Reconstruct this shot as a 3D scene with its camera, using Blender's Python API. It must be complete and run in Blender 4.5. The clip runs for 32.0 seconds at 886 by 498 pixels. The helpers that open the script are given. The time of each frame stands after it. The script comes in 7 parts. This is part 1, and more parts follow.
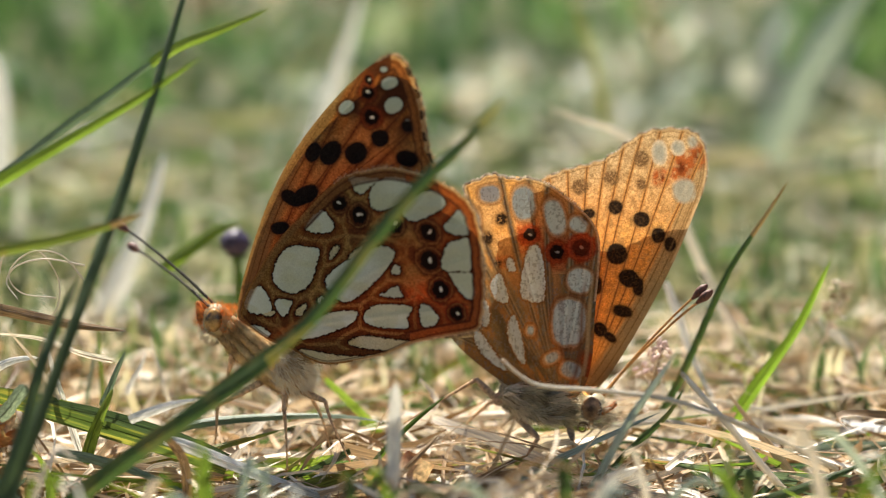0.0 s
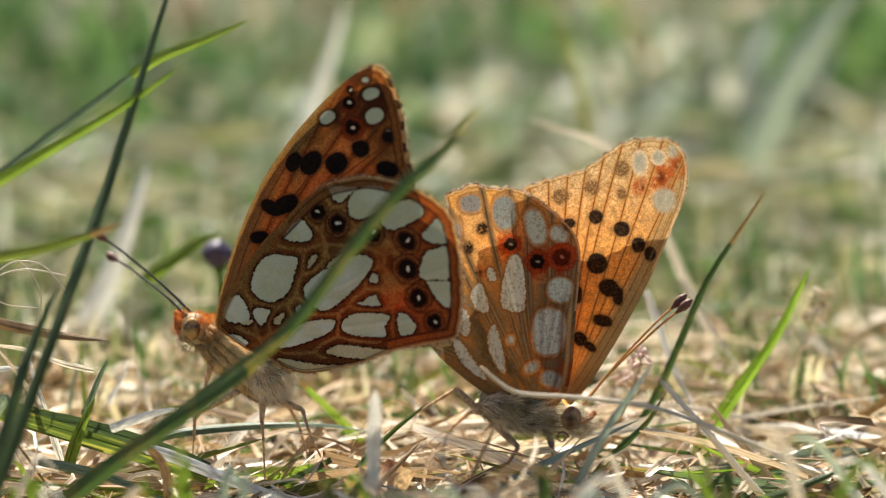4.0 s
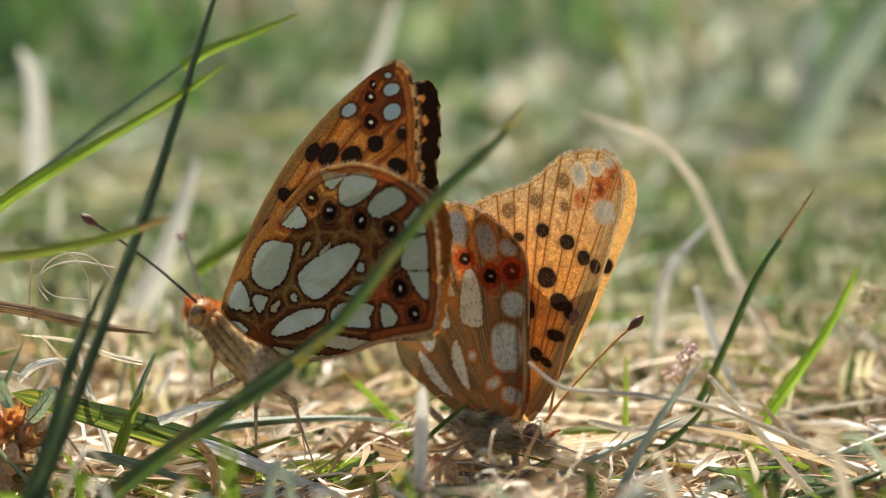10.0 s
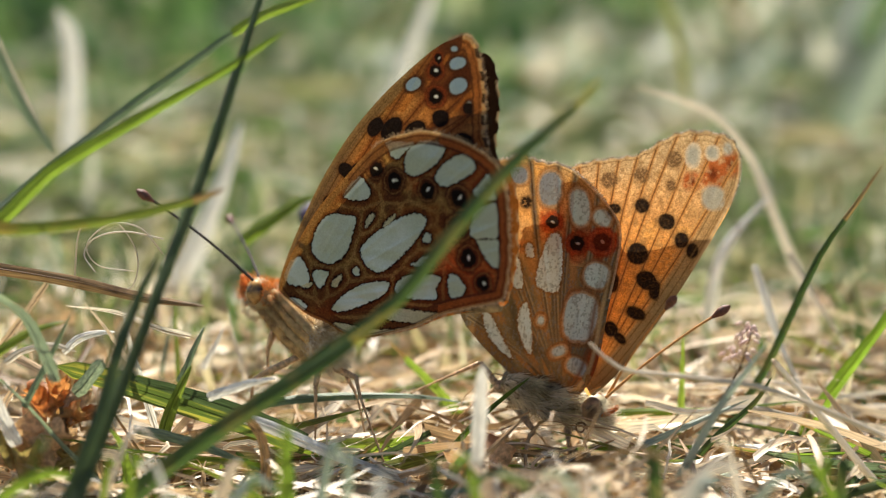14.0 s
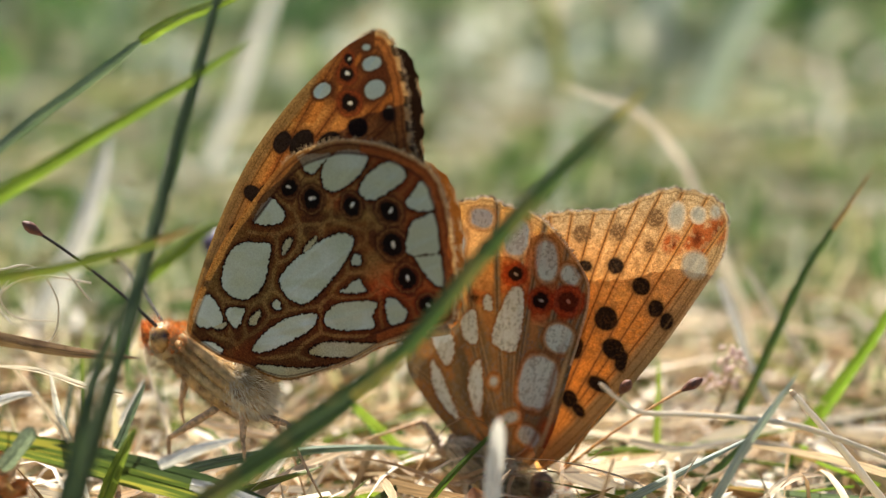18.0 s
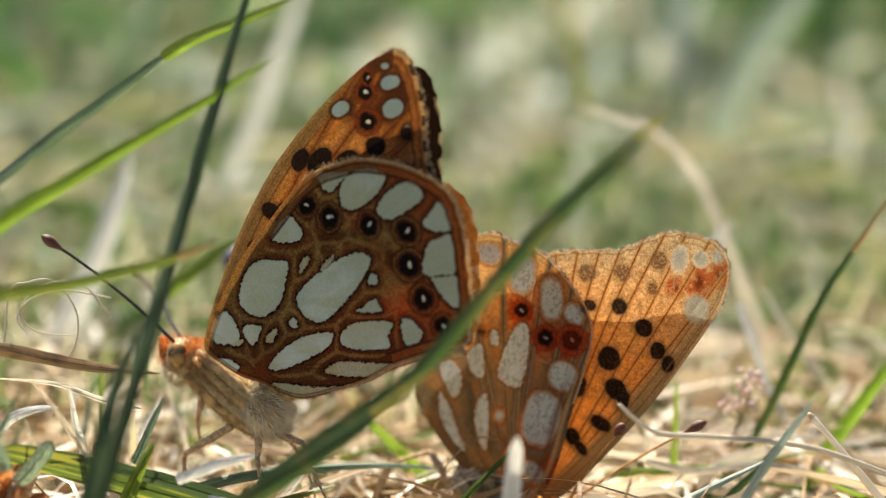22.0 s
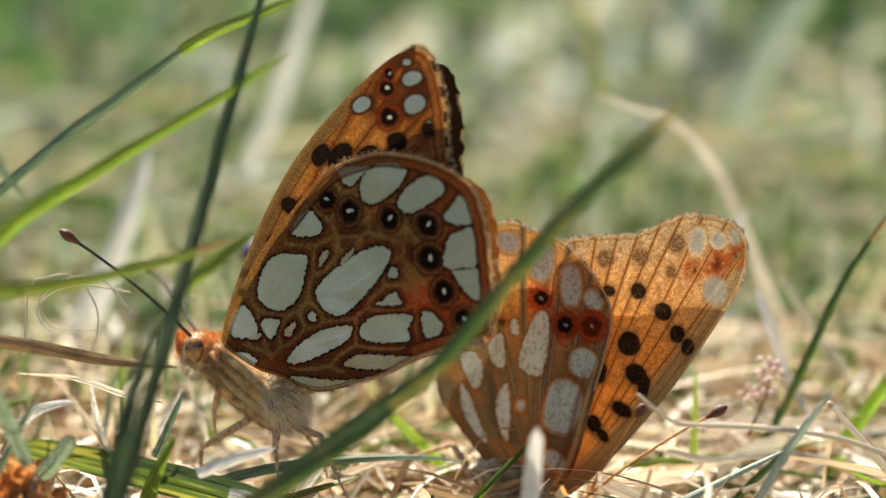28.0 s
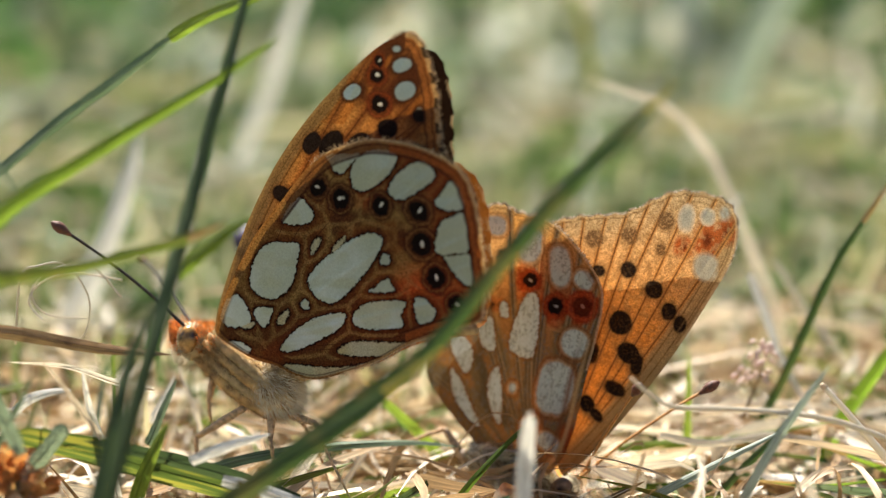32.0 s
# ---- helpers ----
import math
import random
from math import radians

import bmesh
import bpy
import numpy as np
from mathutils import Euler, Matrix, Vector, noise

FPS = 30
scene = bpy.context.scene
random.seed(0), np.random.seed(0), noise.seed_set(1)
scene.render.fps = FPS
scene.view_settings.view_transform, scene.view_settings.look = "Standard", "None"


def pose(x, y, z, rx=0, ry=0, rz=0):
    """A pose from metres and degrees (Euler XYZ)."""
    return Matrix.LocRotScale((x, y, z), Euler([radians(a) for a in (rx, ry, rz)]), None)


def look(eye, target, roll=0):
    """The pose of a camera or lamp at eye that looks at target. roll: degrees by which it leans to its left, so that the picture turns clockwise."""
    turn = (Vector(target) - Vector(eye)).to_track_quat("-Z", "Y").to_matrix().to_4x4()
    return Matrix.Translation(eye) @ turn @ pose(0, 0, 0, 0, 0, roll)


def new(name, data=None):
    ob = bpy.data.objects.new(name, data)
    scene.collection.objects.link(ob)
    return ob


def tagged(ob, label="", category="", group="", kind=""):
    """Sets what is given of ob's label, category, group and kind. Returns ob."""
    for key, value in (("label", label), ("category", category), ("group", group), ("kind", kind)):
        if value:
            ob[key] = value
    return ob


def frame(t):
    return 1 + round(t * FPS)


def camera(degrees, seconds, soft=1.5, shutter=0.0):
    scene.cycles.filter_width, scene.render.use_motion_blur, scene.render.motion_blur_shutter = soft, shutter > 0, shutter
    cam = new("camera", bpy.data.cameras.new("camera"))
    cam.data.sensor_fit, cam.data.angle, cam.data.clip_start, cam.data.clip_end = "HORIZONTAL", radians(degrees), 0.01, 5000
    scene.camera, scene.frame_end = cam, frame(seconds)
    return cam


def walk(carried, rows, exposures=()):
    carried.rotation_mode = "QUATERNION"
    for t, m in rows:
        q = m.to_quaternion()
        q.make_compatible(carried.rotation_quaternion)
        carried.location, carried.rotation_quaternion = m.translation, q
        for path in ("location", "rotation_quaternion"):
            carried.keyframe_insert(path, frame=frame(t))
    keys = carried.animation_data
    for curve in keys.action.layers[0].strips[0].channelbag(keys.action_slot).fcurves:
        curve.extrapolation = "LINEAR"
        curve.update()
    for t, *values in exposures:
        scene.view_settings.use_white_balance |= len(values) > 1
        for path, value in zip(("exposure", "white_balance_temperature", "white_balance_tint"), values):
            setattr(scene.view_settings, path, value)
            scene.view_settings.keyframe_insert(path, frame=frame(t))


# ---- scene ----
from mathutils import geometry

MM = 0.001


# ---------------------------------------------------------------- camera
def held(x, y, z, turn, tilt, lean):
    """Camera pose: place in millimetres, then turn, tilt and lean in degrees."""
    return pose(x * MM, y * MM, z * MM, 0, 0, -turn) @ pose(0, 0, 0, 90 + tilt) @ pose(0, 0, 0, 0, 0, -lean)


cam = camera(20, 32.0, soft=1.0)
walk(cam, [
    (0, held(-0.00, -179.06, 58.00, -0.121, -14.499, 0.45)),
    (0.5, held(0.58, -179.72, 57.34, -0.244, -14.212, 0.63)),
    (1, held(0.82, -179.99, 57.33, -0.235, -14.193, 0.56)),
    (1.5, held(0.85, -179.83, 57.23, -0.177, -14.140, 0.60)),
    (2, held(0.70, -179.87, 57.30, -0.064, -14.148, 0.46)),
    (2.5, held(0.77, -179.96, 57.47, -0.044, -14.206, 0.50)),
    (3, held(0.80, -179.98, 57.62, -0.037, -14.190, 0.58)),
    (3.5, held(0.84, -180.01, 57.42, 0.080, -14.106, 0.68)),
    (5.5, held(1.23, -180.19, 57.43, -0.122, -14.003, 0.19)),
    (6, held(1.11, -180.29, 57.48, -0.049, -13.988, 0.00)),
    (6.5, held(1.00, -180.29, 57.75, -0.083, -14.040, 0.27)),
    (7, held(1.14, -180.20, 57.68, -0.307, -14.021, 0.71)),
    (7.5, held(1.04, -180.14, 57.70, -0.541, -14.123, 0.89)),
    (8, held(0.99, -180.28, 57.56, -0.655, -14.081, 0.88)),
    (8.5, held(0.91, -180.26, 57.40, -0.734, -13.959, 0.71)),
    (9, held(1.10, -180.30, 58.11, -0.888, -14.115, 0.79)),
    (9.5, held(1.81, -179.71, 58.90, -1.217, -14.410, 0.84)),
    (10, held(1.37, -179.59, 58.19, -1.234, -14.435, 0.63)),
    (10.5, held(1.43, -179.21, 57.92, -1.765, -14.585, 0.75)),
    (11, held(1.33, -178.98, 58.20, -2.297, -14.612, 0.67)),
    (11.5, held(1.65, -178.80, 58.64, -2.573, -14.712, 0.57)),
    (12, held(0.94, -179.09, 57.99, -2.531, -14.507, 0.76)),
    (12.5, held(0.67, -179.31, 57.72, -2.545, -14.544, 0.82)),
    (13, held(0.84, -179.41, 57.76, -2.496, -14.682, 0.74)),
    (13.5, held(0.70, -179.30, 57.98, -2.341, -14.731, 0.69)),
    (15.5, held(-22.98, -152.16, 58.46, 6.206, -18.158, -1.72)),
    (16, held(-24.18, -151.87, 58.11, 7.762, -16.270, 0.38)),
    (16.5, held(-25.70, -151.99, 56.78, 7.495, -15.190, -0.57)),
    (17, held(-26.25, -152.41, 56.53, 8.456, -15.667, -1.35)),
    (17.5, held(-25.90, -152.69, 56.46, 8.024, -15.302, -1.27)),
    (18, held(-25.71, -152.88, 56.09, 8.120, -15.918, -0.54)),
    (18.5, held(-25.89, -152.71, 56.08, 7.707, -16.449, -0.25)),
    (19, held(-25.60, -153.11, 55.85, 7.207, -16.648, -0.26)),
    (19.5, held(-25.65, -152.72, 55.81, 7.459, -16.714, -0.49)),
    (20, held(-25.77, -152.54, 55.99, 7.783, -16.609, -0.73)),
    (20.5, held(-25.44, -153.13, 56.41, 7.707, -14.796, -0.80)),
    (21, held(-26.01, -153.12, 55.94, 7.710, -15.322, -0.47)),
    (21.5, held(-26.15, -153.02, 55.92, 7.670, -15.384, -0.89)),
    (22, held(-26.04, -153.03, 56.02, 7.764, -15.452, -1.08)),
    (22.5, held(-26.02, -153.10, 56.24, 7.668, -15.482, -0.98)),
    (23, held(-26.03, -153.02, 56.12, 7.592, -15.491, -0.95)),
    (23.5, held(-25.95, -153.06, 56.33, 7.493, -15.637, -1.01)),
    (24, held(-25.85, -153.11, 56.31, 7.422, -15.648, -0.90)),
    (24.5, held(-25.84, -153.06, 56.25, 7.409, -15.669, -0.41)),
    (25, held(-26.03, -153.02, 56.14, 7.464, -15.603, -0.47)),
    (25.5, held(-26.16, -153.04, 56.16, 7.421, -15.557, -0.49)),
    (27.5, held(-26.02, -153.13, 56.25, 7.275, -15.689, -0.47)),
    (28, held(-26.10, -153.16, 56.30, 7.346, -15.730, -0.50)),
    (28.5, held(-26.13, -153.15, 56.31, 7.370, -15.716, -0.55)),
    (29, held(-26.32, -153.08, 56.34, 7.448, -15.755, -0.54)),
    (29.5, held(-26.32, -153.11, 56.36, 7.448, -15.830, -0.54)),
    (30, held(-26.40, -153.18, 56.16, 7.530, -15.815, -0.45)),
    (30.5, held(-26.45, -153.07, 56.17, 7.681, -15.884, -0.25)),
    (31, held(-26.03, -153.24, 56.24, 7.452, -15.929, -0.18)),
    (31.5, held(-25.96, -153.18, 56.09, 7.431, -15.929, -0.09)),
    (32, held(-25.82, -153.03, 56.09, 7.446, -16.012, -0.05)),
], exposures=[(0, 1.3), (3.5, 1.28), (7, 1.24), (13.5, 1.23), (15.5, 1.43), (32, 1.43)])

# ---------------------------------------------------------------- light
SUN_UP, SUN_TURN = 52.0, -14.0   # degrees above the ground; from behind the pair, a little to one side
world = bpy.data.worlds.new("sky")
scene.world = world
world.use_nodes = True
sky = world.node_tree.nodes.new("ShaderNodeTexSky")
sky.sky_type, sky.sun_disc = "NISHITA", False
sky.sun_elevation, sky.sun_rotation = radians(SUN_UP), radians(SUN_TURN)
world.node_tree.nodes["Background"].inputs[1].default_value = 0.05
world.node_tree.links.new(sky.outputs[0], world.node_tree.nodes["Background"].inputs[0])
sun = new("sun", bpy.data.lights.new("sun", "SUN"))
sun.data.energy, sun.data.angle, sun.data.color = 4.8, radians(0.53), (1.0, 0.94, 0.85)
sun.matrix_basis = look((0.5 * math.sin(radians(SUN_TURN)) * math.cos(radians(SUN_UP)),
                         0.5 * math.cos(radians(SUN_TURN)) * math.cos(radians(SUN_UP)),
                         0.5 * math.sin(radians(SUN_UP))), (0, 0, 0))


# ---------------------------------------------------------------- materials
def material(name):
    m = bpy.data.materials.new(name)
    m.use_nodes = True
    t = m.node_tree
    t.nodes.clear()
    out = t.nodes.new("ShaderNodeOutputMaterial")

    def node(kind, **values):
        n = t.nodes.new(kind)
        for key, value in values.items():
            if key == "blend":
                n.blend_type = value
            elif key == "data":
                n.data_type = value
            elif key == "attribute":
                n.attribute_name = value
            elif key == "operation":
                n.operation = value
            else:
                n.inputs[key.replace("_", " ")].default_value = value
        return n

    def link(a, b, into=0, outof=0):
        t.links.new(a.outputs[outof], b.inputs[into])
        return b
    return m, node, link, out


def ramp(node, link, source, stops, outof=0):
    r = node("ShaderNodeValToRGB")
    e = r.color_ramp.elements
    while len(e) < len(stops):
        e.new(0.5)
    for item, (where, colour) in zip(e, stops):
        item.position, item.color = where, (*colour, 1)
    link(source, r, 0, outof)
    return r


def leaf_material(name, stops, clear=0.4, streak=9.0, rough=0.45, island=True, blotch=None, striped=False, papery=False, dried=False):
    """Plant blade: colour by piece, long streaks along it, light passing through."""
    m, node, link, out = material(name)
    if island:
        pick = node("ShaderNodeNewGeometry")
        base = ramp(node, link, pick, stops, 8)
    else:
        pick = node("ShaderNodeObjectInfo")
        base = ramp(node, link, pick, stops, 5)
    where = node("ShaderNodeTexCoord")
    fine = node("ShaderNodeTexNoise", Scale=streak * (280.0 if papery else 1.0), Detail=3.0)
    if papery:
        link(where, fine, "Vector", 3)
    else:
        lines = node("ShaderNodeAttribute", attribute="grain")
        link(lines, fine, "Vector", 1)
    coarse = node("ShaderNodeTexNoise", Scale=420.0, Detail=4.0)
    link(where, coarse, "Vector", 3)
    dark = ramp(node, link, fine, [(0.32, (0.50, 0.50, 0.47)), (0.5, (0.92, 0.92, 0.9)), (0.68, (1.4, 1.38, 1.32))])
    mix = node("ShaderNodeMixRGB", blend="MULTIPLY", Fac=0.85)
    link(base, mix, 1)
    link(dark, mix, 2)
    last = mix
    if blotch:
        where2 = ramp(node, link, fine if striped else coarse, [(0.5, (0, 0, 0)), (0.62 if striped else 0.68, (1, 1, 1))])
        last = node("ShaderNodeMixRGB", Color2=(*blotch, 1))
        link(where2, last, 0)
        link(mix, last, 1)
    bump = node("ShaderNodeBump", Strength=0.35, Distance=0.0001)
    link(fine, bump, "Height")
    skin = node("ShaderNodeBsdfPrincipled", Roughness=rough)
    skin.inputs["Specular IOR Level"].default_value = 0.3
    link(last, skin, "Base Color")
    link(bump, skin, "Normal")
    glow = node("ShaderNodeBsdfTranslucent")
    warm = node("ShaderNodeMixRGB", blend="MULTIPLY", Fac=1.0, Color2=(1.12, 1.08, 0.94, 1) if dried else (1.15, 1.2, 0.88, 1))
    link(last, warm, 1)
    link(warm, glow, 0)
    both = node("ShaderNodeMixShader", Fac=clear)
    link(skin, both, 1)
    link(glow, both, 2)
    link(both, out, 0)
    return m


GREEN = [(0.0, (0.095, 0.155, 0.022)), (0.45, (0.155, 0.225, 0.030)), (1.0, (0.22, 0.285, 0.045))]
BLUISH = [(0.0, (0.12, 0.17, 0.10)), (1.0, (0.30, 0.36, 0.27))]
PALE = [(0.0, (0.72, 0.72, 0.69)), (1.0, (0.85, 0.83, 0.79))]
STRAW = [(0.0, (0.13, 0.075, 0.03)), (0.18, (0.40, 0.26, 0.135)), (0.40, (0.66, 0.50, 0.33)), (0.63, (0.80, 0.68, 0.52)), (0.88, (0.89, 0.82, 0.70))]
TANNED = [(0.0, (0.22, 0.12, 0.05)), (1.0, (0.34, 0.21, 0.10))]
MIXED = [(0.0, (0.05, 0.11, 0.03)), (0.35, (0.12, 0.195, 0.06)), (0.55, (0.26, 0.25, 0.13)), (0.75, (0.46, 0.37, 0.25)), (1.0, (0.72, 0.66, 0.55))]
PALE_GRASSY = [(0.0, (0.16, 0.22, 0.12)), (0.55, (0.33, 0.39, 0.285)), (1.0, (0.68, 0.68, 0.61))]
GRASSY = [(0.0, (0.045, 0.11, 0.035)), (0.5, (0.09, 0.18, 0.06)), (0.85, (0.17, 0.26, 0.11)), (1.0, (0.48, 0.48, 0.36))]
green_blade = leaf_material("green_grass_blade", GREEN, 0.55, island=False)
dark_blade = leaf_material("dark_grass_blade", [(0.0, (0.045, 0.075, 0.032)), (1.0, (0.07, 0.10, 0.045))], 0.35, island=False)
olive_blade = leaf_material("olive_grass_blade", [(0.0, (0.050, 0.090, 0.026)), (1.0, (0.070, 0.11, 0.034))], 0.42, island=False, blotch=(0.13, 0.13, 0.04))
bluish_blade = leaf_material("bluish_grass_blade", BLUISH, 0.3, island=False)
silver_blade = leaf_material("silver_green_blade", [(0.0, (0.34, 0.40, 0.34)), (1.0, (0.44, 0.49, 0.42))], 0.3, island=False)
# brighter copy of the green blade: sunlight put into its colour
sunlit_blade = leaf_material("sunlit_grass_blade", [(0.0, (0.17, 0.265, 0.030)), (1.0, (0.22, 0.31, 0.045))], 0.62, island=False)
pale_blade = leaf_material("pale_grass_blade", PALE, 0.3, island=False, dried=True)
straw_blade = leaf_material("straw", STRAW, 0.25, island=False, dried=True)
brown_blade = leaf_material("brown_dry_blade", TANNED, 0.25, island=False, blotch=(0.10, 0.05, 0.02))
striped_blade = leaf_material("striped_leaf", [(0.0, (0.09, 0.13, 0.03)), (1.0, (0.11, 0.15, 0.03))], 0.45, streak=3.5, island=False, blotch=(0.30, 0.27, 0.05), striped=True)
withered = leaf_material("withered_tip", [(0.0, (0.26, 0.15, 0.06)), (1.0, (0.38, 0.25, 0.11))], 0.35, island=False, blotch=(0.10, 0.045, 0.02))
yellow_tip = leaf_material("yellow_tip", [(0.0, (0.40, 0.33, 0.06)), (1.0, (0.46, 0.38, 0.08))], 0.5, island=False, blotch=(0.20, 0.22, 0.05))
tipped_blade = leaf_material("yellowing_blade", [(0.0, (0.14, 0.18, 0.032)), (1.0, (0.20, 0.20, 0.04))], 0.45, island=False, blotch=(0.22, 0.15, 0.04))
litter_pale = leaf_material("pale_tendril", [(0.0, (0.62, 0.56, 0.44)), (1.0, (0.76, 0.69, 0.60))], 0.3, island=False, dried=True)
litter_straw = leaf_material("straw_litter", STRAW, 0.25, dried=True)
mixed_grass = leaf_material("mixed_grass", MIXED, 0.4)
meadow_grass = leaf_material("meadow_grass", GRASSY, 0.4)
dark_meadow = leaf_material("dark_meadow_grass", [(0.0, (0.075, 0.145, 0.05)), (1.0, (0.15, 0.24, 0.10))], 0.4)
pale_meadow = leaf_material("pale_meadow_grass", PALE_GRASSY, 0.4, dried=True)
pale_upright = leaf_material("pale_upright_grass", [(0.0, (0.40, 0.42, 0.34)), (1.0, (0.78, 0.75, 0.69))], 0.4, dried=True)
petal_dry = leaf_material("dry_petal", [(0.0, (0.55, 0.36, 0.22)), (1.0, (0.62, 0.42, 0.28))], 0.35, island=False, papery=True, blotch=(0.40, 0.16, 0.07))
rust_dry = leaf_material("rust_dry_flower", [(0.0, (0.42, 0.13, 0.04)), (1.0, (0.55, 0.24, 0.09))], 0.45, island=False, papery=True, blotch=(0.50, 0.34, 0.16))
olive_dry = leaf_material("olive_dry_petal", [(0.0, (0.26, 0.21, 0.08)), (1.0, (0.34, 0.26, 0.10))], 0.35, island=False, papery=True, blotch=(0.40, 0.26, 0.12))
mauve = leaf_material("mauve_floret", [(0.0, (0.70, 0.52, 0.54)), (1.0, (0.80, 0.66, 0.66))], 0.35, island=False)
violet_dark = leaf_material("dark_violet_bud", [(0.0, (0.05, 0.04, 0.07)), (1.0, (0.08, 0.06, 0.11))], 0.1, island=False)


def soil_material():
    m, node, link, out = material("thatch_soil")
    where = node("ShaderNodeTexCoord")
    big = node("ShaderNodeTexNoise", Scale=14.0, Detail=6.0)
    small = node("ShaderNodeTexNoise", Scale=900.0, Detail=5.0)
    link(where, big, "Vector", 3)
    link(where, small, "Vector", 3)
    a = ramp(node, link, big, [(0.35, (0.10, 0.12, 0.04)), (0.5, (0.22, 0.175, 0.095)), (0.7, (0.32, 0.24, 0.14))])
    b = ramp(node, link, small, [(0.3, (0.45, 0.42, 0.38)), (0.75, (1.2, 1.15, 1.05))])
    mix = node("ShaderNodeMixRGB", blend="MULTIPLY", Fac=1.0)
    link(a, mix, 1)
    link(b, mix, 2)
    bump = node("ShaderNodeBump", Strength=0.8, Distance=0.001)
    link(small, bump, "Height")
    skin = node("ShaderNodeBsdfPrincipled", Roughness=0.9)
    link(mix, skin, "Base Color")
    link(bump, skin, "Normal")
    link(skin, out, 0)
    return m


def wing_material(name, through_share=0.5, tint=(1.4, 1.2, 0.95), grained=1.0):
    """Scaled wing: pigment stored on the mesh, light passing through it, pearly patches where its alpha is high."""
    m, node, link, out = material(name)
    pig = node("ShaderNodeAttribute", attribute="pigment")
    where = node("ShaderNodeTexCoord")
    scales = node("ShaderNodeTexNoise", Scale=9000.0, Detail=3.0)
    link(where, scales, "Vector", 3)
    wear = node("ShaderNodeTexNoise", Scale=2600.0, Detail=5.0)
    link(where, wear, "Vector", 3)
    grain = ramp(node, link, scales, [(0.3, (1 - 0.28 * grained, 1 - 0.30 * grained, 1 - 0.32 * grained)), (0.7, (1 + 0.18 * grained,) * 3)])
    tone = node("ShaderNodeMixRGB", blend="MULTIPLY", Fac=0.9)
    link(pig, tone, 1)
    link(grain, tone, 2)
    blot = ramp(node, link, wear, [(0.3, (0.82, 0.80, 0.78)), (0.7, (1.12, 1.12, 1.1))])
    tone2 = node("ShaderNodeMixRGB", blend="MULTIPLY", Fac=0.8)
    link(tone, tone2, 1)
    link(blot, tone2, 2)
    bump = node("ShaderNodeBump", Strength=0.25, Distance=0.00004)
    link(scales, bump, "Height")
    skin = node("ShaderNodeBsdfPrincipled", Roughness=0.7)
    skin.inputs["Specular IOR Level"].default_value = 0.05
    link(tone2, skin, "Base Color")
    link(bump, skin, "Normal")
    lit = node("ShaderNodeBsdfTranslucent")
    rich = node("ShaderNodeMixRGB", blend="MULTIPLY", Fac=1.0, Color2=(*tint, 1))
    link(tone2, rich, 1)
    link(rich, lit, 0)
    body = node("ShaderNodeMixShader", Fac=through_share)
    link(skin, body, 1)
    link(lit, body, 2)
    calm = node("ShaderNodeMixRGB", Fac=0.12)
    link(pig, calm, 1)
    link(tone2, calm, 2)
    pearl = node("ShaderNodeBsdfPrincipled", Roughness=0.28, Metallic=0.55)
    pearl.inputs["Specular IOR Level"].default_value = 0.7
    link(calm, pearl, "Base Color")
    dim = node("ShaderNodeBsdfTranslucent")
    link(tone2, dim, 0)
    pearly = node("ShaderNodeMixShader", Fac=0.10)
    link(pearl, pearly, 1)
    link(dim, pearly, 2)
    full = node("ShaderNodeMixShader")
    link(pig, full, 0, 3)
    link(body, full, 1)
    link(pearly, full, 2)
    link(full, out, 0)
    return m


def plain_material(name, colour, rough=0.6, grain=6000.0, spread=0.5, second=None, clear=0.0, metal=0.0):
    m, node, link, out = material(name)
    where = node("ShaderNodeTexCoord")
    n = node("ShaderNodeTexNoise", Scale=grain, Detail=4.0)
    link(where, n, "Vector", 3)
    low = tuple(c * (1 - spread) for c in (second or colour))
    high = tuple(min(1.0, c * (1 + spread * 0.5)) for c in colour)
    r = ramp(node, link, n, [(0.35, low), (0.65, high)])
    bump = node("ShaderNodeBump", Strength=0.4, Distance=0.00008)
    link(n, bump, "Height")
    skin = node("ShaderNodeBsdfPrincipled", Roughness=rough, Metallic=metal)
    link(r, skin, "Base Color")
    link(bump, skin, "Normal")
    if clear:
        glow = node("ShaderNodeBsdfTranslucent")
        link(r, glow, 0)
        both = node("ShaderNodeMixShader", Fac=clear)
        link(skin, both, 1)
        link(glow, both, 2)
        link(both, out, 0)
    else:
        link(skin, out, 0)
    return m


soil = soil_material()
wing_rust = wing_material("rust_wing_scales", 0.34, (1.38, 1.12, 0.62), 1.7)
wing_gold = wing_material("gold_wing_scales", 0.50, (1.06, 0.93, 0.72), 1.3)
wing_upper = wing_material("upper_wing_scales", 0.34, (1.35, 1.12, 0.75))
wing_worn = wing_material("worn_upper_scales", 0.74, (1.6, 1.25, 0.82))
fur_grey = plain_material("grey_body_hair", (0.72, 0.62, 0.39), 0.7, 900, 0.4, (0.34, 0.27, 0.14), 0.5)
fur_pale = plain_material("cream_body_hair", (0.82, 0.74, 0.55), 0.7, 600, 0.3, (0.60, 0.48, 0.28), 0.4)
fringe_tan = plain_material("tan_fringe", (0.52, 0.36, 0.19), 0.7, 2500, 0.5, (0.16, 0.08, 0.04), 0.4)
fringe_white = plain_material("white_fringe", (0.62, 0.54, 0.42), 0.7, 2500, 0.4, (0.30, 0.22, 0.14), 0.4)
stripe_brown = plain_material("brown_body_stripe", (0.56, 0.34, 0.12), 0.65, 1500, 0.4, (0.36, 0.19, 0.06))
fur_white = plain_material("white_body_hair", (0.90, 0.85, 0.72), 0.7, 900, 0.2, (0.74, 0.66, 0.50), 0.6)
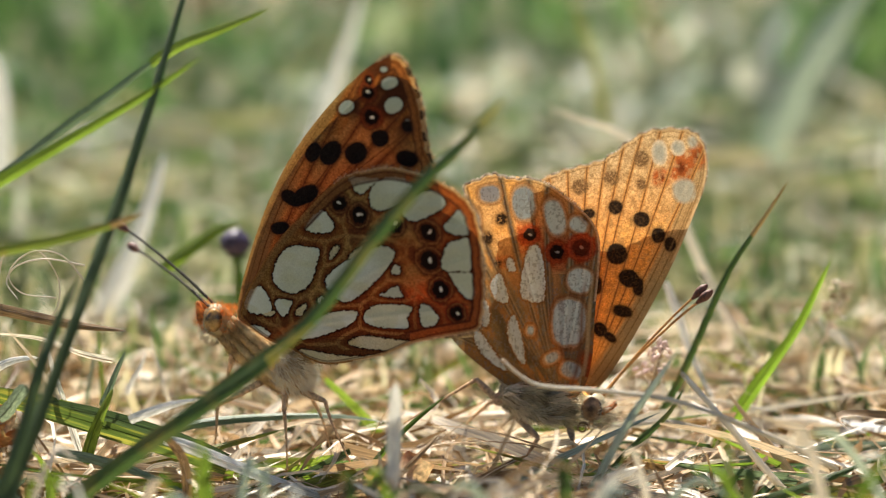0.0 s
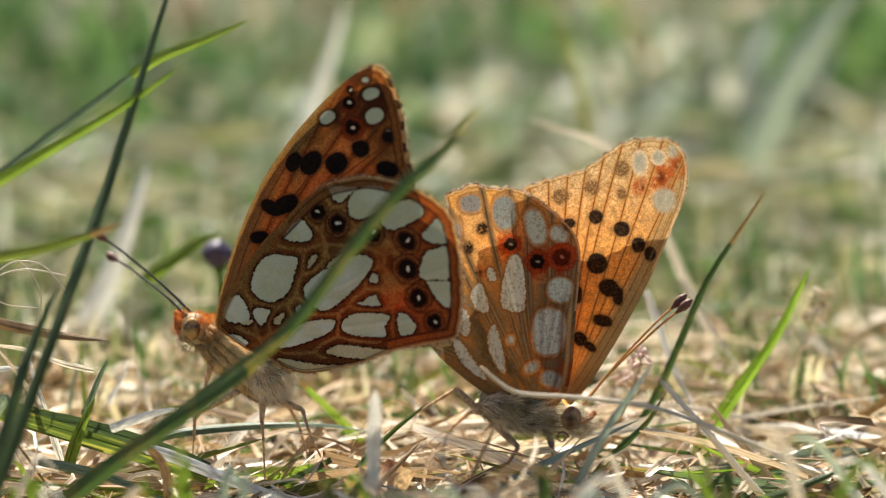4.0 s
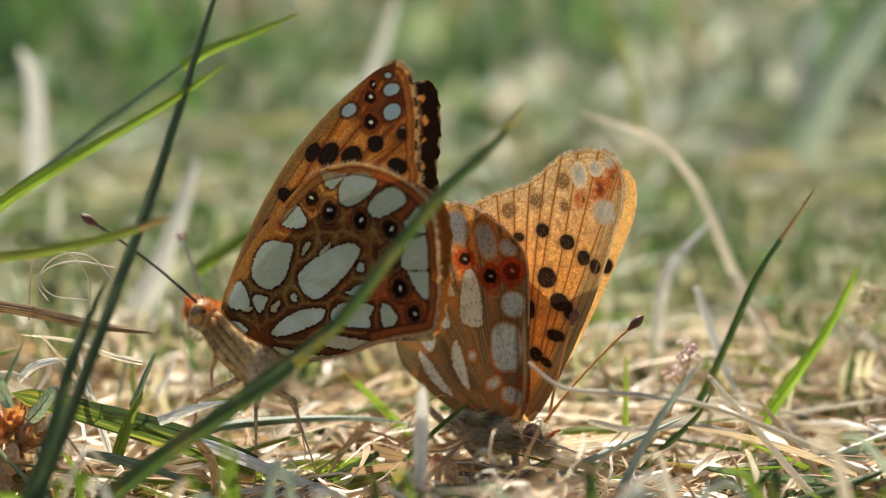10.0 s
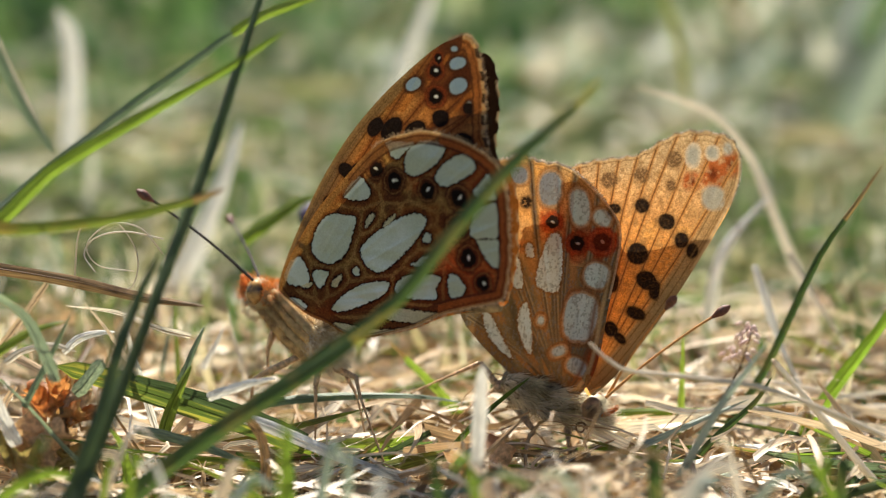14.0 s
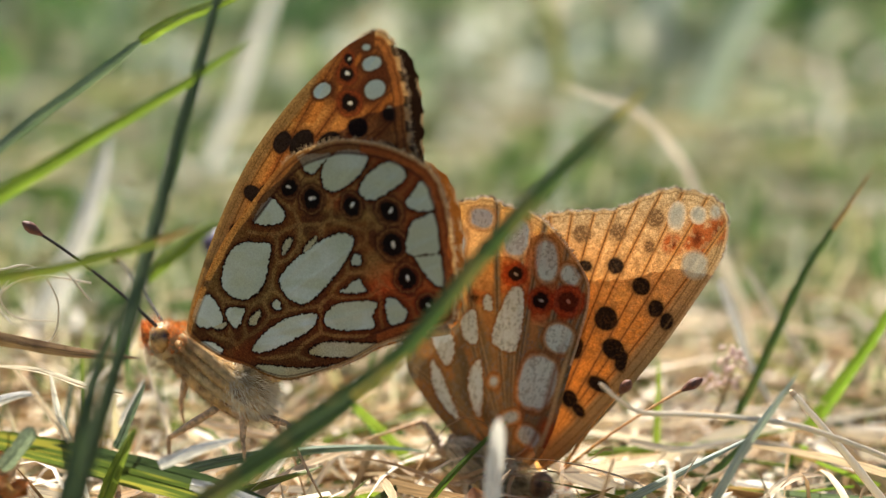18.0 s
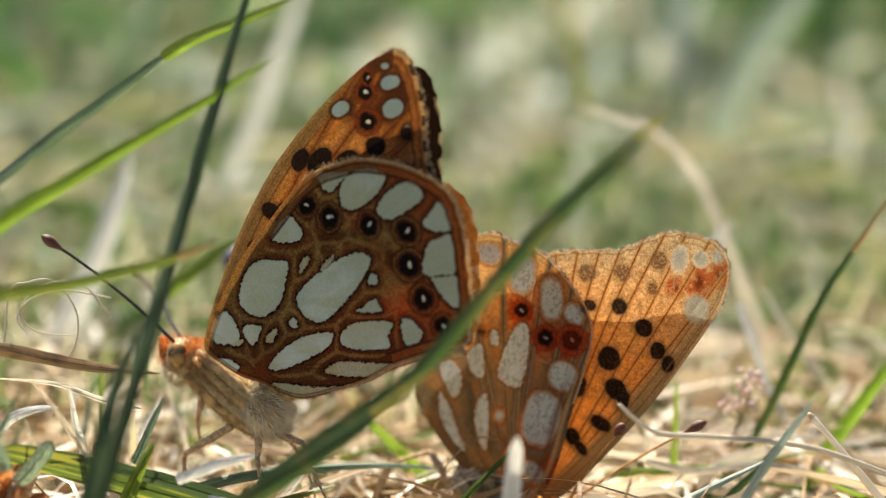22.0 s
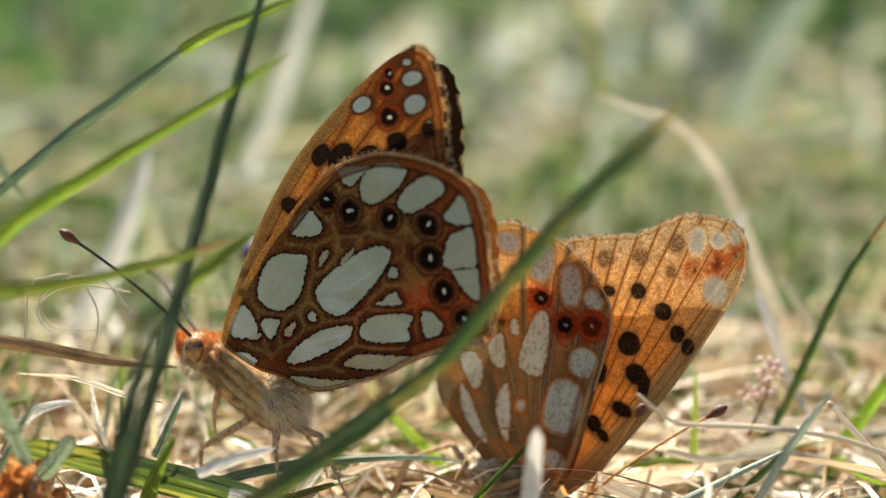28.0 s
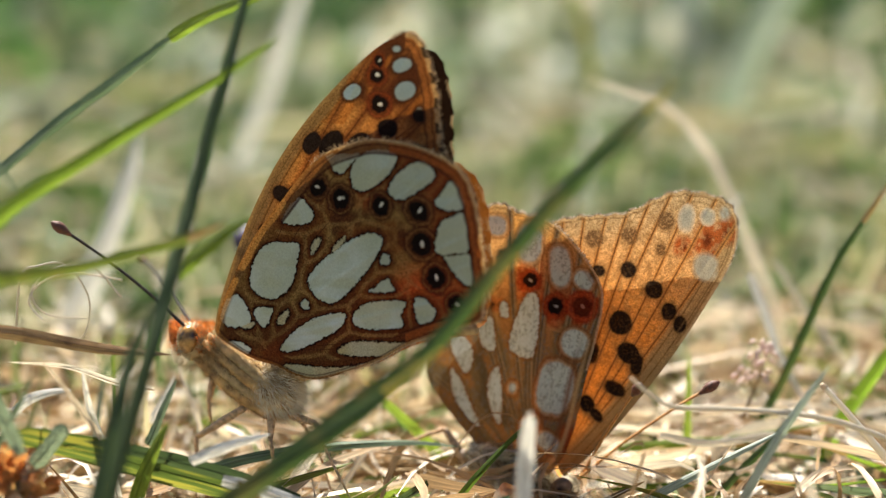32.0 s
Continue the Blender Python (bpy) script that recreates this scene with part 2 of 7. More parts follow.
fur_dark = plain_material("dark_body_hair", (0.17, 0.11, 0.05), 0.7, 900, 0.4, (0.07, 0.045, 0.025), 0.3)
fur_gold = plain_material("golden_body_hair", (0.80, 0.60, 0.30), 0.7, 900, 0.35, (0.58, 0.38, 0.15), 0.35)
fur_orange = plain_material("orange_body_hair", (0.78, 0.27, 0.05), 0.7, 3000, 0.4, (0.46, 0.15, 0.035), 0.4)
body_tan = plain_material("tan_body_scales", (0.44, 0.31, 0.14), 0.65, 900, 0.4, (0.26, 0.17, 0.07))
body_grey = plain_material("grey_body_scales", (0.50, 0.44, 0.27), 0.55, 800, 0.5, (0.10, 0.075, 0.04))
eye_tan = plain_material("tan_compound_eye", (0.40, 0.21, 0.06), 0.25, 1600, 0.5, (0.10, 0.045, 0.02))
eye_brown = plain_material("brown_compound_eye", (0.36, 0.20, 0.09), 0.3, 1300, 0.6, (0.14, 0.065, 0.03))
leg_tan = plain_material("tan_leg", (0.66, 0.43, 0.23), 0.5, 4000, 0.45, None, 0.2)
leg_grey = plain_material("grey_leg", (0.40, 0.28, 0.17), 0.5, 4000, 0.5)
feeler_dark = plain_material("dark_feeler", (0.04, 0.03, 0.025), 0.9, 9000, 0.6)
feeler_orange = plain_material("orange_feeler", (0.60, 0.28, 0.07), 0.5, 9000, 0.4)
club_brown = plain_material("brown_feeler_club", (0.13, 0.042, 0.02), 0.6, 6000, 0.5)


# ---------------------------------------------------------------- mesh helpers (all in millimetres)
def mesh(name, verts, faces, mat, smooth=True, grain=None):
    """A mesh from points in millimetres; grain holds (across, along, piece) for lengthwise streaks."""
    me = bpy.data.meshes.new(name)
    me.from_pydata([tuple(c * MM for c in v) for v in verts], [], faces)
    me.materials.append(mat)
    if smooth:
        me.polygons.foreach_set("use_smooth", [True] * len(me.polygons))
    if grain:
        layer = me.attributes.new("grain", "FLOAT_VECTOR", "POINT")
        layer.data.foreach_set("vector", np.array(grain, np.float32).ravel())
    me.update()
    return me


def part(name, me, parent, label=""):
    ob = new(name, me)
    ob.parent = parent
    return tagged(ob, label)


def curve_through(points, steps):
    """Evenly stepped smooth line through a few points."""
    p = [Vector(q) for q in points]
    if len(p) == 2:
        return [p[0].lerp(p[1], i / steps) for i in range(steps + 1)]
    line = []
    ext = [2 * p[0] - p[1], *p, 2 * p[-1] - p[-2]]
    each = max(2, round(steps / (len(p) - 1)))
    for i in range(1, len(ext) - 2):
        a, b, c, d = ext[i - 1:i + 3]
        for k in range(each):
            t = k / each
            line.append(0.5 * ((2 * b) + (c - a) * t + (2 * a - 5 * b + 4 * c - d) * t * t + (3 * b - a - 3 * c + d) * t ** 3))
    line.append(p[-1])
    return line


def blade_rows(points, width, twist=20.0, steps=18, keel=0.25, base=0.75, tip=2.6):
    """Cross rows of a grass blade: keeled and ribbed, widest low down and drawn out to a point."""
    line = curve_through(points, steps)
    n = len(line)
    rows = []
    for i, q in enumerate(line):
        t = i / (n - 1)
        along = (line[min(i + 1, n - 1)] - line[max(i - 1, 0)]).normalized()
        side = along.cross(Vector((0.0, 1.0, 0.0)))
        if side.length < 0.05:
            side = along.cross(Vector((0.0, 0.0, 1.0)))
        side.normalize()
        up = side.cross(along)
        turn = radians(twist * (0.6 + 0.8 * t))
        s2 = side * math.cos(turn) + up * math.sin(turn)
        u2 = up * math.cos(turn) - side * math.sin(turn)
        w = 0.5 * width * min(1.0, base + t * 2) * (max(0.0, 1 - t ** tip) ** 0.62 + 0.03)
        w *= 1 + 0.06 * math.sin(9 * t + points[0][0]) + 0.03 * math.sin(31 * t + points[0][2])
        row = []
        for k in range(7):
            a = (k - 3) / 3
            ridge = 0.05 * (k % 2)
            row.append(q + s2 * (w * a) + u2 * (w * (keel * abs(a) ** 1.3 - 0.1 - ridge)))
        rows.append(row)
    return rows


def sheet_geometry(rows):
    w = len(rows[0])
    verts = [v for row in rows for v in row]
    faces = [(i * w + k, i * w + k + 1, i * w + w + k + 1, i * w + w + k) for i in range(len(rows) - 1) for k in range(w - 1)]
    return verts, faces


def tube_geometry(points, radii, sides=8, steps=16):
    """A round stem or limb along a smooth line; radii are spread along its length."""
    line = curve_through(points, steps)
    verts, faces = [], []
    n = len(line)
    ref = Vector((0.13, 1.0, 0.21)).normalized()
    for i, q in enumerate(line):
        t = i / (n - 1) * (len(radii) - 1)
        k = min(int(t), len(radii) - 2)
        r = radii[k] + (radii[k + 1] - radii[k]) * (t - k)
        along = (line[min(i + 1, n - 1)] - line[max(i - 1, 0)]).normalized()
        a = along.cross(ref).normalized()
        b = along.cross(a)
        for j in range(sides):
            w = 2 * math.pi * j / sides
            verts.append(q + a * (r * math.cos(w)) + b * (r * math.sin(w)))
    for i in range(n - 1):
        for j in range(sides):
            faces.append((i * sides + j, i * sides + (j + 1) % sides, (i + 1) * sides + (j + 1) % sides, (i + 1) * sides + j))
    faces.append(tuple(range(sides - 1, -1, -1)))
    faces.append(tuple((n - 1) * sides + j for j in range(sides)))
    return verts, faces


def lump_geometry(centre, size, turn=0.0, rough=0.06, seed=0, detail=3):
    """A slightly uneven rounded body: half-sizes along its own axes, turned in its side view."""
    bm = bmesh.new()
    bmesh.ops.create_icosphere(bm, subdivisions=detail, radius=1.0)
    rot = Matrix.Rotation(radians(-turn), 3, "Y")
    for v in bm.verts:
        k = 1 + rough * noise.noise(v.co * 2.3 + Vector((seed, 1.7 * seed, 0)))
        v.co = rot @ Vector((v.co.x * size[0], v.co.y * size[1], v.co.z * size[2])) * k + Vector(centre)
    verts, faces = [v.co.copy() for v in bm.verts], [tuple(v.index for v in f.verts) for f in bm.faces]
    bm.free()
    return verts, faces


def hair_geometry(centre, size, turn, count, length, lay, seed, thick=0.017):
    """Fine tapered hairs standing on a rounded body and combed one way."""
    rnd = random.Random(seed)
    rot = Matrix.Rotation(radians(-turn), 3, "Y")
    verts, faces = [], []
    for _ in range(count):
        d = Vector((rnd.gauss(0, 1), rnd.gauss(0, 1), rnd.gauss(0, 1))).normalized()
        root = rot @ Vector((d.x * size[0], d.y * size[1], d.z * size[2])) * 0.97 + Vector(centre)
        out = (rot @ Vector((d.x / size[0], d.y / size[1], d.z / size[2]))).normalized()
        way = (out + Vector(lay) + Vector((rnd.gauss(0, .25), rnd.gauss(0, .25), rnd.gauss(0, .25)))).normalized()
        long = length * rnd.uniform(0.5, 1.2)
        side = way.cross(Vector((rnd.gauss(0, 1), rnd.gauss(0, 1), rnd.gauss(0, 1)))).normalized() * thick
        mid = root + way * long * 0.55
        end = root + way * long + Vector(lay) * long * 0.25
        k = len(verts)
        verts += [root - side, root + side, mid + side * 0.8, mid - side * 0.8, end]
        faces += [(k, k + 1, k + 2, k + 3), (k + 3, k + 2, k + 4)]
    return verts, faces


# ---------------------------------------------------------------- wings
def closed_outline(points, scallop=0.0, from_to=(0, 0)):
    """Smooth closed line through a few corners, as an array."""
    p = np.array(points, float)
    n = len(p)
    out = []
    for i in range(n):
        a, b, c, d = p[(i - 1) % n], p[i], p[(i + 1) % n], p[(i + 2) % n]
        for k in range(10):
            t = k / 10
            q = 0.5 * ((2 * b) + (c - a) * t + (2 * a - 5 * b + 4 * c - d) * t * t + (3 * b - a - 3 * c + d) * t ** 3)
            if scallop and from_to[0] <= i < from_to[1]:
                nrm = np.array([(c - b)[1], -(c - b)[0]])
                nrm = nrm / (np.linalg.norm(nrm) + 1e-9)
                q = q + nrm * scallop * (abs(math.sin(math.pi * (i + t) * 1.25)) - 0.5)
            out.append(q)
    return np.array(out)


def inside_of(poly, x, y):
    hit = np.zeros(x.shape, bool)
    a, b = poly, np.roll(poly, -1, 0)
    for (x0, y0), (x1, y1) in zip(a, b):
        if y0 == y1:
            continue
        cross = ((y0 > y) != (y1 > y)) & (x < (x1 - x0) * (y - y0) / (y1 - y0) + x0)
        hit ^= cross
    return hit


def distance_to(poly, x, y, closed=True):
    best = np.full(x.shape, 1e9)
    px, py = np.zeros(x.shape), np.zeros(x.shape)
    last = len(poly) if closed else len(poly) - 1
    for i in range(last):
        a, b = poly[i], poly[(i + 1) % len(poly)]
        d = b - a
        t = np.clip(((x - a[0]) * d[0] + (y - a[1]) * d[1]) / (d @ d + 1e-12), 0, 1)
        qx, qy = a[0] + t * d[0], a[1] + t * d[1]
        e = np.hypot(x - qx, y - qy)
        near = e < best
        best, px, py = np.where(near, e, best), np.where(near, qx, px), np.where(near, qy, py)
    return best, px, py


def soft(value, edge):
    return np.clip(0.5 - value / edge, 0, 1)


def value_noise(x, y, scale, seed):
    """Smooth repeatable noise on arrays."""
    rng = np.random.RandomState(seed)
    table = rng.rand(64, 64)
    u, v = x * scale + 17.3, y * scale + 9.1
    i, j = np.floor(u).astype(int), np.floor(v).astype(int)
    f, g = u - i, v - j
    f, g = f * f * (3 - 2 * f), g * g * (3 - 2 * g)
    t = lambda a, b: table[a % 64, b % 64]
    return (t(i, j) * (1 - f) + t(i + 1, j) * f) * (1 - g) + (t(i, j + 1) * (1 - f) + t(i + 1, j + 1) * f) * g


class Pigment:
    """Layers of colour laid on a wing: patches, rings, lines."""

    def __init__(self, x, y, base, seed):
        self.x, self.y, self.seed = x, y, seed
        self.rgba = np.zeros((len(x), 4))
        self.rgba[:, :3] = base

    def lay(self, mask, colour, pearl=0.0):
        k = np.clip(mask, 0, 1)[:, None]
        self.rgba = self.rgba * (1 - k) + np.array([*colour, pearl]) * k

    def patch_field(self, spot, square=2.6):
        cx, cy, a, b, ang = spot
        c, s = math.cos(radians(ang)), math.sin(radians(ang))
        wob = 0.10 * (value_noise(self.x, self.y, 2.2, self.seed) - 0.5) + 0.05 * (value_noise(self.x, self.y, 7.0, self.seed + 1) - 0.5)
        u = ((self.x - cx) * c + (self.y - cy) * s) / a
        v = (-(self.x - cx) * s + (self.y - cy) * c) / b
        r = (np.abs(u) ** square + np.abs(v) ** square) ** (1 / square) + wob
        return (r - 1) * min(a, b)

    def patches(self, spots, colour, edge=0.10, pearl=0.0, square=2.6, grow=0.0, share=1.0):
        for spot in spots:
            self.lay(soft(self.patch_field(spot, square) - grow, edge) * share, colour, pearl)

    def shape_fields(self, shapes, reach=1.2):
        """Signed distances to smooth closed shapes, only where they are near."""
        for k, corners in enumerate(shapes):
            line = closed_outline(corners)[::2]
            lo, hi = line.min(0) - reach, line.max(0) + reach
            pick = np.nonzero((self.x > lo[0]) & (self.x < hi[0]) & (self.y > lo[1]) & (self.y < hi[1]))[0]
            if not len(pick):
                continue
            x, y = self.x[pick], self.y[pick]
            d, _, _ = distance_to(line, x, y)
            d = np.where(inside_of(line, x, y), -d, d)
            yield pick, d + 0.10 * (value_noise(x, y, 6.0, self.seed + k) - 0.5) + 0.11 * (value_noise(x, y, 12.0, self.seed + k + 7) - 0.5)

    def shapes(self, shapes, colour, edge=0.07, pearl=0.0, grow=0.0, share=1.0):
        for pick, d in self.shape_fields(shapes):
            k = (np.clip(0.5 - (d - grow) / edge, 0, 1) * share)[:, None]
            self.rgba[pick] = self.rgba[pick] * (1 - k) + np.array([*colour, pearl]) * k

    def eyes(self, spots, ring, halo, pupil=(0.66, 0.66, 0.62), black=(0.010, 0.007, 0.006)):
        """Dark rim, thin pale ring, black disc and a small ragged pupil."""
        ragged = 0.16 * (value_noise(self.x, self.y, 5.0, self.seed + 40) - 0.5)
        for k, (cx, cy, r) in enumerate(spots):
            f = self.patch_field((cx, cy, r, r * 0.93, 20 + 40 * k), 2.0) + ragged
            self.lay(soft(f - 0.78 * r, 0.22) * 0.85, ring)
            self.lay(soft(np.abs(f - 0.42 * r) - 0.07 * r, 0.12) * 0.55, halo)
            self.lay(soft(f - 0.06 * r, 0.09), black)
            if pupil:
                self.lay(soft(self.patch_field((cx + 0.05, cy + 0.03 * (k % 3), r * 0.17, r * 0.30, 70 + 25 * k), 2.0) + ragged * 0.7, 0.07), pupil, 0.6)

    def dust(self, share, scale=7.0):
        """Uneven scale cover: lighter and darker specks."""
        n = value_noise(self.x, self.y, scale, self.seed + 50) * 0.55 + value_noise(self.x, self.y, scale * 2.1, self.seed + 51) * 0.45
        self.rgba[:, :3] *= (1 + share * (1 - 0.7 * self.rgba[:, 3]) * (n - 0.5) * 2)[:, None]

    def veins(self, root, ends, colour, width, flank=None, flank_width=0.5, bend=0.08, shine=0.0):
        root = np.array(root)
        for k, e in enumerate(ends):
            e = np.array(e)
            mid = 0.5 * (root + e)
            d = e - root
            mid = mid + np.array([-d[1], d[0]]) * bend * (1 if k < len(ends) / 2 else -1)
            t = np.linspace(0, 1, 12)[:, None]
            line = (1 - t) ** 2 * root + 2 * t * (1 - t) * mid + t * t * e
            dist, _, _ = distance_to(line, self.x, self.y, False)
            apart = np.clip((np.hypot(self.x - root[0], self.y - root[1]) - 1.5) / 4.0, 0.15, 1)
            if flank:
                self.lay(soft(dist - flank_width, flank_width) * 0.75 * apart, flank, shine)
            self.lay(soft(dist - width, width * 0.9) * 0.8 * apart, colour, shine)


def wing_mesh(name, outline, paint, skin, step=0.085, bow=0.25, seed=1, mirror=False):
    """A fine sheet inside an outline, gently bowed and ridged, with its pigment on its points."""
    lo, hi = outline.min(0) - step, outline.max(0) + step
    xs, ys = np.arange(lo[0], hi[0], step), np.arange(lo[1], hi[1], step)
    gx, gy = np.meshgrid(xs, ys)
    inn = inside_of(outline, gx, gy)
    quad = inn[:-1, :-1] | inn[1:, :-1] | inn[:-1, 1:] | inn[1:, 1:]
    used = np.zeros(gx.shape, bool)
    for a in (0, 1):
        for b in (0, 1):
            used[a:a + quad.shape[0], b:b + quad.shape[1]] |= quad
    index = np.full(gx.shape, -1)
    index[used] = np.arange(used.sum())
    x, y = gx[used], gy[used]
    outer = ~inn[used]
    _, qx, qy = distance_to(outline, x[outer], y[outer])
    x[outer], y[outer] = qx, qy
    r, c = np.nonzero(quad)
    faces = np.stack([index[r, c], index[r, c + 1], index[r + 1, c + 1], index[r + 1, c]], 1)
    edge, _, _ = distance_to(outline[::3], x, y)
    rgba, ridge = paint(x, y, edge, seed)
    size = hi - lo
    u, v = (x - lo[0]) / size[0], (y - lo[1]) / size[1]
    depth = bow * (np.sin(2.6 * u + 0.4) * np.sin(2.2 * v + 0.3) - 0.4) + 0.05 * (value_noise(x, y, 0.8, seed + 5) - 0.5) - ridge
    if mirror:
        depth = -depth
    me = bpy.data.meshes.new(name)
    me.vertices.add(len(x))
    me.vertices.foreach_set("co", (np.stack([x, depth, y], 1) * MM).ravel())
    me.loops.add(faces.size)
    me.loops.foreach_set("vertex_index", faces.ravel())
    me.polygons.add(len(faces))
    me.polygons.foreach_set("loop_start", np.arange(0, faces.size, 4))
    me.polygons.foreach_set("use_smooth", np.ones(len(faces), bool))
    layer = me.attributes.new("pigment", "FLOAT_COLOR", "POINT")
    layer.data.foreach_set("color", rgba.astype(np.float32).ravel())
    me.materials.append(skin)
    me.update()
    me.validate()
    return me


A_FORE_EDGE = [(-0.89, 0.57), (-1.17, 1.83), (-0.3, 5.1), (0.93, 8.49), (2.58, 11.95), (4.64, 15.05), (6.87, 17.63), (9.05, 19.73), (10.35, 20.6), (11.28, 21.0), (12.12, 20.7), (12.78, 19.66), (13.27, 18.4), (13.59, 17.02), (13.79, 15.43), (14.03, 14.23), (14.39, 13.24), (13.6, 10.34), (10.55, 6.4), (6.11, 2.68), (1.59, 0.14)]
A_HIND_EDGE = [(-0.66, 0.8), (-0.74, 1.81), (-0.11, 3.29), (2.3, 6.96), (4.56, 9.35), (6.33, 11.16), (8.04, 12.4), (9.67, 12.93), (11.27, 13.25), (13.59, 12.99), (15.47, 12.39), (16.93, 11.53), (17.7, 10.46), (18.12, 8.77), (18.27, 6.91), (18.35, 5.04), (18.17, 3.32), (17.78, 2), (16.68, 1.54), (15.12, 1.13), (12.73, 0.39), (10.68, -0.62), (8.63, -1.29), (6.14, -1.89), (4.51, -1.68), (3.1, -1.07), (1.26, -0.5)]
A_HIND_PEARL = [
    [(0.63, 3.5), (1.23, 3.12), (1.68, 1.98), (1.36, 1.61), (0.37, 1.39), (-0.49, 1.82), (-0.23, 2.81)],
    [(3.32, 6.7), (4.77, 6.84), (5.66, 6.69), (5.42, 5.69), (4.9, 4.25), (4.09, 3.51), (3.24, 3.23), (2.23, 3.63), (1.92, 4.33), (2.27, 5.6)],
    [(2.02, 2.54), (3.2, 2.69), (3.3, 2.41), (2.77, 1.48), (2.28, 1.65)],
    [(-0.15, 0.34), (0.5, 0.48), (1.32, 0.16), (1.37, -0.21), (0.64, -0.39)],
    [(10.85, 7.38), (11.5, 7.08), (11.16, 6.2), (10.29, 5.13), (9, 3.86), (7.74, 3.04), (6.74, 3.25), (6.11, 4.12), (6.25, 4.83), (7.55, 5.93), (9.23, 6.92), (10.25, 7.33)],
    [(4.64, 8.32), (5.37, 9.29), (6.09, 9.65), (6.47, 9.24), (6.87, 8.62), (6.5, 8.12), (5.68, 7.96), (4.87, 8.08)]]
A_HIND_PEARL_TOP = [
    [(8.27, 12.33), (9.82, 12.34), (10.5, 12.35), (9.78, 11.72), (9.15, 11.2), (8.67, 11.3), (8.39, 11.78)],
    [(9.72, 10.86), (9.98, 11.72), (10.61, 12.25), (11.42, 12.56), (12.39, 12.5), (13.03, 12.17), (12.5, 11.24), (11.66, 10.54), (10.65, 10.08), (9.94, 10.17)],
    [(12.23, 10.2), (12.87, 11), (13.88, 11.6), (14.85, 11.78), (15.49, 11.04), (14.95, 10.42), (13.95, 9.82), (12.96, 9.46), (12.39, 9.69)],
    [(15.34, 9.23), (16.01, 10.09), (16.49, 10.54), (16.97, 10.28), (17.2, 9.77), (17.15, 8.92), (16, 8.8)],
    [(15.48, 7.87), (16.35, 8.4), (17.13, 8.58), (17.3, 7.74), (17.29, 6.31), (16.4, 6.18), (15.44, 6.05), (15.08, 6.48)],
    [(15.62, 5.92), (16.58, 6.01), (17.27, 6.03), (17.55, 5.01), (17.5, 4.16), (16.85, 4.24), (16.32, 4.8), (15.86, 5.48)]]
A_HIND_PEARL_LOW = [
    [(3.84, 0.27), (4.52, 1.02), (5.81, 1.79), (7.27, 2.28), (8.41, 2.32), (8.33, 1.82), (7.59, 1.15), (6.33, 0.56), (4.84, -0.04), (3.72, -0.1)],
    [(8.94, 1.92), (9.4, 2.64), (10.34, 3.03), (12.53, 3.18), (12.58, 2.76), (12.3, 2.23), (12.44, 1.88), (12.22, 1.52), (10.62, 1.39), (9.43, 1.48)],
    [(13.44, 3.32), (14.1, 3.27), (14.53, 2.84), (14.74, 2.5), (14.4, 1.97), (13.6, 1.76), (13.34, 2.44)],
    [(11.2, 5.58), (11.47, 6.11), (11.82, 6.05), (11.9, 5.53), (11.42, 5.41)],
    [(10.27, 3.73), (10.82, 4.1), (11.64, 4.58), (11.81, 4.2), (12.06, 3.79), (11.18, 3.69)],
    [(5.41, 2.95), (5.72, 3.21), (5.94, 2.94), (5.87, 2.61), (5.47, 2.67)],
    [(17.45, 3.36), (17.72, 3.44), (17.67, 2.69), (17.41, 2.81)]]
A_HIND_CREAM = [
    [(7.7, -0.09), (8.35, 0.4), (9.37, 0.59), (11.16, 0.53), (13.33, 0.59), (14.72, 0.9), (13.1, 0.06), (10.7, -0.3), (8.7, -0.33)],
    [(3.73, -1.11), (4.57, -0.96), (6.4, -1.12), (8.24, -1.06), (10.27, -0.75), (8.63, -1.22), (6.97, -1.7), (5.73, -1.84), (4.73, -1.53)],
    [(6.47, 6.14), (6.6, 6.78), (7.04, 7.15), (7.22, 6.97), (6.85, 6.37)],
    [(7.9, 6.29), (8.43, 6.9), (8.93, 7.19), (8.82, 6.84), (8.31, 6.41)],
    [(3.54, 1.7), (3.91, 2.25), (4.43, 2.56), (4.49, 2.27), (3.95, 1.64)],
    [(0.89, 1.59), (1.87, 1.77), (1.8, 1.41), (1.12, 1.34)]]
A_HIND_EYES = [(7.32, 10.3, 0.53), (8.86, 9.56, 0.59), (11.6, 9.13, 0.55), (14.15, 8.76, 0.62), (14.17, 6.7, 0.69), (14.96, 4.62, 0.62), (16.16, 3.01, 0.49)]
A_HIND_VEINS = [(7.4, 11.87), (10.47, 13.04), (13.58, 12.95), (16.2, 11.96), (17.79, 10.12), (18.28, 7.59), (18.39, 5.72), (18.27, 3.84), (17.86, 2.11), (14.33, 0.92), (9.45, -1)]
A_FORE_DARK = [(5.08, 13.65, 0.78, 0.54, 53.5), (6.43, 13.69, 1, 0.69, 49.4), (8.39, 13.82, 0.88, 0.72, 35.4), (10.25, 15, 0.69, 0.6, 18.36), (12.28, 13.71, 0.84, 0.57, -1.3), (3.28, 10.17, 0.83, 0.53, -27.3), (4.44, 10.5, 1.08, 0.61, 31.2), (2.34, 7.89, 0.77, 0.45, 15.89), (12.4, 16.02, 0.51, 0.4, 10.42)]
A_FORE_EYES = [(9.64, 16.46, 0.7), (9.37, 18.26, 0.61), (9.47, 19.11, 0.39)]
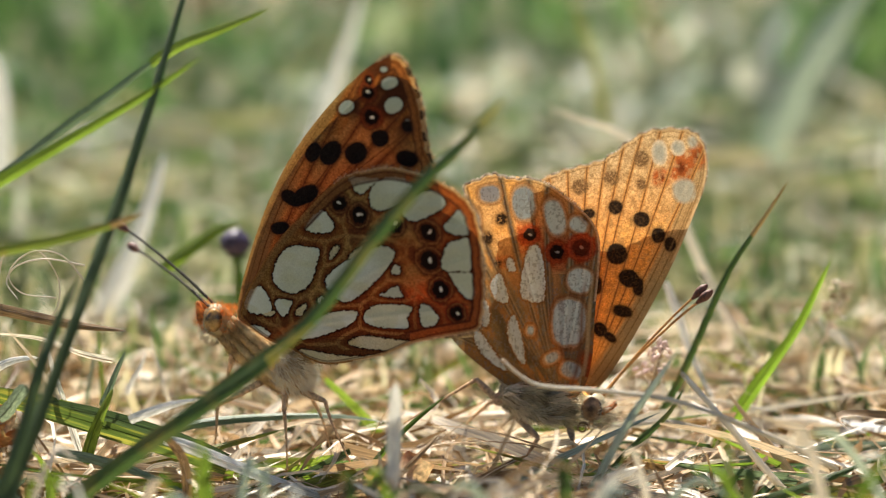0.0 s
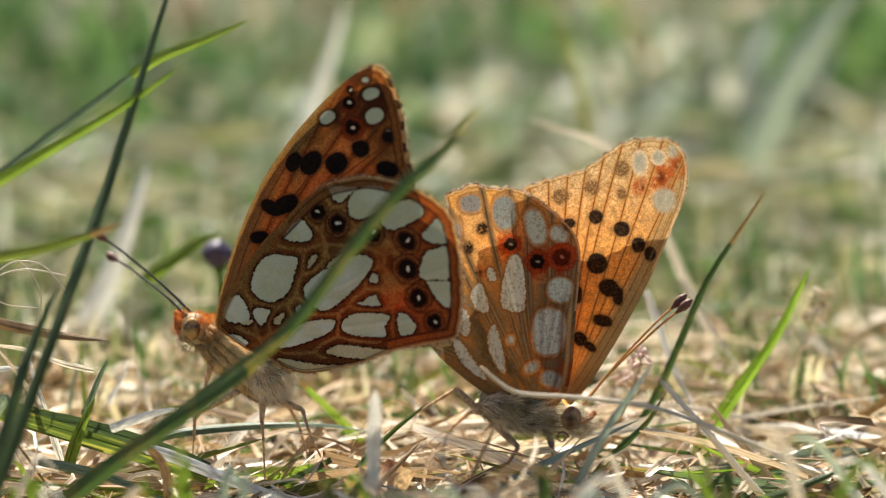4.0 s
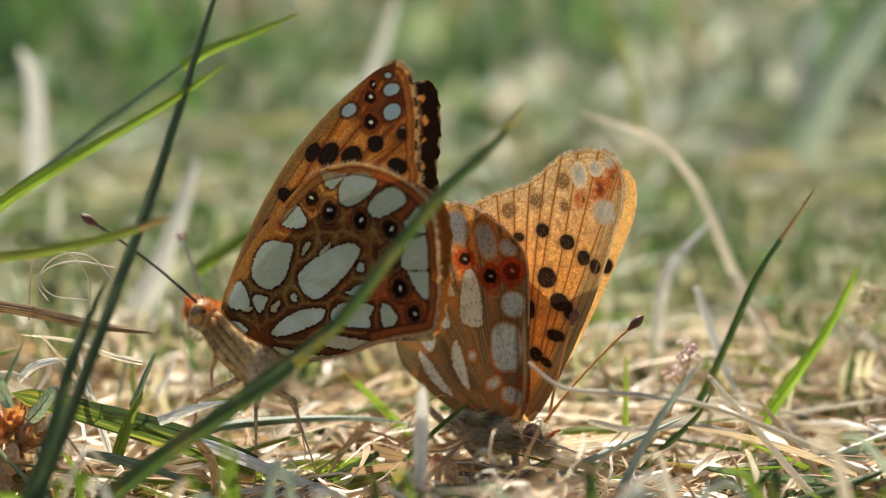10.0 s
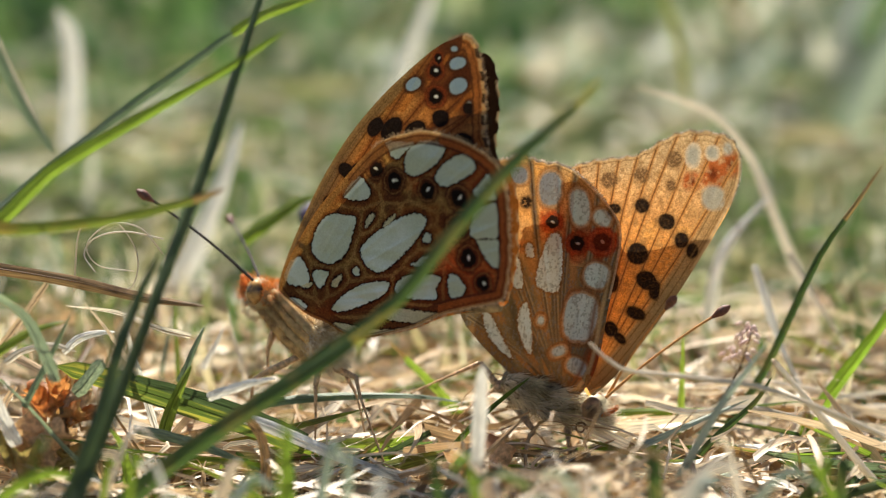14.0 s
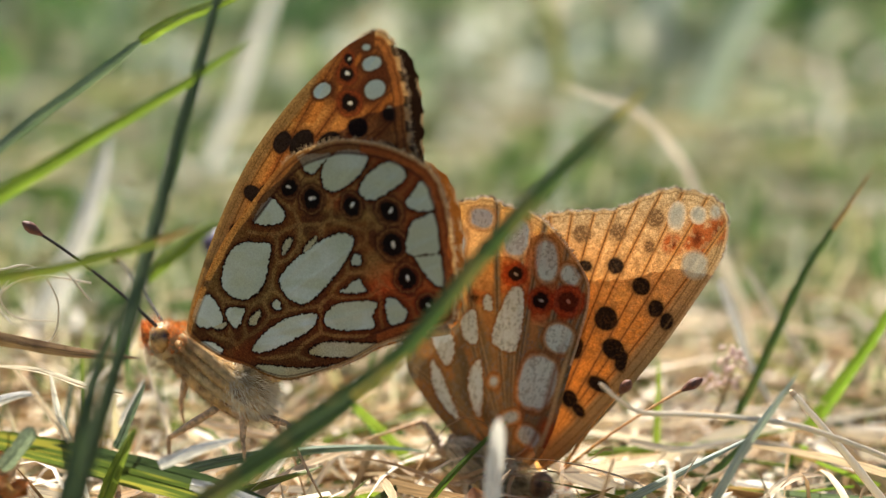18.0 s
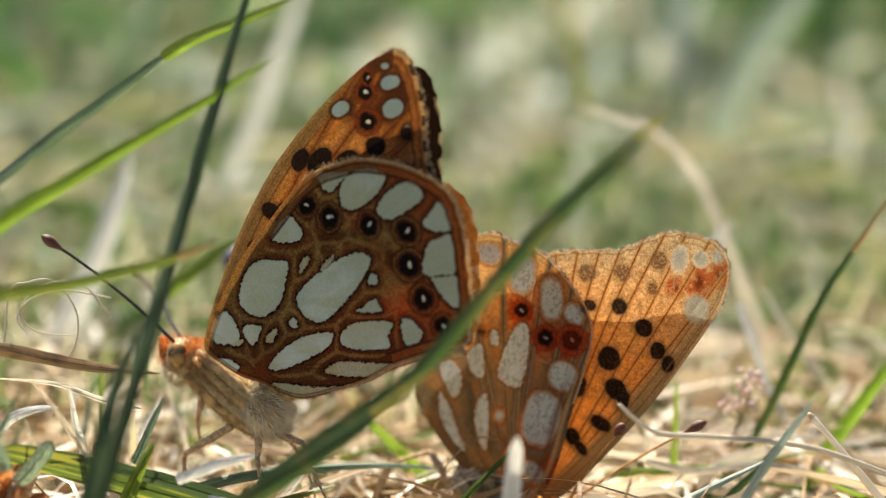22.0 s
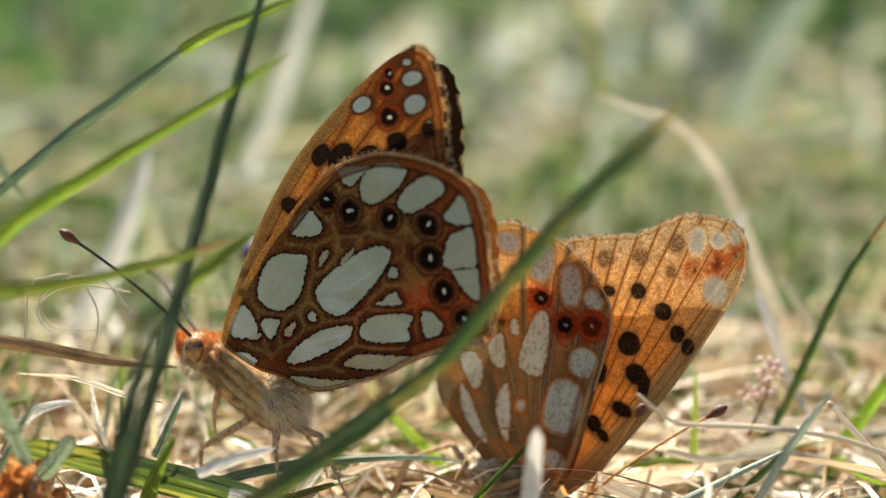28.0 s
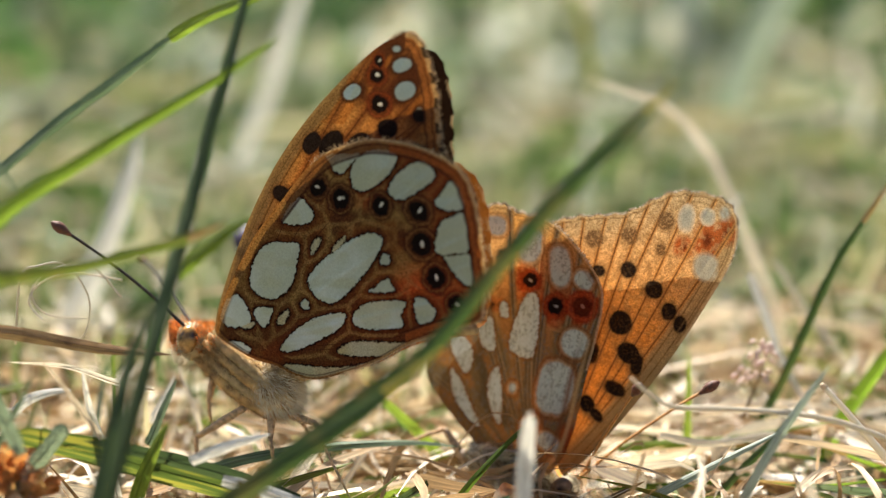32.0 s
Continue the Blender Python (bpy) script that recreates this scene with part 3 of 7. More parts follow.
A_FORE_SILVER = [(11.04, 19, 0.73, 0.47, 22.4), (11.31, 17.45, 0.82, 0.59, 30.3), (7.72, 17.08, 0.7, 0.48, 33.8), (10.63, 19.94, 0.34, 0.24, 6.96), (12.36, 16.1, 0.49, 0.34, 85.2)]
A_FORE_RUST = [(10.53, 19.05, 2.37, 1.72, -70.4), (11.99, 17.53, 2.39, 1.06, -86.4), (9.44, 17.38, 1.71, 1.2, 7.63)]
UPPER_SPOTS = [(11.7, 14.7, 0.62, 0.5, 10), (11.2, 16.3, 0.6, 0.5, 20), (10.5, 17.8, 0.55, 0.45, 30), (9.7, 15.4, 0.6, 0.5, 30), (12.1, 12.6, 0.6, 0.5, 0), (10.4, 12.6, 0.8, 0.6, 20), (8.9, 18.4, 0.45, 0.4, 0)]
A_FORE_VEINS = [(9.05, 19.73), (12.12, 20.7), (13.27, 18.4), (13.67, 16.63), (13.95, 14.83), (14.39, 13.24), (13.17, 9.7)]
B_FORE_EDGE = [(1.04, 0.04), (-1.26, 4.29), (-2.51, 10.67), (-3.13, 15.09), (-1.7, 16.25), (-0.26, 16.83), (1.16, 17.23), (2.46, 17.68), (3.79, 18.7), (5.12, 19.59), (6.41, 19.91), (8.01, 19.94), (9.02, 19.55), (9.56, 18.58), (9.75, 17.26), (9.53, 15.68), (8.72, 13.41), (7.54, 10.44), (6.15, 7.44), (4.54, 4.39), (2.99, 1.76), (1.88, 0.28)]
B_HIND_EDGE = [(-0.21, -0.55), (0.92, 0.46), (1.5, 2.67), (1.73, 6.15), (2.05, 9.6), (2.08, 11.73), (1.55, 13.08), (0.08, 14.56), (-1.64, 15.79), (-2.95, 16.18), (-4.17, 16.15), (-4.99, 16.3), (-5.73, 16.46), (-6.76, 15.97), (-7.67, 15.49), (-7.49, 13.63), (-7.22, 11.5), (-7.11, 9.79), (-7.13, 9.02), (-8.31, 7.65), (-9.18, 5.92), (-8.91, 4.03), (-7.55, 2.45), (-5.37, 0.71), (-3.78, -0.08)]
B_HIND_SILVER = [(-5.87, 14.94, 0.74, 0.63, 6.09), (-3.4, 14.31, 1.26, 0.82, -86.8), (-1.15, 13.31, 1.34, 0.74, -76.4), (0.57, 12.8, 0.69, 0.59, -20.2), (0.62, 8.58, 0.95, 0.9, 74.5), (-0.17, 5.36, 1.82, 1.24, 84.2), (-0.04, 1.66, 0.79, 0.62, -20.1), (-3.03, 4.62, 0.35, 0.29, 85.2), (-1.46, 2.58, 0.6, 0.38, 34.9), (-6.92, 12.79, 0.77, 0.33, 89.0)]
B_HIND_PALE = [
    [(-7.72, 6.72), (-7, 7.23), (-6.3, 6.73), (-6, 5.84), (-6.26, 4.79), (-7.09, 5.53)],
    [(-5.92, 8), (-5.29, 8.95), (-4.78, 7.93), (-4.68, 6.79), (-5.52, 6.95)],
    [(-7.38, 4.86), (-6.65, 4.28), (-5.52, 2.64), (-4.81, 1.47), (-5.81, 1.97), (-6.83, 3.05)],
    [(-4.59, 5.26), (-4.15, 5.7), (-3.66, 3.97), (-3.46, 2.06), (-4.1, 2.66), (-4.65, 4.07)],
    [(-4.74, 9.87), (-4.31, 10.11), (-4.07, 9.29), (-4.53, 9.16)],
    [(-3.06, 10.91), (-2.27, 10.93), (-1.92, 8.73), (-2.1, 6.94), (-3.53, 7.12), (-3.62, 8.64)]]
B_HIND_EYES = [(-3.01, 11.93, 0.64), (-1.03, 10.67, 0.72), (0.74, 11.06, 0.64)]
B_HIND_DARK = [(-5.03, 13.06, 0.51, 0.45, 83.1), (-6.03, 11.59, 0.55, 0.37, 88.2), (-5.33, 9.74, 0.33, 0.26, 4.22), (1.26, 13.39, 0.41, 0.38, 7.92)]
B_HIND_RUST = [(0.58, 10.97, 1.39, 1.27, -5.37), (-1.28, 10.79, 1.44, 0.99, 88.8), (-3.09, 12.01, 1.44, 0.83, 89.2), (-5.08, 9.83, 0.66, 0.34, 2.25), (-7.08, 9.69, 1.28, 0.42, 89.4), (1.03, 1.99, 0.95, 0.58, 89.3)]
B_HIND_VEINS = [(-7.75, 15.35), (-7.2, 11.39), (-5.06, 16.17), (-3.01, 16.05), (-1.69, 15.67), (0.03, 14.45), (1.51, 12.98), (2.05, 11.64), (-8.38, 4.06)]
B_FORE_DARK = [(3.18, 14.03, 0.55, 0.53, 74.1), (5.06, 13.15, 0.61, 0.59, 11.3), (6.26, 12.01, 0.59, 0.53, 87.1), (7.12, 11.4, 0.59, 0.45, 89.7), (3.29, 10.54, 0.8, 0.78, 74.4), (4.17, 8.74, 0.78, 0.68, -26.6), (4.83, 8.12, 0.76, 0.41, -89.9), (3.7, 6.25, 0.78, 0.47, -13.8), (2.06, 4.83, 0.59, 0.51, -57.3), (2.8, 4.25, 0.58, 0.34, -35.5), (1.87, 8.16, 0.68, 0.37, 89.8), (1.26, 13.52, 0.45, 0.38, 4.16)]
B_FORE_FADED = [(0.64, 15.47, 0.61, 0.58, 11.89), (2.88, 16.19, 0.57, 0.54, 9.36), (5.04, 15.78, 0.42, 0.37, 88.1), (5.02, 17.65, 0.58, 0.53, 87.4)]
A_HIND_RED = [(13.48, 4.54, 0.78, 0.55, 0), (15.35, 4.77, 1.31, 0.85, 0), (16.72, 3.27, 0.61, 0.84, 0), (12.96, 3.82, 0.63, 0.39, 0), (8.77, 6.14, 0.8, 0.36, 60.0), (11.01, 9.67, 0.79, 0.47, 0), (14.99, 3.9, 1.55, 0.46, 20.0)]
B_FORE_SILVER = [(6.31, 18.09, 0.78, 0.48, -86.8), (7.63, 18.49, 0.49, 0.44, 89.0), (8.08, 15.36, 0.91, 0.85, -80.0), (8.67, 18.97, 0.49, 0.36, -89.5)]
B_FORE_RUST = [(7.86, 17.05, 0.99, 0.69, -82.2), (9.05, 17.91, 0.74, 0.56, 83.2), (6.45, 16.31, 0.53, 0.5, 6.64)]
B_FORE_VEINS = [(-0.26, 16.83), (1.16, 17.23), (2.46, 17.68), (3.79, 18.7), (5.12, 19.59), (6.41, 19.91), (8.01, 19.94), (9.56, 18.58), (-1.7, 16.25)]

SILVER = (0.355, 0.415, 0.385)
OCHRE, GOLD = (0.33, 0.17, 0.055), (0.62, 0.34, 0.10)
RUST, UMBER, BLACK = (0.17, 0.045, 0.015), (0.11, 0.04, 0.015), (0.014, 0.010, 0.009)


def ridge_of(x, y, root, ends):
    lines = np.full(x.shape, 9.0)
    for e in ends:
        d, _, _ = distance_to(np.array([root, e]), x, y, False)
        lines = np.minimum(lines, d)
    return 0.022 * np.exp(-(lines / 0.16) ** 2)


def paint_a_hind(x, y, edge, seed):
    pearls = A_HIND_PEARL + A_HIND_PEARL_TOP + A_HIND_PEARL_LOW
    p = Pigment(x, y, (0.185, 0.074, 0.021), seed)
    p.lay(np.clip((value_noise(x, y, 0.55, 3) - 0.38) * 3.0, 0, 0.9), (0.25, 0.150, 0.046))
    p.lay(np.clip((value_noise(x, y, 1.3, 13) - 0.62) * 4.0, 0, 0.7) * (x > 8), (0.080, 0.026, 0.012))
    p.lay(soft(edge - 3.2, 1.6) * (x > 10) * 0.85, (0.230, 0.046, 0.014))
    p.lay(np.clip((3.5 - y) / 3, 0, 0.65) * (x < 14), (0.085, 0.034, 0.013))
    p.patches(A_HIND_RED, (0.44, 0.085, 0.020), 1.1, 0, 2.0, 0.15, 0.5)
    p.shapes(pearls + A_HIND_CREAM, (0.105, 0.032, 0.011), 0.40, 0, 0.30, 0.9)
    first, second = np.full(x.shape, 2.0), np.full(x.shape, 2.1)
    round_eyes = [[(a + 1.3 * r * math.cos(k), b + 1.3 * r * math.sin(k)) for k in range(6)] for a, b, r in A_HIND_EYES]
    for pick, d in p.shape_fields(pearls + A_HIND_CREAM + round_eyes, 1.9):
        second[pick] = np.minimum(second[pick], np.maximum(first[pick], d))
        first[pick] = np.minimum(first[pick], d)
    band = soft(second - first - 0.20, 0.30) * np.clip((first - 0.16) / 0.12, 0, 1) * (edge > 0.9)
    p.lay(band * (0.30 + 0.5 * value_noise(x, y, 1.1, 63)) * np.clip((17 - x) / 7, 0.35, 1), (0.40, 0.245, 0.080))
    p.lay(soft(second - first - 0.03, 0.05) * (first > 0.25) * 0.6, (0.10, 0.042, 0.016))
    p.veins((0.6, 0.1), A_HIND_VEINS[:3] + A_HIND_VEINS[7:], (0.060, 0.024, 0.011), 0.022, None, 0.2, 0.064)
    p.eyes(A_HIND_EYES, (0.052, 0.016, 0.008), (0.34, 0.175, 0.062))
    p.shapes(pearls + A_HIND_CREAM, (0.016, 0.008, 0.006), 0.08, 0, 0.11, 0.95)
    p.shapes(A_HIND_CREAM, (0.42, 0.37, 0.21), 0.07, 0.5)
    p.shapes(pearls, SILVER, 0.05, 1.0)
    # sky-blue and greenish sheen of the pearls, painted into their colour
    painted_sheen = p.rgba[:, 3] * np.clip(value_noise(x, y, 0.5, 91) * 1.2 + 0.06 * (3 - y) - 0.3, 0, 1)
    p.lay(painted_sheen * 0.8, (0.50, 0.59, 0.66), 1.0)
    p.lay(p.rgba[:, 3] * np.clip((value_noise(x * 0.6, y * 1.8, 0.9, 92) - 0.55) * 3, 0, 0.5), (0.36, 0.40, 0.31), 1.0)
    rim = (x > 4.5) * ((y > 1.1) | (x > 14.6)) * (0.75 + 0.25 * value_noise(x, y, 1.4, 33))
    p.lay(soft(edge - 0.80, 0.2) * rim * 0.9, (0.17, 0.076, 0.027), 0.3)
    p.lay(soft(edge - 0.80, 0.2) * (x > 12.5) * 0.9, (0.27, 0.075, 0.020), 0.05)
    p.lay(soft(np.abs(edge - 0.86) - 0.09, 0.10) * rim * 0.9, (0.045, 0.015, 0.009))
    p.lay(soft(np.abs(edge - 0.34) - 0.05, 0.08) * rim * 0.85, (0.045, 0.016, 0.009))
    p.lay(soft(edge - 0.50, 0.2) * (x < 5) * (y > 1.2) * 0.85, (0.22, 0.125, 0.045))
    p.lay(soft(edge - 0.17, 0.10) * 0.85, (0.26, 0.130, 0.042))
    p.lay(soft(np.abs(edge - 0.26) - 0.04, 0.08) * (y < 1.1) * 0.8, (0.05, 0.02, 0.010))
    p.lay(soft(edge - 0.20, 0.10) * 0.9 * (x > 9), (0.40, 0.26, 0.125))
    p.lay(soft(edge - 0.07, 0.06) * 0.9 * (x > 8), (0.66, 0.54, 0.36))
    p.dust(0.20)
    return p.rgba, ridge_of(x, y, (0.6, 0.1), A_HIND_VEINS)


def paint_a_fore(x, y, edge, seed):
    p = Pigment(x, y, (0.40, 0.185, 0.055), seed)
    p.lay(np.clip((value_noise(x, y, 0.7, 23) - 0.45) * 2.2, 0, 0.6), (0.45, 0.20, 0.055))
    p.lay(np.clip((12 - y) / 9, 0, 1) * 0.35, (0.26, 0.105, 0.036))
    before = x < y * 0.52 + 0.3
    p.lay(soft(edge - 1.55, 0.4) * before * 0.7, (0.30, 0.155, 0.045))
    p.lay(soft(edge - 0.85, 0.25) * before * 0.9, (0.18, 0.110, 0.044), 0.2)
    p.lay(soft(edge - 1.3, 0.3) * before * np.clip((13 - y) / 5, 0, 1) * 0.8, (0.16, 0.098, 0.040), 0.5)
    p.lay(soft(np.abs(edge - 0.92) - 0.05, 0.08) * before * 0.8, (0.070, 0.034, 0.014))
    p.lay(soft(np.abs(edge - 0.48) - 0.03, 0.07) * before * 0.6, (0.090, 0.050, 0.020))
    p.lay(soft(edge - 0.20, 0.12) * before * 0.9, (0.25, 0.16, 0.070), 0.1)
    p.patches(A_FORE_RUST, (0.075, 0.024, 0.011), 1.0, 0, 2.0, 0.15, 0.95)
    p.lay(np.clip((value_noise(x * 0.8 - y * 0.5, x * 0.3 + y * 0.2, 2.2, 27) - 0.5) * 4, 0, 0.75) * (y > 15), (0.34, 0.125, 0.030))
    p.veins((-0.2, 1.0), A_FORE_VEINS, (0.095, 0.034, 0.013), 0.055, (0.20, 0.075, 0.022), 0.26, 0.05)
    p.veins((1.6, 6.8), A_FORE_VEINS[1:5], (0.115, 0.040, 0.014), 0.045, None, 0.2, -0.02)
    p.eyes([(a, b, 0.76 * r) for a, b, r in A_FORE_EYES], (0.085, 0.020, 0.009), (0.26, 0.062, 0.020))
    p.patches(A_FORE_SILVER, (0.050, 0.020, 0.010), 0.16, 0, 2.2, 0.12, 0.9)
    p.patches(A_FORE_SILVER, SILVER, 0.07, 1.0, 2.2, -0.06)
    p.patches(A_FORE_DARK, (0.10, 0.035, 0.014), 0.30, 0, 2.3, 0.10, 0.6)
    p.patches(A_FORE_DARK, BLACK, 0.08, 0, 2.3)
    margin = (x > 11.2)
    p.lay(soft(edge - 0.95, 0.2) * margin * 0.75, (0.28, 0.105, 0.032))
    p.lay(soft(np.abs(edge - 0.98) - 0.07, 0.10) * margin * 0.8, (0.060, 0.024, 0.012))
    p.lay(soft(np.abs(edge - 0.50) - 0.05, 0.08) * margin * 0.8, (0.070, 0.028, 0.013))
    beads = soft(edge - 0.30, 0.08) * margin
    p.lay(beads * 0.85, (0.46, 0.31, 0.16))
    p.lay(beads * (np.sin(2 * math.pi * y / 1.5) > 0.15) * 0.9, (0.025, 0.014, 0.010))
    p.dust(0.20)
    return p.rgba, ridge_of(x, y, (-0.2, 1.0), A_FORE_VEINS)


def paint_upper(x, y, edge, seed, spots, rim=0.995, ground=(0.62, 0.23, 0.045)):
    """Upper side: orange with black spots and a dark beaded margin."""
    p = Pigment(x, y, ground, seed)
    p.lay(np.clip(1.9 - edge / 1.5, 0, 1) ** 1.1 * (y > 2) * (x > 6 - 0.1 * y) * rim, (0.012, 0.007, 0.005))
    p.lay(soft(np.abs(edge - 1.25) - 0.22 * np.sin(2 * math.pi * y / 1.6 + 1), 0.16) * (y > 5) * (x > 5), (0.62, 0.27, 0.07))
    p.patches(spots, BLACK, 0.12, 0, 2.3)
    p.patches(UPPER_SPOTS, BLACK, 0.14, 0, 2.2)
    p.lay(soft(edge - 0.14, 0.1) * (np.sin(2 * math.pi * (x + y) / 1.4) > 0) * 0.7, (0.50, 0.40, 0.26))
    p.dust(0.2)
    return p.rgba, 0.0 * x


def paint_b_hind(x, y, edge, seed):
    p = Pigment(x, y, (0.44, 0.285, 0.125), seed)
    p.lay(np.clip((value_noise(x, y, 0.8, 8) - 0.42) * 2.2, 0, 0.75) * (y > 8), (0.56, 0.29, 0.070))
    # olive-grey lower half; the shade falling there is darkened into the pigment too
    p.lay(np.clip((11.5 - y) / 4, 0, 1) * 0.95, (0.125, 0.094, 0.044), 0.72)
    ray = np.arctan2(x + 0.9, y + 1.2)
    far = np.hypot(x + 0.9, y + 1.2)
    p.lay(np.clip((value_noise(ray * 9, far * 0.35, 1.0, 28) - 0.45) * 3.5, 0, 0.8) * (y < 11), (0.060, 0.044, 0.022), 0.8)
    p.lay(np.clip((value_noise(ray * 14, far * 0.5, 1.0, 38) - 0.46) * 4, 0, 0.8) * (y < 11) * 0.8, (0.30, 0.150, 0.048), 0.45)
    mottle = np.clip((value_noise(x, y, 3.2, 48) - 0.35) * 2.2, 0.25, 1)
    p.patches(B_HIND_RUST, (0.30, 0.080, 0.024), 0.35, 0, 2.8, 0.08, 0.95)
    p.lay((1 - mottle) * 0.5 * (y > 9), (0.50, 0.30, 0.12))
    p.veins((-0.9, -0.2), B_HIND_VEINS, (0.27, 0.21, 0.115), 0.17, (0.075, 0.045, 0.020), 0.24, 0.04, 0.62)
    p.veins((-0.9, -0.2), B_HIND_VEINS, (0.050, 0.028, 0.013), 0.075, None, 0.2, 0.045, 0.75)
    worn = value_noise(x * 1.8, y * 0.6, 5.0, 31) * 0.5 + value_noise(x, y, 9.0, 32) * 0.5
    p.patches(B_HIND_SILVER, (0.20, 0.10, 0.042), 0.12, 0, 2.4, 0.26, 0.7)
    p.patches(B_HIND_SILVER, (0.36, 0.27, 0.17), 0.10, 0.6, 2.4, 0.09, 0.7)
    p.patches(B_HIND_SILVER, (0.37, 0.44, 0.48), 0.12, 1.0, 2.4, -0.05)
    p.shapes(B_HIND_PALE, (0.13, 0.075, 0.034), 0.16, 0, 0.14, 0.85)
    p.shapes(B_HIND_PALE, (0.46, 0.53, 0.57), 0.08, 1.0)
    p.lay(np.clip((worn - 0.52) * 6, 0, 1) * (p.rgba[:, 3] > 0.5) * 0.5, (0.13, 0.14, 0.14), 0.5)
    p.eyes([(a, b, 0.72 * r) for a, b, r in B_HIND_EYES[:2]], (0.20, 0.036, 0.012), (0.34, 0.085, 0.028), (0.30, 0.30, 0.30), (0.016, 0.010, 0.008))
    p.eyes(B_HIND_EYES[2:], (0.26, 0.040, 0.012), (0.42, 0.095, 0.034), (0.36, 0.16, 0.10), (0.095, 0.022, 0.010))
    specks = np.clip((value_noise(x, y, 10.0, 58) - 0.15) * 3, 0.4, 1)
    p.patches(B_HIND_DARK, (0.12, 0.070, 0.032), 0.5, 0, 2.1, 0.12, 0.5)
    keep = p.rgba.copy()
    p.patches(B_HIND_DARK, (0.020, 0.014, 0.010), 0.22, 0, 2.1, -0.04)
    p.rgba = keep * (1 - specks[:, None]) + p.rgba * specks[:, None]
    fold = np.clip((9.5 - y) / 3, 0, 1) * (x > -0.6)
    p.lay(soft(np.abs(edge - 0.95) - 0.16, 0.3) * fold * 0.8, (0.13, 0.056, 0.022), 0.6)
    p.lay(soft(np.abs(edge - 0.42) - 0.14, 0.16) * fold * 0.9, (0.40, 0.30, 0.155), 0.5)
    low = y > 7
    p.lay(soft(np.abs(edge - 0.55) - 0.05, 0.12) * 0.45 * low, (0.20, 0.115, 0.048))
    p.lay(soft(np.abs(edge - 0.26) - 0.05, 0.08) * 0.6 * low, (0.16, 0.095, 0.045))
    p.lay(soft(edge - 0.15, 0.08) * 0.85 * low, (0.50, 0.40, 0.26))
    p.dust(0.26)
    return p.rgba, ridge_of(x, y, (-0.9, -0.2), B_HIND_VEINS)


def paint_b_fore(x, y, edge, seed):
    p = Pigment(x, y, (0.60, 0.300, 0.080), seed)
    # paler towards the margin, with the sun on the upper part coloured in
    p.lay(np.clip((y - 10.5) / 6, 0, 1) * 0.9, (0.54, 0.41, 0.235))
    p.lay(np.clip((value_noise(x, y, 0.9, 12) - 0.45) * 2.0, 0, 0.5) * (y < 13), (0.66, 0.40, 0.13))
    p.lay(np.clip((value_noise(x, y, 3.4, 22) - 0.58) * 3, 0, 0.5) * (y > 10), (0.36, 0.25, 0.115))
    p.lay(soft(edge - 1.3, 1.0) * (y > 14.5) * 0.5, (0.46, 0.36, 0.22))
    soot = value_noise(x, y, 7.5, 71) * 0.6 + value_noise(x, y, 2.2, 72) * 0.4
    p.lay(np.clip((soot - 0.54) * 5, 0, 0.42) * (y > 6), (0.22, 0.125, 0.050), 0.2)
    before = x > y * 0.45 + 0.6
    p.lay(soft(edge - 1.4, 0.8) * before * 0.75, (0.36, 0.26, 0.135), 0.25)
    p.lay(soft(edge - 1.2, 0.4) * before * np.clip((13 - y) / 5, 0, 1) * 0.9, (0.23, 0.170, 0.085), 0.6)
    p.lay(np.clip((3.6 - y) / 2.5, 0, 1) * 0.8, (0.16, 0.095, 0.042), 0.6)
    p.lay(soft(np.abs(edge - 0.95) - 0.04, 0.08) * before * 0.7, (0.12, 0.075, 0.034))
    p.lay(soft(np.abs(edge - 0.45) - 0.04, 0.08) * before * 0.7, (0.12, 0.075, 0.034))
    mottle = np.clip((value_noise(x, y, 3.6, 42) - 0.1) * 2.4, 0.6, 1)
    keep = p.rgba.copy()
    p.patches(B_FORE_RUST, (0.32, 0.088, 0.024), 0.40, 0, 2.6, 0.14, 0.95)
    p.patches([(v[0], v[1], v[2] * 0.36, v[3] * 0.36, v[4]) for v in B_FORE_RUST], (0.11, 0.028, 0.012), 0.35, 0, 2.0, 0.05, 0.9)
    p.rgba = keep * (1 - mottle[:, None]) + p.rgba * mottle[:, None]
    p.veins((0.9, 0.5), B_FORE_VEINS, (0.115, 0.052, 0.022), 0.055, (0.46, 0.235, 0.072), 0.15, 0.03, 0.15)
    p.patches(B_FORE_SILVER[:2], (0.62, 0.53, 0.40), 0.14, 0.25, 2.2, 0.08)
    p.patches(B_FORE_SILVER, (0.44, 0.44, 0.38), 0.30, 0.6, 2.2, -0.05)
    specks = np.clip((value_noise(x, y, 9.0, 62) - 0.1) * 2.4, 0.55, 1)
    for spots, crisp in ((B_FORE_FADED, 0.75), (B_FORE_DARK, 0.10)):
        share = (1 - crisp) + crisp * specks
        keep = p.rgba.copy()
        p.patches(spots, (0.22, 0.14, 0.065), 0.4, 0, 2.2, 0.12, 0.6)
        p.patches(spots, (0.016, 0.012, 0.010) if crisp < 0.5 else (0.15, 0.095, 0.048), 0.13, 0, 2.2, -0.02)
        p.rgba = keep * (1 - share[:, None]) + p.rgba * share[:, None]
    high = y > 10
    p.lay(soft(np.abs(edge - 0.62) - 0.05, 0.12) * 0.4 * high, (0.25, 0.16, 0.075))
    p.lay(soft(np.abs(edge - 0.28) - 0.05, 0.08) * 0.6 * high, (0.18, 0.11, 0.05))
    p.lay(soft(edge - 0.16, 0.08) * 0.8 * high, (0.50, 0.39, 0.24))
    p.dust(0.22)
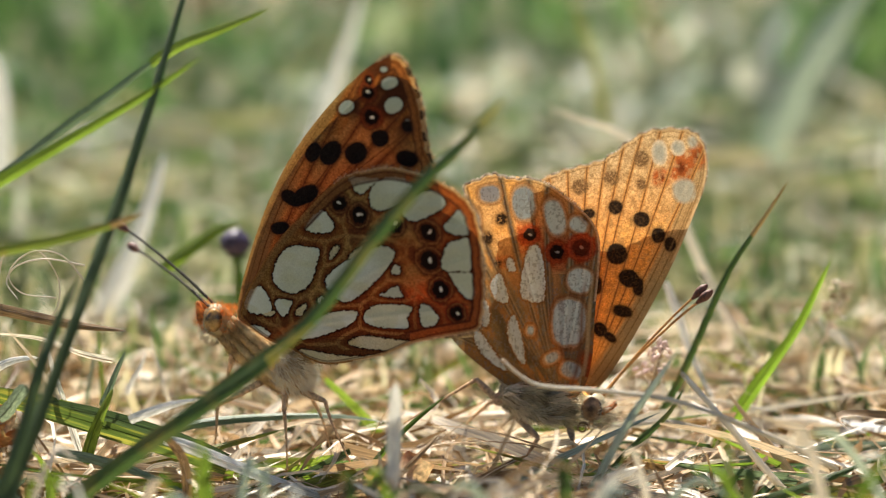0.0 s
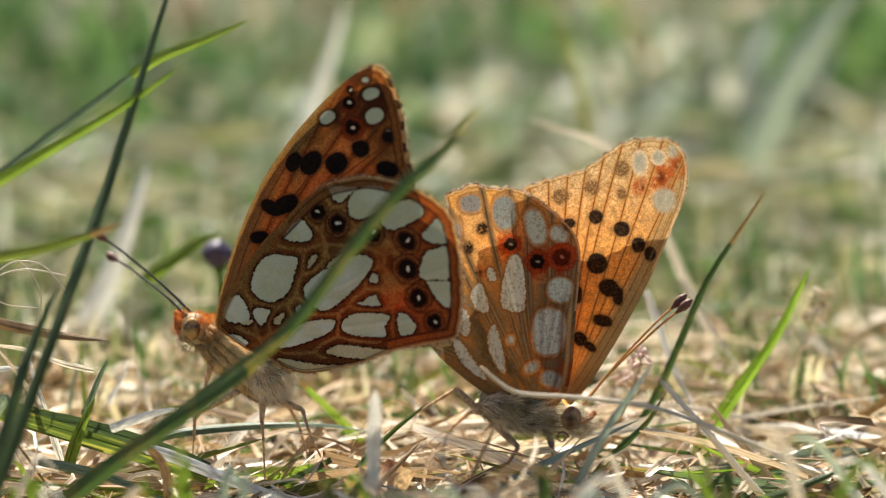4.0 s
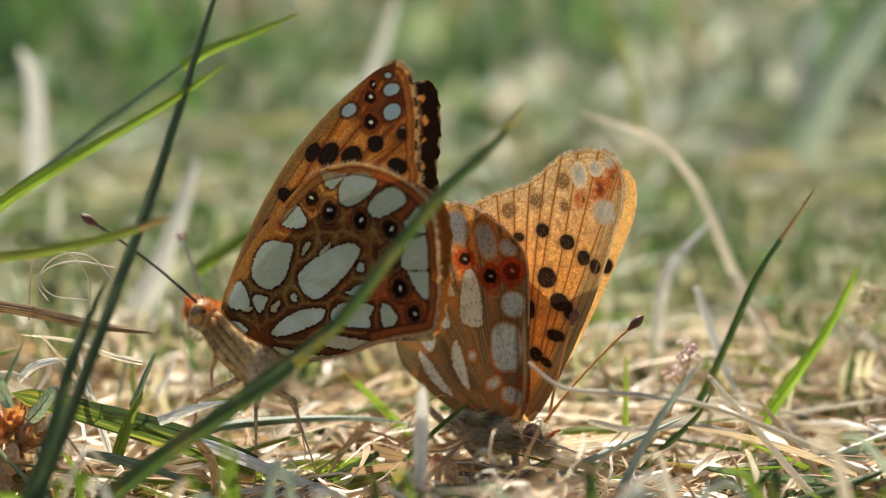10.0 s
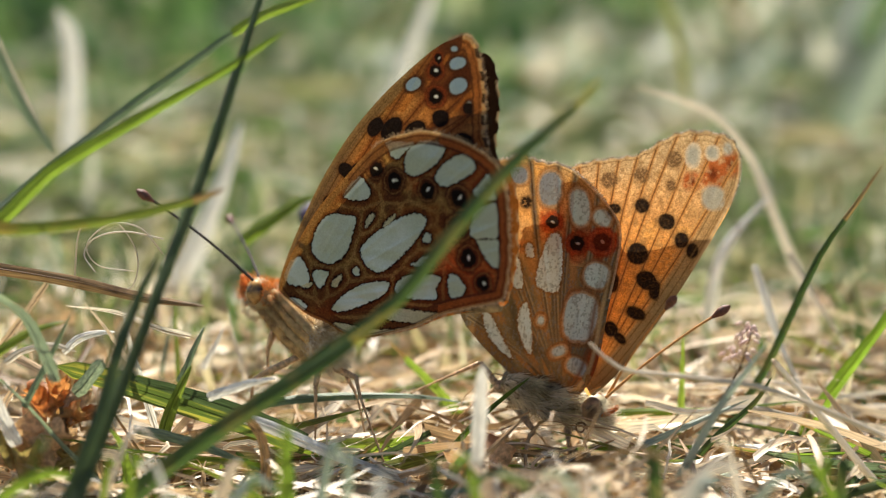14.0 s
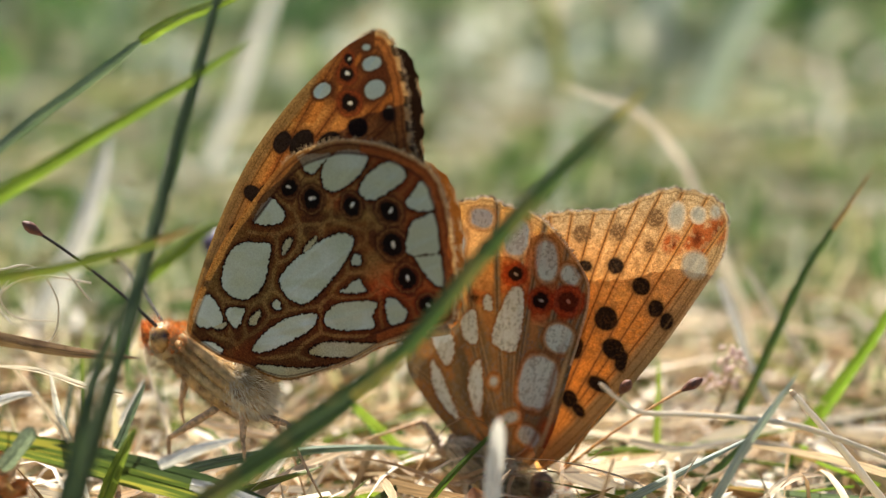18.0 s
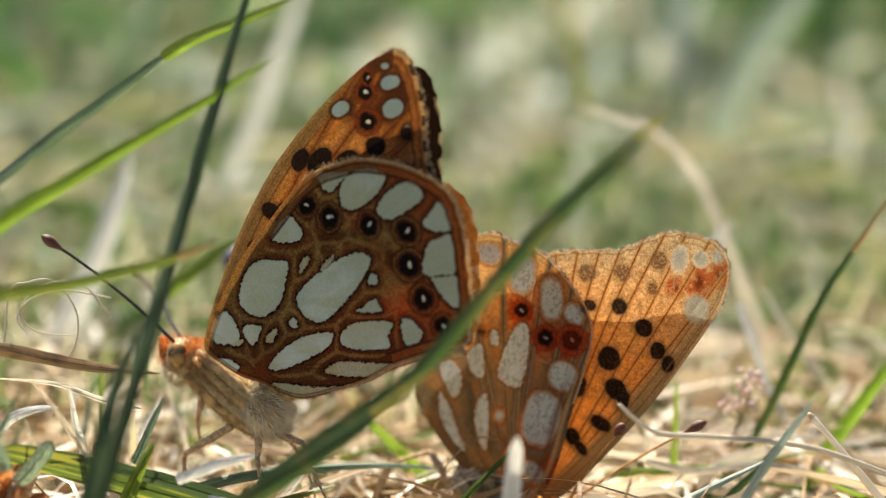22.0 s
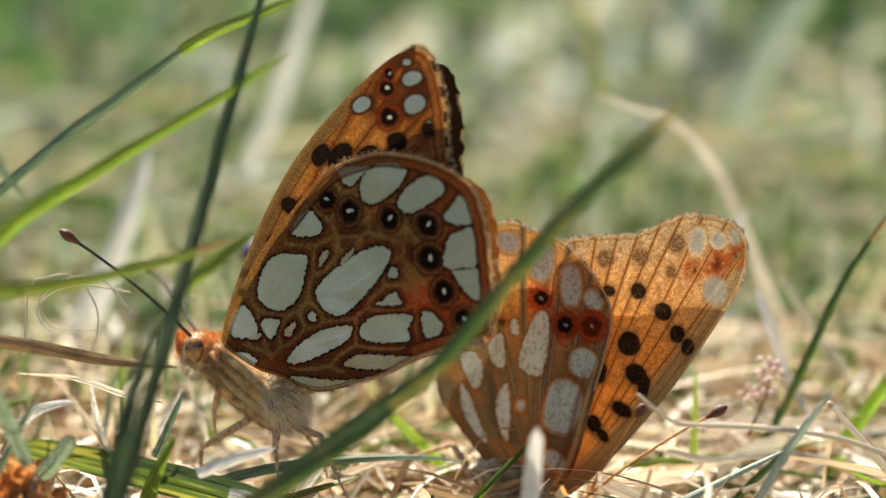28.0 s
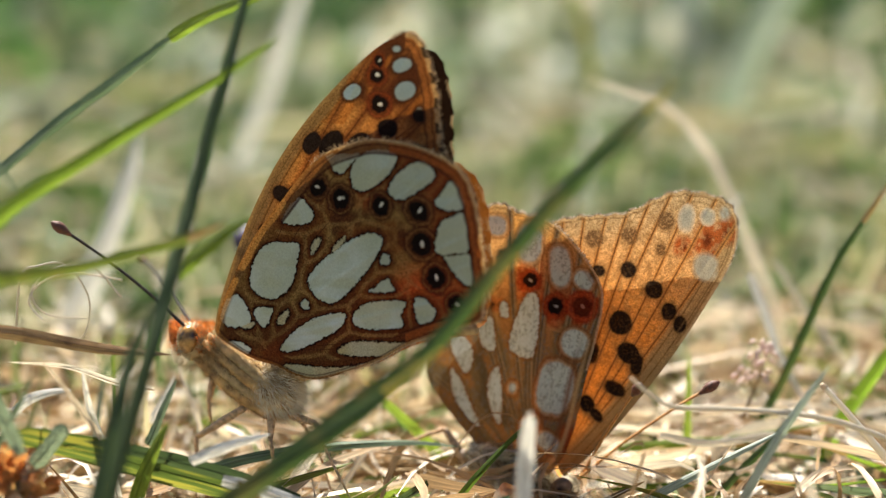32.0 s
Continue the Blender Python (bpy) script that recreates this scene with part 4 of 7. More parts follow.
    return p.rgba, ridge_of(x, y, (0.9, 0.5), B_FORE_VEINS)


def fringe_geometry(line, keep, length, count, seed):
    """Short scale hairs standing out from a stretch of wing margin."""
    rnd = random.Random(seed)
    n = len(line)
    centre = line.mean(0)
    verts, faces = [], []
    spots = [i for i in range(n) if keep(line[i][0], line[i][1])]
    for _ in range(count):
        i = rnd.choice(spots)
        f = rnd.random()
        q = line[i] * (1 - f) + line[(i + 1) % n] * f
        d = line[(i + 1) % n] - line[i]
        out = np.array([d[1], -d[0]]) / (np.linalg.norm(d) + 1e-9)
        if out @ (q - centre) < 0:
            out = -out
        side = np.array([-out[1], out[0]])
        way = out + side * rnd.gauss(0, 0.25)
        long = length * rnd.uniform(0.4, 1.3)
        w = 0.022
        dy = rnd.gauss(0, 0.04)
        k = len(verts)
        for u, b in ((-w, 0.0), (w, 0.0), (0.6 * w, 0.7), (-0.6 * w, 0.7)):
            p = q - out * 0.06 + side * u + way * (long * b)
            verts.append((p[0], dy, p[1]))
        p = q + way * long
        verts.append((p[0], dy + 0.02, p[1]))
        faces += [(k, k + 1, k + 2, k + 3), (k + 3, k + 2, k + 4)]
    return verts, faces


# ---------------------------------------------------------------- the butterflies
def hinge(base, axis_turn, opening, swing):
    """A wing's pose on its body: opened about the body's long axis, then swung in its own plane. Millimetres and degrees."""
    b = Vector((base[0] * MM, base[1] * MM, base[2] * MM))
    axis = Vector((math.cos(radians(axis_turn)), 0, math.sin(radians(axis_turn))))
    return (Matrix.Translation(b) @ Matrix.Rotation(radians(opening), 4, axis) @ Matrix.Rotation(radians(swing), 4, "Y")
            @ Matrix.Translation(-b))


A_SPIN, B_SPIN = -22.0, 12.0


def antenna(pivot, long, skin, thing, label):
    """A ringed thread with a club at its end, along x from its socket."""
    line = [(0, 0, 0), (long * 0.35, 0, 0.25), (long * 0.7, 0, 0.2), (long * 0.93, 0, 0)]
    feeler = part("antenna", mesh("antenna", *tube_geometry(line, [0.12, 0.10, 0.095, 0.10], 6, 60), skin), thing, label)
    part("club", mesh("club", *tube_geometry([(long * 0.86, 0, 0.06), (long * 0.93, 0, 0.0), (long, 0, -0.05)], [0.09, 0.22, 0.36, 0.33, 0.10], 8, 12), club_brown), feeler, "dark brown club")
    feeler.location = Vector(pivot) * MM
    return feeler


def aim(pivot, way):
    """Pose at a socket with x along a direction."""
    return Matrix.Translation(Vector(pivot) * MM) @ Vector(way).to_track_quat("X", "Z").to_matrix().to_4x4()


def first_butterfly():
    """The one that stands higher: dark rust underside with large pearly patches."""
    thing = tagged(new("butterfly"), "rust-brown fritillary with pearly wing patches, standing in grass, coupled", "butterfly", "mating butterflies")
    chest = part("thorax", mesh("thorax", *lump_geometry((0.75, 1.0, -2.2), (3.7, 1.3, 1.45), -36, 0.06, 3), body_tan), thing, "golden-brown striped hairy thorax")
    bands = ((-0.95, 0.50, stripe_brown), (-0.30, 0.42, fur_gold), (0.35, 0.46, stripe_brown), (0.9, 0.42, fur_gold))
    for k, (off, fat, skin) in enumerate(bands):
        ox, oz = 0.59 * off, 0.81 * off
        line = [(-2.3 + ox, 0.1, 0.05 + oz), (0.3 + ox, -0.32 + 0.25 * abs(off), -1.85 + oz), (2.6 + ox * 0.8, -0.15 + 0.2 * abs(off), -3.5 + oz * 0.8), (3.6 + ox * 0.5, 0.4, -4.2 + oz * 0.5)]
        band = part("stripe", mesh("stripe", *tube_geometry(line, [0.5 * fat, fat, fat, 0.4 * fat], 8, 16), skin), chest)
        part_hair = hair_geometry((0.35 + ox, -0.15 + 0.25 * abs(off), -1.9 + oz), (3.0, 0.4, fat), -36, 1300, 0.5, (0.85, -0.15, -0.62), 60 + k)
        part("down", mesh("down", *part_hair, skin), chest)
    part("chest_hair", mesh("chest_hair", *hair_geometry((0.9, 0.95, -2.4), (3.4, 1.35, 1.5), -36, 2000, 0.45, (0.8, -0.1, -0.5), 5), fur_gold), thing, "golden-brown body hair")
    part("belly_hair", mesh("belly_hair", *hair_geometry((2.7, 0.6, -2.9), (1.7, 1.3, 1.45), -36, 4200, 0.75, (0.75, -0.1, -0.5), 7), fur_white), thing, "white belly hair tuft")
    part("collar_hair", mesh("collar_hair", *hair_geometry((-2.0, 0.7, 0.35), (1.1, 1.15, 1.05), -36, 1500, 0.34, (0.2, -0.1, 0.4), 6), fur_orange), thing, "orange collar hair")
    tail = part("abdomen", mesh("abdomen", *tube_geometry([(-4.7, 1.0, -2.2), (-0.5, 1.1, -0.4), (5.0, 1.0, 0.9), (10.3, 0.8, 1.2)], [1.2, 1.3, 1.1, 0.75, 0.3], 14, 20), body_tan), thing)
    tail.location = (6.5 * MM, 0, 0)
    head = part("head", mesh("head", *lump_geometry((-3.15, 0.5, 0.30), (1.15, 1.05, 1.3), 10, 0.05, 8), body_tan), thing, "tan hairy head")
    part("eye", mesh("eye", *lump_geometry((-3.05, -0.32, 0.55), (0.66, 0.5, 0.92), -12, 0.02, 2), eye_tan), head, "tan striped compound eye")
    part("eye", mesh("eye", *lump_geometry((-3.15, 1.3, 0.45), (0.62, 0.45, 0.85), -8, 0.02, 2), eye_tan), head)
    for y in (0.15, 0.85):
        palp = part("palp", mesh("palp", *tube_geometry([(-3.8, y, -0.5), (-4.2, y, 0.6), (-4.55, y, 1.75)], [0.36, 0.46, 0.12], 8, 8), fur_orange), head, "orange bristly palp")
        part("bristle", mesh("bristle", *hair_geometry((-4.2, y, 0.7), (0.3, 0.3, 1.0), -15, 160, 0.5, (-0.4, 0, 0.5), 21), fur_orange), palp)
    part("face_hair", mesh("face_hair", *hair_geometry((-3.6, 0.4, -0.4), (0.85, 0.85, 1.05), 10, 1300, 0.36, (-0.4, 0, -0.4), 9), fur_pale), head, "cream face hair")
    part("crown_hair", mesh("crown_hair", *hair_geometry((-2.9, 0.5, 0.95), (0.75, 0.7, 0.5), 0, 520, 0.4, (0.2, 0, 0.5), 24), fur_orange), head, "orange crown hair")
    feelers = [antenna((-3.4, y, 1.3), 10.9, feeler_dark, thing, "dark thread-like antenna") for y in (0.1, 0.9)]
    legs = (((0.72, -0.1, -3.8), (-2.6, -1.0, -5.7), (-2.65, -1.2, -7.7), (-2.9, -1.4, -10.8)),
            ((2.5, 0.1, -3.7), (2.75, -0.9, -5.6), (2.95, -1.1, -7.6), (3.2, -1.5, -11.6)),
            ((3.5, 0.4, -4.4), (5.6, 0.0, -4.8), (6.4, -0.3, -6.6), (8.9, -0.9, -10.9)),
            ((-1.9, 0.9, -1.6), (-2.3, 0.4, -3.6), (-2.3, 0.4, -4.6), (-2.2, 0.6, -5.6)),
            ((2.4, 1.8, -4.2), (3.4, 2.2, -5.2), (4.3, 2.4, -7.0), (5.2, 2.6, -10.8)))
    for p in legs:
        leg = part("leg", mesh("thigh", *tube_geometry(p[:2], [0.24, 0.27, 0.17], 8, 8), leg_tan), thing, "thin tan jointed leg")
        part("shin", mesh("shin", *tube_geometry(p[1:], [0.17, 0.12, 0.075, 0.06], 6, 14), leg_tan), leg)
    wings = {}
    far_fore = closed_outline(A_FORE_EDGE, 0.14, (10, 16))
    far_hind = closed_outline(A_HIND_EDGE, 0.12, (10, 17))
    wings["far_fore"] = part("far_forewing", wing_mesh("far_forewing", far_fore * 0.98, lambda x, y, e, s: paint_upper(x, y, e, s, A_FORE_DARK), wing_upper, 0.13, 0.1, 4, True), thing, "orange upper wing with black spots")
    wings["far_hind"] = part("far_hindwing", wing_mesh("far_hindwing", far_hind * 0.97, lambda x, y, e, s: paint_upper(x, y, e, s, [(v[0], v[1], v[2] * 0.9, v[2] * 0.9, 0) for v in A_HIND_EYES], 0.6), wing_upper, 0.16, 0.1, 5, True), thing, "orange upper hindwing, black-spotted")
    wings["fore"] = part("forewing", wing_mesh("forewing", far_fore, paint_a_fore, wing_rust, 0.05, 0.1, 6), thing, "ochre forewing with black spots, pearl-tipped")
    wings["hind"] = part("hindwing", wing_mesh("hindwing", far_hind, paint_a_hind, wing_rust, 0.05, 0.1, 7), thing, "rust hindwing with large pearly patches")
    part("fringe", mesh("fringe", *fringe_geometry(far_fore, lambda x, y: x > 10 and y > 12, 0.22, 500, 71), fringe_tan), wings["fore"], "short tan margin fringe")
    part("fringe", mesh("fringe", *fringe_geometry(far_hind, lambda x, y: x > 7 or y < -0.8, 0.26, 900, 72), fringe_tan), wings["hind"], "short tan margin fringe")
    return thing, wings, feelers


def second_butterfly():
    """The one that sits lower: golden worn underside, wings leaning over its head."""
    thing = tagged(new("butterfly"), "golden-ochre fritillary with worn grey patches, perched low on straw, coupled", "butterfly", "mating butterflies")
    chest = part("thorax", mesh("thorax", *lump_geometry((-2.7, 0.6, -0.95), (3.1, 1.25, 1.5), -9, 0.2, 13), body_grey), thing, "olive-grey hairy thorax")
    part("socket", mesh("socket", *lump_geometry((-5.45, -0.1, -0.75), (0.5, 0.45, 0.5), 0, 0.05, 31), leg_grey), chest, "dark round leg socket")
    for k, (x, z, turn) in enumerate(((-4.7, -0.2, 35), (-3.9, -1.2, 10), (-2.9, -0.1, 15), (-2.2, -1.7, -30), (-1.3, -0.7, -10), (-0.6, -1.8, -30))):
        part("plate", mesh("plate", *lump_geometry((x, -0.35, z), (0.8, 0.35, 0.36), turn, 0.3, 50 + k, 2), body_grey), chest)
        part("tuft", mesh("tuft", *hair_geometry((x, -0.45, z), (0.6, 0.25, 0.25), turn, 130, 1.3, (1.3, -0.3, -0.3 + 0.1 * k), 80 + k, 0.04), (fur_white, fur_pale, fur_grey)[k % 3]), chest)
    part("chest_hair", mesh("chest_hair", *hair_geometry((-2.7, 0.6, -1.0), (3.1, 1.35, 1.6), -9, 700, 0.75, (1.1, -0.1, -0.25), 15), fur_grey), thing, "grey-tan body hair")
    part("dark_hair", mesh("dark_hair", *hair_geometry((-2.6, 0.55, -0.9), (3.05, 1.3, 1.55), -9, 1300, 0.5, (1.1, -0.1, -0.2), 16), fur_dark), thing, "dark brown body hair")
    part("pale_hair", mesh("pale_hair", *hair_geometry((-2.4, 0.5, -1.3), (2.9, 1.35, 1.35), -9, 900, 0.8, (1.0, -0.1, -0.35), 17), fur_pale), thing, "pale cream body hair")
    part("abdomen", mesh("abdomen", *tube_geometry([(-3.2, 1.0, -0.8), (-5.0, 1.0, 0.9), (-6.8, 0.9, 2.7), (-8.2, 0.7, 3.8)], [0.9, 0.8, 0.6, 0.3], 14, 16), body_grey), thing)
    head = part("head", mesh("head", *lump_geometry((1.55, 0.6, -1.35), (1.0, 1.0, 1.1), -20, 0.05, 18), body_grey), thing)
    part("eye", mesh("eye", *lump_geometry((1.45, -0.15, -1.25), (0.8, 0.5, 0.95), -10, 0.02, 12), eye_brown), head, "brown mottled compound eye")
    part("eye", mesh("eye", *lump_geometry((1.45, 1.3, -1.25), (0.8, 0.5, 0.95), -10, 0.02, 12), eye_brown), head)
    part("palp", mesh("palp", *tube_geometry([(1.7, 0.2, -1.75), (2.5, 0.1, -1.40), (3.3, 0.1, -0.90)], [0.26, 0.28, 0.10], 8, 8), fur_orange), head, "tan bristly palp")
    part("palp", mesh("palp", *tube_geometry([(1.7, 0.9, -1.75), (2.4, 0.9, -1.45), (3.2, 1.0, -1.00)], [0.26, 0.28, 0.10], 8, 8), fur_orange), head)
    part("face_hair", mesh("face_hair", *hair_geometry((1.9, 0.5, -1.8), (0.85, 0.9, 0.8), 0, 1100, 0.8, (0.9, -0.1, 0.15), 19), fur_pale), head, "pale face hair")
    part("neck_hair", mesh("neck_hair", *hair_geometry((0.2, 0.6, -1.2), (0.9, 1.1, 1.15), 0, 600, 0.6, (0.7, -0.1, -0.2), 20), fur_grey), head)
    ring = [(0.75 + 0.46 * math.cos(a) * (1 - a / 14), 0.3, -2.9 + 0.46 * math.sin(a) * (1 - a / 14)) for a in [k * 0.6 for k in range(16)]]
    part("proboscis", mesh("proboscis", *tube_geometry(ring, [0.10, 0.08, 0.05], 6, 30), eye_brown), head, "coiled dark proboscis")
    feelers = [antenna((2.3, y, -0.3), 11.2, skin, thing, "thin orange-brown antenna") for y, skin in ((0.2, feeler_orange), (1.0, feeler_orange))]
    legs = (((-5.6, 0.0, -0.8), (-7.0, -0.6, 0.9), (-9.4, -0.9, -0.6), (-12.4, -1.3, -2.5)),
            ((-4.2, 0.0, -2.0), (-2.4, -0.8, -3.4), (-3.4, -1.0, -5.0), (-4.2, -1.2, -6.4)),
            ((-0.2, 0.2, -2.6), (0.1, -0.6, -3.6), (0.3, -0.8, -4.6), (0.8, -1.0, -6.6)),
            ((-5.2, 1.4, -1.0), (-6.4, 1.8, -1.7), (-7.8, 2.0, -3.1), (-9.2, 2.2, -5.0)))
    for p in legs:
        leg = part("leg", mesh("thigh", *tube_geometry(p[:2], [0.26, 0.29, 0.18], 8, 8), leg_grey), thing, "thin grey-brown jointed leg")
        part("shin", mesh("shin", *tube_geometry(p[1:], [0.17, 0.12, 0.075, 0.06], 6, 14), leg_tan), leg)
    wings = {}
    fore_line = closed_outline(B_FORE_EDGE, 0.16, (3, 13))
    hind_line = closed_outline(B_HIND_EDGE, 0.16, (9, 19))
    wings["far_fore"] = part("far_forewing", wing_mesh("far_forewing", fore_line * 0.94, lambda x, y, e, s: paint_upper(x, y, e, s, B_FORE_DARK, 0.3, (0.78, 0.54, 0.24)), wing_worn, 0.14, 0.25, 14, True), thing, "orange upper wing with black spots")
    wings["far_hind"] = part("far_hindwing", wing_mesh("far_hindwing", hind_line * 0.94, lambda x, y, e, s: paint_upper(x, y, e, s, B_HIND_DARK, 0.3, (0.70, 0.50, 0.25)), wing_worn, 0.16, 0.25, 15, True), thing, "orange upper hindwing, black-spotted")
    wings["fore"] = part("forewing", wing_mesh("forewing", fore_line, paint_b_fore, wing_gold, 0.05, 0.1, 16), thing, "golden forewing with black spots and scalloped margin")
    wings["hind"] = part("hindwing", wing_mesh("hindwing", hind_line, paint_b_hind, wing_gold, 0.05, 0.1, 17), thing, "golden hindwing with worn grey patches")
    part("fringe", mesh("fringe", *fringe_geometry(fore_line, lambda x, y: y > 15, 0.15, 800, 73), fringe_white), wings["fore"], "whitish tufted margin fringe")
    part("fringe", mesh("fringe", *fringe_geometry(hind_line, lambda x, y: x < 1 and y > 9, 0.16, 900, 74), fringe_white), wings["hind"], "whitish tufted margin fringe")
    return thing, wings, feelers


butterfly_a, wings_a, feelers_a = first_butterfly()
butterfly_b, wings_b, feelers_b = second_butterfly()
cam.data.dof.use_dof = True
cam.data.dof.focus_object = next(o for o in butterfly_a.children if o.name.startswith("abdomen"))
cam.data.dof.aperture_fstop = 18.0

# ---------------------------------------------------------------- ground
GROUND = -7.5


def ground_sheet():
    """One sheet from under the camera to the horizon: finely uneven nearby, flat far off."""
    rings = [0, 6, 12, 18, 24, 30, 36, 42, 50, 58, 68, 80, 95, 115, 140, 170, 210, 260, 330, 450, 700, 1200, 2500, 6000, 2e4, 1e5, 4e5, 2e6]
    verts, faces = [(0, 0, GROUND)], []
    n = 72
    for r in rings[1:]:
        for k in range(n):
            a = 2 * math.pi * k / n
            x, y = r * math.cos(a), r * math.sin(a)
            near = 1 / (1 + (r / 500) ** 2)
            z = GROUND + near * (1.6 * noise.noise(Vector((x, y, 0)) * 0.05) + 0.8 * noise.noise(Vector((x, y, 5)) * 0.17))
            verts.append((x, y, z))
    for k in range(n):
        faces.append((0, 1 + k, 1 + (k + 1) % n))
    for i in range(len(rings) - 2):
        for k in range(n):
            a, b = 1 + i * n, 1 + (i + 1) * n
            faces.append((a + k, b + k, b + (k + 1) % n, a + (k + 1) % n))
    return tagged(new("ground", mesh("ground", verts, faces, soil)), "dry brown thatch-covered meadow soil", "ground", kind="structure")


ground_sheet()


def strips(name, mat, label, category, specs):
    """Many loose strips as one object. Each: root, heading, length, width, rise at its middle and end, side bend, roll."""
    verts, faces, grain = [], [], []
    for piece, ((x, y, z), head, long, wide, rise, end, bend, roll) in enumerate(specs):
        ca, sa = math.cos(head), math.sin(head)
        k = len(verts)
        segs = 5
        for i in range(segs + 1):
            t = i / segs
            f = long * t
            s = bend * math.sin(math.pi * t * 0.9)
            h = end * t + rise * 4 * t * (1 - t)
            w = 0.5 * wide * (1 - 0.85 * t ** 2.2)
            cr, sr = math.cos(roll + t * 0.5), math.sin(roll + t * 0.5)
            px, py, pz = x + ca * f - sa * s, y + sa * f + ca * s, z + h
            wx, wy, wz = -sa * w * cr, ca * w * cr, w * sr
            verts.append((px - wx, py - wy, pz - wz))
            verts.append((px + 0.12 * w * sa * sr, py - 0.12 * w * ca * sr, pz - 0.3 * w * abs(cr)))
            verts.append((px + wx, py + wy, pz + wz))
            grain += [(-w, f * 0.04, piece * 1.7), (0.0, f * 0.04, piece * 1.7), (w, f * 0.04, piece * 1.7)]
        for i in range(segs):
            a = k + 3 * i
            faces.append((a, a + 1, a + 4, a + 3))
            faces.append((a + 1, a + 2, a + 5, a + 4))
    return tagged(new(name, mesh(name, verts, faces, mat, True, grain)), label, category, kind="stuff")


def scatter():
    rnd = random.Random(12)
    # straw lying near the pair
    specs = []
    for _ in range(5600):
        x, y = rnd.uniform(-48, 48), rnd.uniform(-34, 34)
        z = GROUND + abs(rnd.gauss(0, 2.0)) + 0.2
        wide = rnd.choice((rnd.uniform(0.14, 0.4), rnd.uniform(0.3, 0.75), rnd.uniform(0.5, 1.15)))
        specs.append(((x, y, z), rnd.uniform(0, 6.283), rnd.uniform(3, 16), wide, rnd.gauss(0.2, 0.9), rnd.gauss(0, 1.7), rnd.gauss(0, 2.0), rnd.gauss(0, 1.0)))
    strips("straw_litter", litter_straw, "pale tan dry grass litter matted on soil", "dry grass", specs)
    specs = []
    for _ in range(2600):
        x, y = rnd.uniform(-55, 55), rnd.uniform(30, 78)
        specs.append(((x, y, GROUND + abs(rnd.gauss(0, 2.0)) + 0.2), rnd.uniform(0, 6.283), rnd.uniform(4, 16), rnd.uniform(0.25, 1.1), rnd.gauss(0.2, 0.9), rnd.gauss(0, 1.7), rnd.gauss(0, 2.0), rnd.gauss(0, 1.0)))
    strips("mixed_litter", mixed_grass, "mixed green and tan grass litter on soil", "dry grass", specs)
    # a raised straw tangle before the lower one
    specs = []
    for _ in range(420):
        x, y = rnd.gauss(2, 7), rnd.uniform(-27, -17)
        z = GROUND + rnd.uniform(0.5, 9.0) * math.exp(-((x - 2) / 14) ** 2)
        specs.append(((x, y, z), rnd.uniform(0, 6.283), rnd.uniform(3, 9), rnd.uniform(0.12, 0.5), rnd.gauss(0.5, 0.9), rnd.gauss(0, 1.2), rnd.gauss(0, 1.6), rnd.gauss(0, 1.0)))
    strips("straw_tangle", litter_straw, "raised tangle of fine tan straw", "dry grass", specs)
    # matted grass all round, out past the view
    specs = []
    for _ in range(9000):
        r, a = 60 + 1100 * rnd.random() ** 1.6, rnd.uniform(0, 6.283)
        x, y = r * math.cos(a), r * math.sin(a) + 10
        if y > 66 and abs(x) < 62 + 0.42 * y or math.hypot(x + 15, y + 165) < 60:
            continue
        if abs(x) < 46 and -170 < y < 66:
            continue
        grow = 1 + r / 260
        specs.append(((x, y, GROUND + abs(rnd.gauss(0, 1.5))), rnd.uniform(0, 6.283), rnd.uniform(6, 20) * grow, rnd.uniform(0.6, 2.0) * grow, rnd.gauss(0.8, 1.0), rnd.gauss(1.0, 2.5), rnd.gauss(0, 2.5), rnd.gauss(0, 1.0)))
    strips("outer_meadow", mixed_grass, "mixed green and tan meadow grass all round", "grass", specs)
    # short mixed shoots standing among the straw
    specs = []
    for _ in range(2300):
        x, y = rnd.uniform(-48, 48), rnd.uniform(8, 80)
        specs.append(((x, y, GROUND), rnd.uniform(0, 6.283), rnd.uniform(1, 6), rnd.uniform(0.4, 1.0), rnd.gauss(0.6, 0.5), rnd.uniform(2, 10), rnd.gauss(0, 0.8), rnd.gauss(0, 1.0)))
    for _ in range(650):
        x, y = rnd.uniform(-40, 42), rnd.uniform(-32, 10)
        specs.append(((x, y, GROUND), rnd.uniform(0, 6.283), rnd.uniform(3, 12), rnd.uniform(0.35, 1.0), rnd.gauss(0.8, 0.6), rnd.uniform(0.5, 4.2), rnd.gauss(0, 1.2), rnd.gauss(0, 1.0)))
    strips("short_grass", mixed_grass, "short mixed green and dry grass shoots", "grass", specs)
    # thin upright blades among the nearer meadow
    dim, fair = [], []
    for k in range(420):
        y = 36 + 110 * rnd.random()
        x = rnd.uniform(-1, 1) * (40 + y * 0.3)
        spec = ((x, y, GROUND), rnd.uniform(0, 6.283), rnd.uniform(0.5, 4.5), rnd.uniform(0.4, 1.2), rnd.gauss(0.4, 0.5), rnd.uniform(4, 13), rnd.gauss(0, 0.6), rnd.gauss(0, 0.8))
        (dim if k % 5 < 3 else fair).append(spec)
    strips("upright_grass", meadow_grass, "thin upright green grass blades", "grass", dim)
    strips("pale_upright_grass", pale_upright, "thin upright bleached grass blades", "dry grass", fair)
    # looser straw further back
    specs = []
